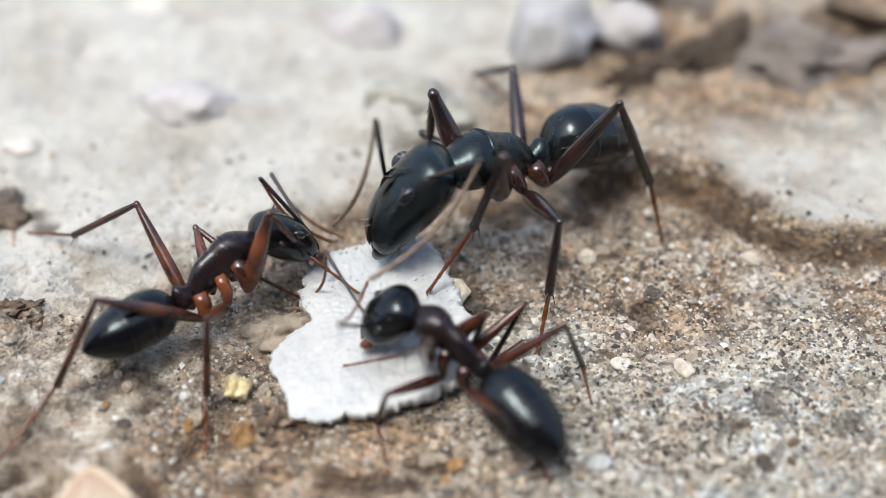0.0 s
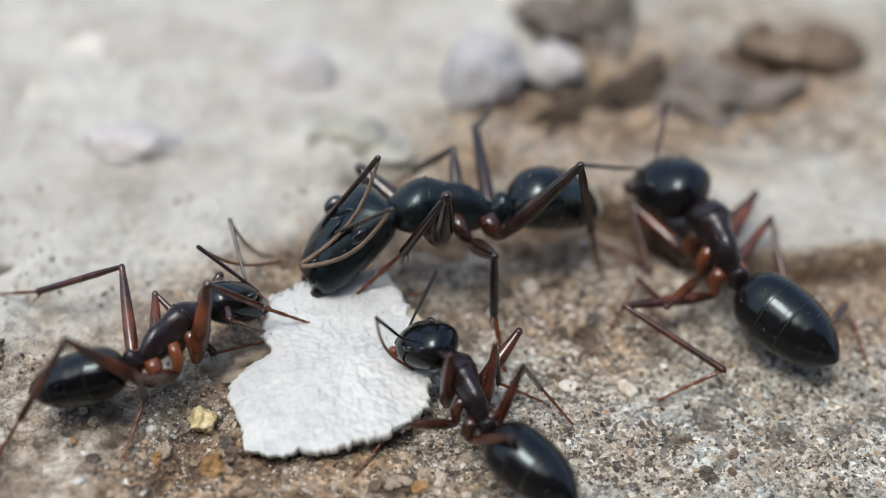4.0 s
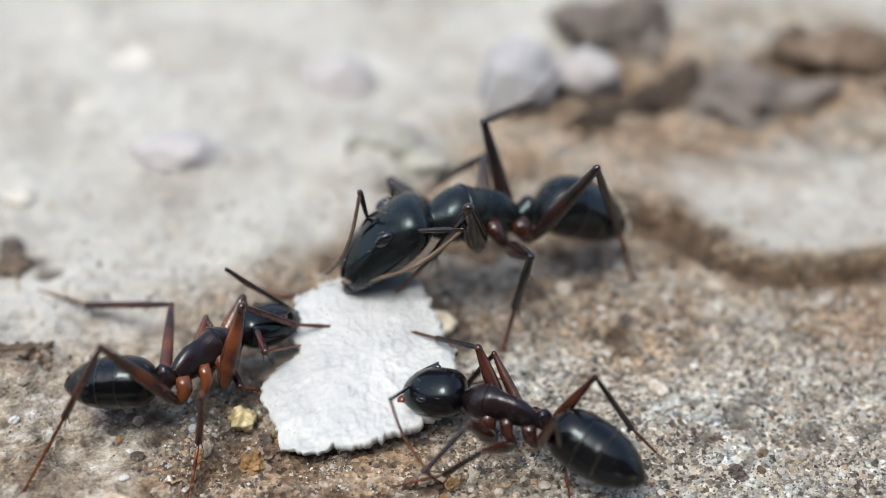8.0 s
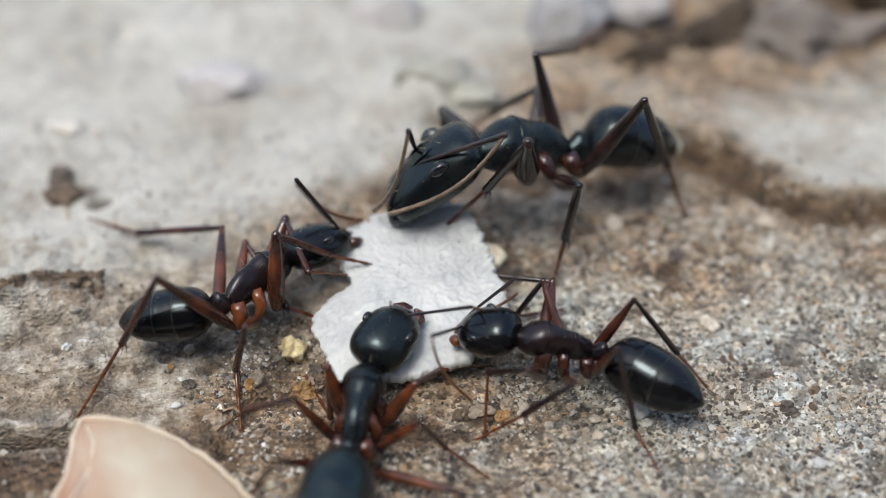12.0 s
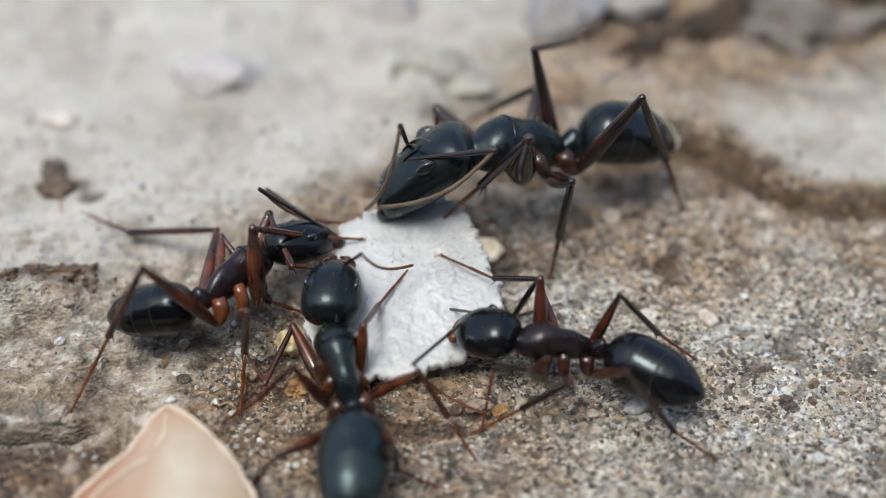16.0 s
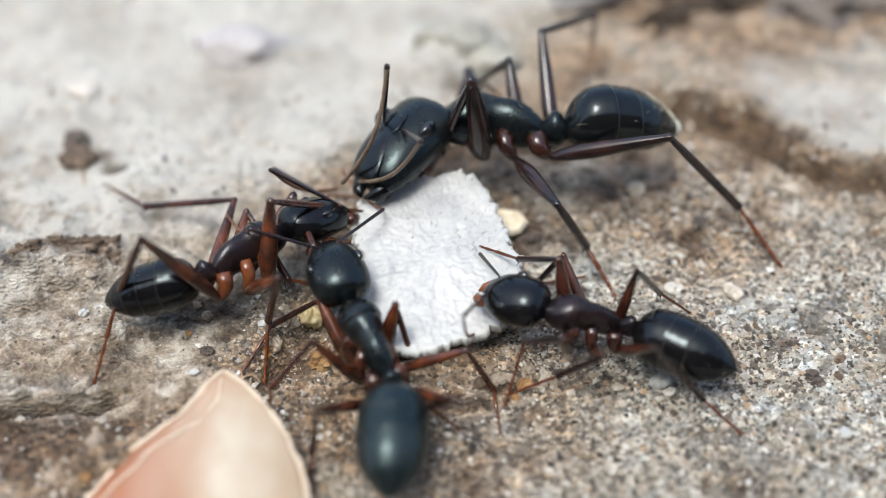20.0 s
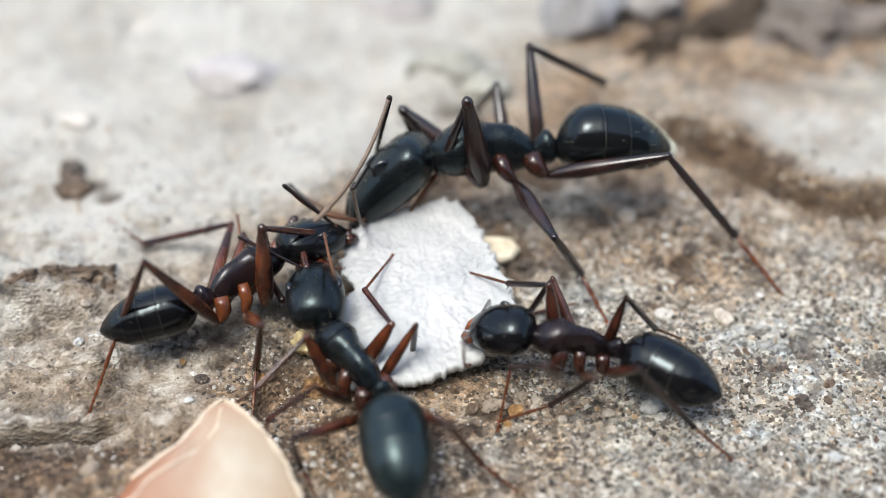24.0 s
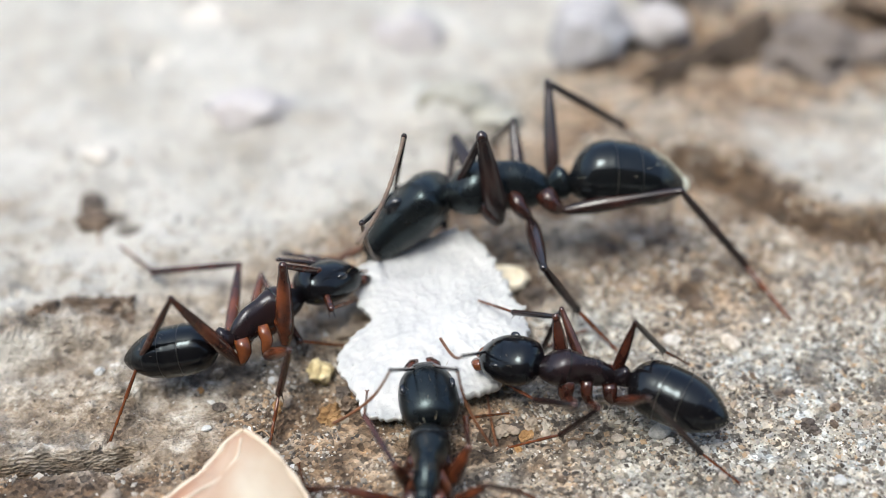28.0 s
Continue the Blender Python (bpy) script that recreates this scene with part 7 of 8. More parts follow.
            [(-3.63, -7.75, 2.92), (-3.64, -8.2, 0.48), (-4.7, -6.05, 0.05)], [(-0.54, -8.3, 2.69), (0.35, -6.54, 1.18), (2.21, -5.46, 0.05)], [(-4.85, -9.26, 3.12), (-6.64, -8.76, 1.61), (-7.71, -8.63, 0.02)],
            [(-0.24, -10.16, 2.95), (0.72, -9.83, 0.77), (2.06, -10.41, 0.04)], [(-5.16, -12.14, 3.54), (-6.01, -11.65, 1.05), (-6.62, -12.23, 0.05)], [(1.16, -12.06, 1.55), (-0.38, -14.17, 0.95), (0.85, -14.58, 0.05)]),
        stance(14.5, [(-2.87, -1.62, 2.39), (-3.03, -4.55, 2.56), (-2.58, -8.73, 1.85), (-2.75, -12.88, 2.17)], [(-5.49, -1.54, 4.14), (-5.6, 1.2, 1.81), (-0.25, -1.84, 4.14), (0.16, 0.87, 1.81)],
            [(-4.26, -3.99, 1.53), (-5.59, -6, 0.95), (-6.28, -3.85, 0.05)], [(0.15, -5.53, 1.53), (-1.95, -4.35, 0.95), (-0.01, -3.18, 0.05)], [(-5.4, -9.4, 1.54), (-5.6, -7.06, 0.95), (-7.13, -7.75, 0.05)],
            [(-0.15, -5.02, 1.54), (0.07, -7.35, 0.95), (1.64, -6.8, 0.05)], [(-6.57, -9.83, 1.62), (-5.16, -12.01, 0.95), (-6.62, -12.23, 0.05)], [(-0.58, -11.59, 1.62), (1.59, -10.17, 0.95), (1.74, -11.68, 0.05)]),
        stance(15, [(-2.67, -2.17, 2.86), (-3.42, -5.04, 2.36), (-2.97, -9.25, 1.76), (-2.96, -13.39, 2.18)], [(-4.44, -5.27, 4.49), (-6.6, -4.31, 1.78), (-2.23, -4.66, 5.58), (-0.73, -2.31, 3.31)],
            [(-2.99, -6.54, 2.91), (-2.2, -6.06, 0.54), (-1.87, -3.58, 0.18)], [(-1.89, -7.74, 2.64), (-1.61, -4.97, 2.62), (-0.62, -2.24, 1.82)], [(-4.57, -8.19, 3.44), (-6.07, -8.22, 1.49), (-7.37, -8.46, 0.15)],
            [(-0.52, -8.14, 2.89), (0.37, -8.29, 0.7), (1.72, -9.98, 0.08)], [(-5.63, -11.34, 2.71), (-6.37, -10.28, 0.37), (-6.62, -12.23, 0.05)], [(-1, -12.15, 1.52), (1.17, -10.69, 0.95), (1.74, -11.68, 0.05)]),
        stance(16, [(-3.38, -2.35, 2.73), (-3.64, -5.31, 2.43), (-2.5, -9.39, 1.83), (-2.49, -13.55, 2.09)], [(-5.2, -1.57, 1.99), (-8.13, -0.35, 0.3), (-2.34, -4.9, 5.34), (-0.6, -3.11, 2.75)],
            [(-4.94, -5.01, 1.45), (-5.97, -7.21, 0.95), (-6.95, -5.18, 0.05)], [(-2.29, -6.37, 3.08), (-1.78, -4.18, 1.86), (-0.62, -2.24, 1.82)], [(-4.31, -8.41, 3.48), (-5.81, -8.22, 1.49), (-7.37, -8.46, 0.15)],
            [(-0.37, -8.16, 2.99), (0.59, -8.38, 0.81), (1.72, -9.98, 0.08)], [(-5.14, -11.69, 2.73), (-6.17, -11.35, 0.28), (-5.84, -12.88, 0.04)], [(-1.08, -11.46, 3.28), (-1.11, -10.71, 0.71), (0.3, -10.95, 0.05)]),
        stance(17, [(-3.19, -3.73, 2.03), (-3.37, -6.59, 2.59), (-2.84, -10.74, 1.9), (-2.76, -14.87, 2.29)], [(-3.93, -2.87, 0.9), (-5.75, -5.61, 2.35), (-0.58, -3.68, 3.81), (-0.15, -1.35, 1.1)],
            [(-4.68, -7.22, 2.93), (-4.07, -8.03, 0.67), (-5.89, -6.54, 0.05)], [(-1.58, -7.89, 3.17), (-1.84, -7.8, 0.71), (-0.72, -5.74, 0.05)], [(-5.33, -9.86, 3.23), (-7.07, -9.24, 1.67), (-7.56, -10.12, 0.06)],
            [(0.17, -9.56, 2.34), (0.92, -8.79, 0.19), (1.72, -9.98, 0.08)], [(-6.81, -11.9, 1.67), (-5.36, -14.03, 0.95), (-6.61, -14.4, 0.05)], [(-0.8, -13.57, 1.67), (1.32, -12.1, 0.95), (1.72, -13.33, 0.05)]),
        stance(18, [(-0.6, -4.56, 2.83), (-1.93, -7.25, 2.65), (-2.78, -11.4, 1.64), (-2.87, -15.49, 2.26)], [(-2.46, -3.34, 2.11), (-5.15, -1.89, 0.24), (1.61, -6.05, 4.53), (3.16, -3.47, 2.55)],
            [(-3.24, -9.93, 2.97), (-3.23, -9.25, 0.58), (-4.18, -7.08, 0.05)], [(-0.81, -9.34, 3.12), (0.34, -7.39, 2.11), (1.52, -6.8, 0.06)], [(-4.82, -9.59, 3.08), (-6.54, -9.15, 1.44), (-7.78, -8.78, 0.05)],
            [(-0.68, -10.65, 3.35), (0.94, -10.64, 1.62), (1.72, -9.98, 0.08)], [(-4.83, -14.09, 1.45), (-6.92, -12.49, 0.95), (-7.52, -13.64, 0.05)], [(1.18, -12.62, 1.45), (-0.43, -14.7, 0.95), (0.71, -15.32, 0.05)]),
        stance(19, [(-1.82, -3.16, 2.35), (-2.24, -6.03, 2.81), (-2.32, -10.22, 1.8), (-2.26, -14.37, 2.14)], [(-4.37, -2.65, 4.12), (-4.3, -0.19, 1.49), (-1.41, -5.23, 5.49), (-1.18, -1.94, 4.04)],
            [(-3.38, -9.04, 3.03), (-4.07, -6.77, 2.38), (-3.46, -4.64, 1.45)], [(-0.57, -6.13, 2.37), (-0.04, -4.97, 0.23), (0.85, -6.71, 1.59)], [(-4.43, -9.32, 3.3), (-6.31, -8.7, 1.92), (-6.68, -8.66, 0.06)],
            [(0.65, -9.14, 2.61), (1.16, -8.74, 0.25), (1.72, -9.98, 0.08)], [(-4.33, -13.07, 1.61), (-6.68, -11.99, 0.95), (-6.59, -13.29, 0.05)], [(-1.25, -12.4, 3.41), (-1.15, -11.65, 0.84), (0.02, -12.36, 0.05)]),
        stance(20, [(-4.97, -2.82, 2.49), (-3.84, -5.55, 2.42), (-1.96, -9.34, 1.93), (-2.04, -13.5, 2.07)], [(-7.32, -4.04, 4.21), (-8.66, -1.44, 2.12), (-2.59, -1.61, 2.7), (-4.42, 1.36, 1.81)],
            [(-5, -5.4, 2.51), (-6.65, -5.64, 0.65), (-7.71, -7.8, 0.05)], [(-1.99, -6.71, 3.23), (-1.54, -6.86, 0.8), (-1.5, -4.55, 0.05)], [(-4.66, -8.31, 3.35), (-6.28, -9.03, 1.7), (-6.45, -10.3, 0.06)],
            [(0.61, -8.01, 2.36), (1.46, -7.7, 0.18), (1.72, -9.98, 0.08)], [(-4.43, -11.36, 3.42), (-4.79, -11.43, 0.76), (-4.87, -12.72, 0.05)], [(0.04, -10.89, 3.46), (-0.78, -9.63, 1.24), (0.26, -9.8, 0.06)]),
        stance(23, [(-4.98, -2.43, 2.58), (-4.67, -5.38, 2.37), (-2.01, -8.68, 2.03), (-1.2, -12.79, 1.92)], [(-7.58, -3.04, 4.28), (-8.14, -0.06, 2.34), (-3.81, -5.47, 4.69), (-4.51, -2.15, 3.49)],
            [(-4.98, -6.94, 3.09), (-6.67, -8.4, 2.14), (-7.71, -7.8, 0.05)], [(-1.85, -6.63, 2.77), (-3.14, -4.21, 2.44), (-1.98, -1.84, 1.93)], [(-4.47, -9.19, 3.32), (-6.17, -9.42, 1.61), (-6.45, -10.3, 0.06)],
            [(-0.99, -6.44, 3.34), (-1.15, -5.9, 0.99), (0.21, -4.96, 0.05)], [(-5.12, -10.94, 2.85), (-5.01, -10.4, 0.24), (-4.29, -11.8, 0.04)], [(0.12, -10.45, 3.01), (1.27, -10.41, 0.6), (2.57, -11.19, 0.05)]),
        stance(24.03, [(-4.98, -2.43, 2.58), (-4.67, -5.38, 2.37), (-2.01, -8.68, 2.03), (-1.2, -12.79, 1.92)], [(-7.58, -3.04, 4.28), (-8.14, -0.06, 2.34), (-3.81, -5.47, 4.69), (-4.51, -2.15, 3.49)],
            [(-4.98, -6.94, 3.09), (-6.67, -8.4, 2.14), (-7.71, -7.8, 0.05)], [(-1.85, -6.63, 2.77), (-3.14, -4.21, 2.44), (-1.98, -1.84, 1.93)], [(-4.47, -9.19, 3.32), (-6.17, -9.42, 1.61), (-6.45, -10.3, 0.06)],
            [(-0.99, -6.44, 3.34), (-1.15, -5.9, 0.99), (0.21, -4.96, 0.05)], [(-5.12, -10.94, 2.85), (-5.01, -10.4, 0.24), (-4.29, -11.8, 0.04)], [(0.12, -10.45, 3.01), (1.27, -10.41, 0.6), (2.57, -11.19, 0.05)]),
        stance(24.45, [(-1.02, -4.96, 2.06), (-1.42, -7.85, 2.21), (-1.34, -12.03, 1.93), (-1.46, -16.11, 2.49)], [(-3.74, -4.46, 2.55), (-1.59, -2.81, 0.21), (0.32, -7.9, 4.17), (1.38, -5.19, 2.05)],
            [(-3.03, -9.14, 2.82), (-3.23, -6.89, 1.68), (-3.21, -4.39, 1.6)], [(-0.07, -9.45, 3.06), (0.13, -7.44, 1.61), (1.99, -6.83, 0.06)], [(-3.7, -11.44, 2.81), (-5.05, -9.77, 1.42), (-6.54, -8.85, 0.33)],
            [(0.43, -11.63, 3.31), (1.41, -11.63, 1.17), (2.77, -11.53, -0.05)], [(-5.28, -13.18, 1.66), (-4.21, -15.53, 0.95), (-5.48, -15.2, 0.05)], [(0.66, -15.06, 1.66), (2.91, -13.8, 0.95), (2.92, -15.26, 0.05)]),
        stance(25, [(-1.02, -4.96, 2.06), (-1.42, -7.85, 2.21), (-1.34, -12.03, 1.93), (-1.46, -16.11, 2.49)], [(-3.74, -4.46, 2.55), (-1.59, -2.81, 0.21), (0.32, -7.9, 4.17), (1.38, -5.19, 2.05)],
            [(-3.03, -9.14, 2.82), (-3.23, -6.89, 1.68), (-3.21, -4.39, 1.6)], [(-0.07, -9.45, 3.06), (0.13, -7.44, 1.61), (1.99, -6.83, 0.06)], [(-3.7, -11.44, 2.81), (-5.05, -9.77, 1.42), (-6.54, -8.85, 0.33)],
            [(0.43, -11.63, 3.31), (1.41, -11.63, 1.17), (2.77, -11.53, -0.05)], [(-5.28, -13.18, 1.66), (-4.21, -15.53, 0.95), (-5.48, -15.2, 0.05)], [(0.66, -15.06, 1.66), (2.91, -13.8, 0.95), (2.92, -15.26, 0.05)]),
        stance(28, [(-1.31, -5.28, 1.67), (-0.85, -8.14, 1.5), (-1.09, -12.18, 2.17), (-1.09, -16.19, 2.92)], [(-2.28, -7.88, 4.23), (-4.47, -8.12, 1.39), (0.1, -7.82, 4.13), (1.29, -8.8, 0.88)],
            [(-2.15, -10.77, 2.84), (-3.21, -8.66, 2.59), (-3.31, -6.65, 1.35)], [(0.47, -10.08, 2.77), (0.48, -7.97, 1.46), (1.99, -6.83, 0.06)], [(-3.97, -11.61, 2.51), (-5.37, -10.6, 0.82), (-5.82, -8.92, 0.05)],
            [(1.02, -11.95, 3.16), (2.23, -10.99, 1.3), (3.66, -10.96, 0.05)], [(-3.25, -15.37, 1.85), (-5.22, -13.8, 0.95), (-5.48, -15.2, 0.05)], [(2.84, -13.62, 1.85), (1.65, -15.85, 0.95), (2.92, -15.26, 0.05)]),
    ], 0.0)
    move_ant(passing_ant, [
        stance(0, [(10.95, -24.06, 2.14), (11.85, -27.22, 2.88), (12.91, -31.6, 2.62), (14.01, -36.16, 2.26)], [(7.98, -24.58, 4.16), (6.96, -22.16, 0.96), (13.74, -22.94, 4.16), (13.34, -20.34, 0.96)],
            [(9.65, -26.62, 1.94), (9.89, -29.31, 0.95), (8.31, -26.94, 0.05)], [(15.38, -26.66, 1.94), (12.75, -27.26, 0.95), (14.86, -25.34, 0.05)], [(9.66, -32.47, 2.06), (9.8, -29.56, 0.95), (7.95, -31.19, 0.05)],
            [(15.38, -27.77, 2.06), (15.38, -30.69, 0.95), (17.13, -28.96, 0.05)], [(8.2, -32.36, 2.27), (11.65, -34.89, 0.95), (9.34, -35.94, 0.05)], [(15.1, -34.9, 2.27), (17.48, -31.35, 0.95), (18.07, -33.81, 0.05)]),
        stance(1.2, [(9.76, -15.09, 2.12), (10.62, -18.22, 2.95), (11.71, -22.6, 2.62), (12.82, -27.16, 2.23)], [(6.78, -15.52, 4.13), (5.79, -13.18, 0.86), (12.53, -13.93, 4.13), (12.19, -11.42, 0.86)],
            [(8.39, -17.64, 1.98), (8.7, -20.31, 0.95), (7.08, -17.96, 0.05)], [(14.13, -17.6, 1.98), (11.53, -18.27, 0.95), (13.63, -16.33, 0.05)], [(8.46, -23.47, 2.09), (8.58, -20.57, 0.95), (6.75, -22.21, 0.05)],
            [(14.17, -18.75, 2.09), (14.16, -21.66, 0.95), (15.91, -19.93, 0.05)], [(7, -23.38, 2.28), (10.46, -25.88, 0.95), (8.16, -26.95, 0.05)], [(13.91, -25.87, 2.28), (16.29, -22.32, 0.95), (16.89, -24.78, 0.05)]),
        stance(2, [(9.86, -7.52, 2.1), (10.71, -10.63, 2.97), (11.81, -15, 2.62), (12.94, -19.55, 2.18)], [(6.87, -7.9, 4.11), (5.9, -5.61, 0.81), (12.63, -6.33, 4.11), (12.3, -3.86, 0.81)],
            [(8.46, -10.05, 2), (8.8, -12.71, 0.95), (7.17, -10.36, 0.05)], [(14.21, -9.99, 2), (11.62, -10.67, 0.95), (13.71, -8.73, 0.05)], [(8.56, -15.87, 2.1), (8.67, -12.97, 0.95), (6.85, -14.62, 0.05)],
            [(14.26, -11.14, 2.1), (14.25, -14.05, 0.95), (16, -12.32, 0.05)], [(7.1, -15.77, 2.28), (10.56, -18.27, 0.95), (8.27, -19.36, 0.05)], [(14.02, -18.26, 2.28), (16.39, -14.71, 0.95), (16.99, -17.17, 0.05)]),
        stance(2.5, [(8.31, -1.04, 2.08), (11.18, -2.04, 3.49), (14.23, -5.43, 2.51), (18.61, -7, 2.15)], [(6.09, -2.72, 2.52), (2.2, -3.86, 1.61), (11.98, -0.52, 4.28), (11.74, 2.86, 1.9)],
            [(10.09, -4.58, 4.47), (9.01, -4.97, 2.12), (9.3, -3.48, -0.28)], [(13.17, -2.45, 4.8), (12.41, -0.46, 2.86), (12.8, 0.54, 0.07)], [(11.51, -5.89, 4.12), (11.17, -5.46, 1.04), (9.48, -7.18, 0.06)],
            [(15.09, -1.83, 3.67), (15.04, -2.09, 0.56), (17.43, -0.45, 0.05)], [(14.03, -7.21, 5.22), (15.57, -6.72, 1.03), (15.95, -9.14, 0.07)], [(16.32, -4.23, 5.13), (18.83, -3.13, 1.59), (20.01, -4.74, 0.05)]),
        stance(2.9, [(9.35, 1.14, 1.98), (12.09, -0.25, 3.31), (14.52, -4.02, 2.52), (18.65, -6.11, 2.11)], [(7.36, -1.16, 3.95), (5.48, -0.61, 0.3), (10.04, 4.11, 3.95), (8.48, 5.3, 0.3)],
            [(10.04, 0.14, 2.14), (11.3, -2.15, 0.95), (8.64, -1.13, 0.05)], [(15.45, 1.42, 2.14), (13.37, -0.16, 0.95), (14.31, 2.53, 0.05)], [(11.68, -5.8, 2.14), (10.8, -3.06, 0.95), (9.7, -5.26, 0.05)],
            [(15.67, 0.46, 2.14), (16.49, -2.31, 0.95), (17.43, -0.45, 0.05)], [(10.11, -5.95, 2.22), (14.17, -7.32, 0.95), (12.57, -9.29, 0.05)], [(17.6, -6.3, 2.22), (18.87, -2.21, 0.95), (20.01, -4.74, 0.05)]),
        stance(3.3, [(10.37, 3.2, 2.01), (12.94, 1.47, 3.24), (14.87, -2.57, 2.47), (18.59, -5.34, 2.22)], [(8.16, 1.12, 3.99), (6.26, 1.98, 0.41), (11.48, 6.03, 3.99), (9.98, 7.47, 0.41)],
            [(10.45, 1.6, 2.09), (11.59, -0.79, 0.95), (9.41, 1.05, 0.05)], [(16.15, 2.94, 2.09), (13.88, 1.6, 0.95), (15.49, 3.95, 0.05)], [(11.85, -4, 2.09), (11.3, -1.14, 0.95), (9.93, -3.18, 0.05)],
            [(16.55, 1.73, 2.09), (17.04, -1.13, 0.95), (18.45, 0.88, 0.05)], [(10.34, -4.14, 2.17), (14.24, -5.96, 0.95), (12.26, -7.55, 0.05)], [(17.63, -5.24, 2.17), (19.43, -1.33, 0.95), (20.37, -3.68, 0.05)]),
        stance(3.7, [(11.35, 5.12, 2.18), (13.75, 3.05, 3.3), (15.24, -1.17, 2.43), (18.58, -4.45, 2.19)], [(8.98, 3.25, 4.18), (7.09, 4.41, 0.68), (12.86, 7.74, 4.18), (11.43, 9.43, 0.68)],
            [(11.25, 3.44, 2.11), (12.19, 0.98, 0.95), (10.18, 3.01, 0.05)], [(17.05, 4.24, 2.11), (14.67, 3.1, 0.95), (16.54, 5.26, 0.05)], [(12.09, -2.25, 2.09), (11.82, 0.64, 0.95), (10.26, -1.26, 0.05)],
            [(17.37, 2.96, 2.09), (17.53, 0.05, 0.95), (19.16, 1.89, 0.05)], [(10.57, -2.26, 2.14), (14.27, -4.49, 0.95), (12.12, -5.84, 0.05)], [(17.71, -4.08, 2.14), (19.94, -0.39, 0.95), (20.6, -2.85, 0.05)]),
        stance(4.1, [(12.31, 6.91, 2.46), (14.51, 4.55, 3.45), (15.63, 0.23, 2.38), (18.62, -3.43, 2.05)], [(9.82, 5.22, 4.47), (7.97, 6.7, 1.08), (14.17, 9.28, 4.47), (12.82, 11.23, 1.08)],
            [(12.06, 5.22, 2.17), (12.93, 2.76, 0.95), (10.96, 4.82, 0.05)], [(17.98, 5.41, 2.17), (15.58, 4.39, 0.95), (17.49, 6.51, 0.05)], [(12.42, -0.57, 2.11), (12.38, 2.33, 0.95), (10.96, 0.41, 0.09)],
            [(18.1, 4.19, 2.11), (17.97, 1.3, 0.95), (19.8, 2.93, 0.05)], [(10.88, -0.42, 2.12), (14.36, -2.97, 0.95), (12.12, -4.16, 0.05)], [(17.82, -2.85, 2.12), (20.42, 0.6, 0.95), (20.98, -1.68, 0.05)]),
        stance(4.5, [(13.14, 8.44, 3.03), (15.16, 5.87, 3.98), (16.03, 1.56, 2.22), (18.75, -2.36, 1.77)], [(10.42, 8.1, 4.12), (7.24, 10.56, 3.15), (15.62, 10.56, 3.68), (17.93, 14, 3.67)],
            [(13.13, 3.68, 4.57), (12.39, 5.48, 2.45), (11.23, 6.85, 0.06)], [(18.43, 6.93, 2.42), (16.37, 5.56, 0.95), (18.23, 7.73, 0.05)], [(12.81, 1.59, 3.11), (12.31, 2.59, 0.21), (10.96, 0.41, 0.09)],
            [(19.05, 3.53, 3.3), (21.34, 3.61, 1.2), (23.6, 4.14, 0.02)], [(14.72, -0.81, 4.4), (15.43, -0.96, 0.16), (14.48, -3.5, 0)], [(19.68, 0.06, 3.29), (22.66, 0.8, 0.17), (20.98, -1.68, 0.05)]),
        stance(5, [(23.24, 9.96, 2.06), (21.65, 7.04, 2.36), (19.29, 3.3, 2.98), (16.21, -0.16, 2.12)], [(20.6, 11.44, 4.07), (21.81, 14.26, 1.28), (25.91, 8.54, 4.07), (27.63, 11.08, 1.28)],
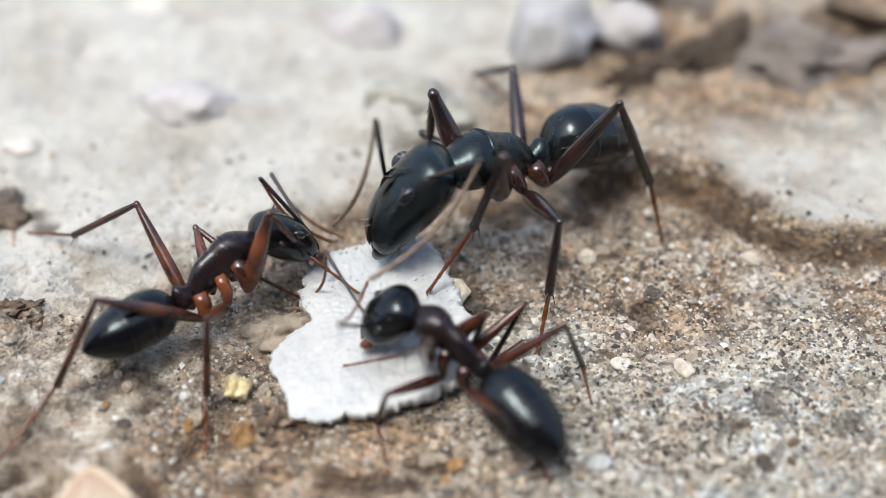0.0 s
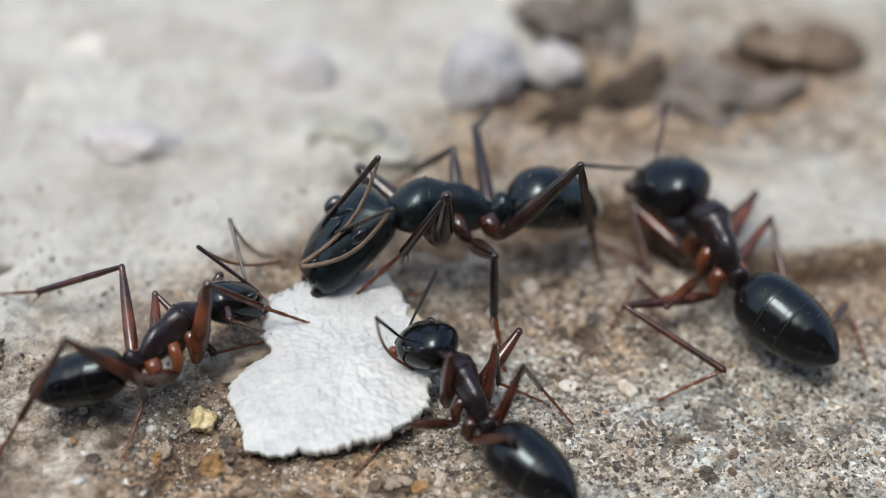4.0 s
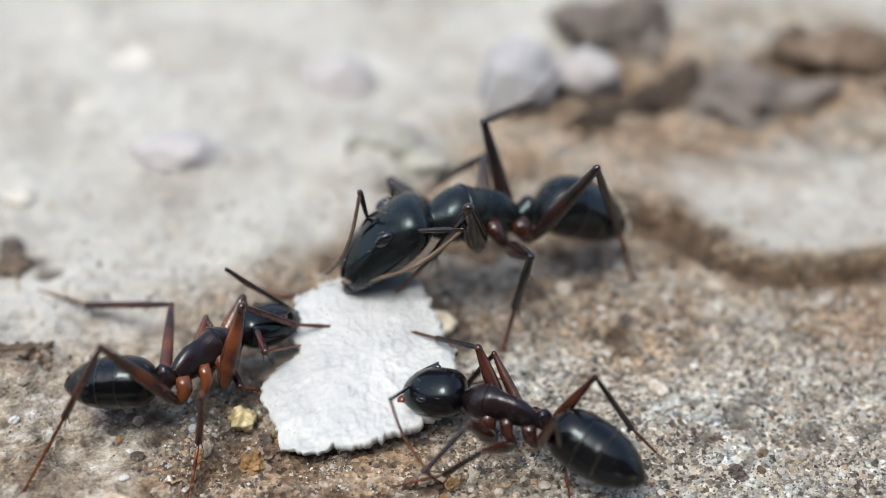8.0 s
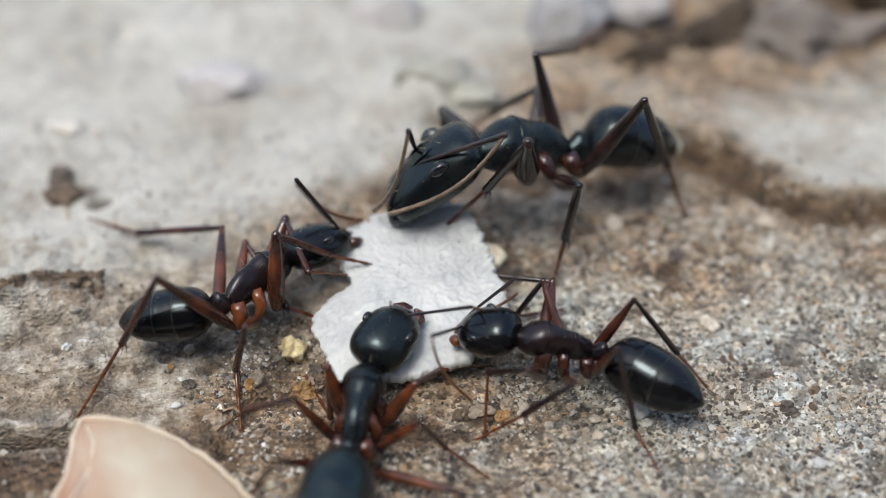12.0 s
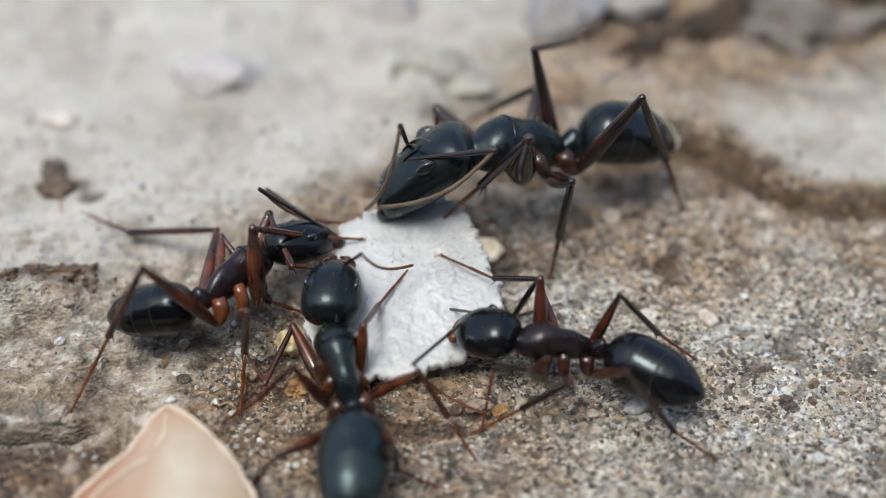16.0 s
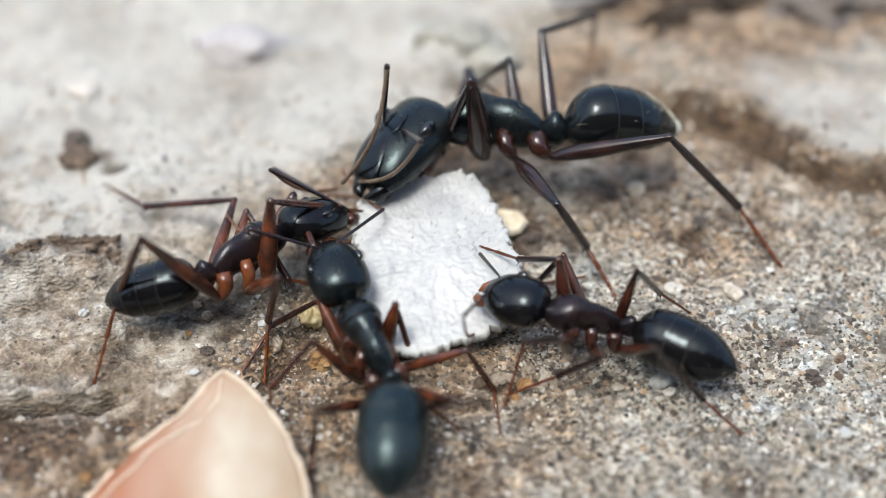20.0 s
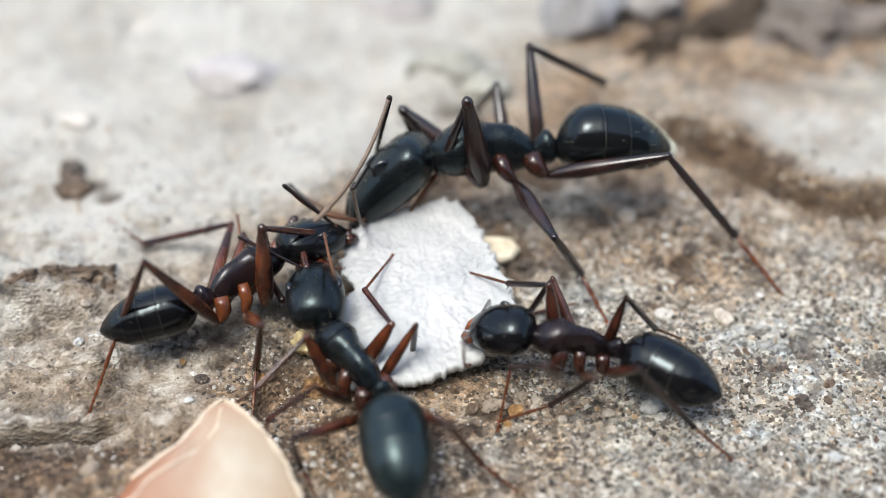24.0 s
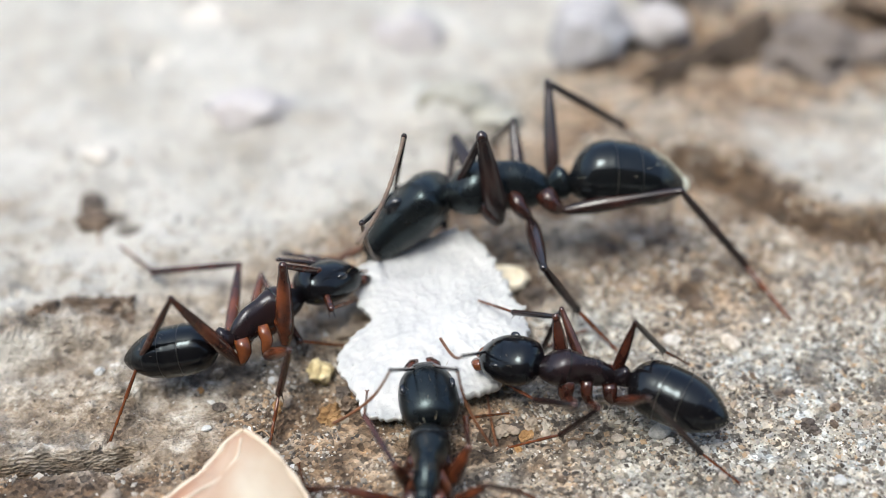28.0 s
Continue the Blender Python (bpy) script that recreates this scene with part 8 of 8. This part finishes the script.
            [(17.92, 8.22, 1.84), (20.45, 7.18, 0.95), (19.44, 9.85, 0.05)], [(23.31, 7.24, 1.84), (22.86, 4.54, 0.95), (25.14, 6.25, 0.05)], [(18.14, 7.25, 2.64), (17.88, 9.28, 0.31), (16.33, 7.16, 0)],
            [(22.21, 1.34, 2.16), (22.77, 4.17, 0.95), (24.12, 2.11, 0.05)], [(17.1, 2.6, 5.39), (16.28, 6.35, 2.97), (16.15, 6.59, 0.22)], [(23.48, 1.03, 2.58), (19.49, -0.16, 0.95), (20.98, -1.68, 0.05)]),
        stance(6, [(29.92, 17.85, 2.05), (28.49, 14.98, 3), (26.49, 10.97, 2.63), (24.4, 6.79, 2.15)], [(27.46, 19.6, 4.06), (28.22, 21.89, 0.69), (32.79, 16.95, 4.06), (34.16, 18.93, 0.69)],
            [(25.18, 16.36, 2.01), (27.55, 15.12, 0.95), (25.98, 17.5, 0.05)], [(30.8, 15.11, 2.01), (29.88, 12.6, 0.95), (32.01, 14.49, 0.05)], [(24.9, 15.25, 2.11), (24.29, 12.42, 0.95), (22.97, 14.49, 0.05)],
            [(29.51, 9.44, 2.11), (30.03, 12.3, 0.95), (31.41, 10.27, 0.05)], [(23.63, 8.27, 2.29), (22.07, 12.24, 0.95), (20.96, 9.96, 0.05)], [(30.92, 9.2, 2.29), (27, 7.51, 0.95), (29, 5.95, 0.05)]),
        stance(28, [(43.91, 33.85, 2.03), (42.49, 30.98, 2.99), (40.49, 26.97, 2.63), (38.4, 22.79, 2.16)], [(41.45, 35.61, 4.03), (42.19, 37.88, 0.65), (46.79, 32.97, 4.03), (48.14, 34.94, 0.65)],
            [(39.18, 32.36, 2.01), (41.55, 31.12, 0.95), (39.98, 33.51, 0.05)], [(44.8, 31.11, 2.01), (43.88, 28.61, 0.95), (46.02, 30.5, 0.05)], [(38.9, 31.25, 2.11), (38.29, 28.42, 0.95), (36.97, 30.49, 0.05)],
            [(43.52, 25.45, 2.11), (44.03, 28.3, 0.95), (45.42, 26.27, 0.05)], [(37.63, 24.27, 2.29), (36.08, 28.24, 0.95), (34.96, 25.96, 0.05)], [(44.93, 25.2, 2.29), (41.01, 23.51, 0.95), (43.01, 21.95, 0.05)]),
    ], 0.0)

motions()
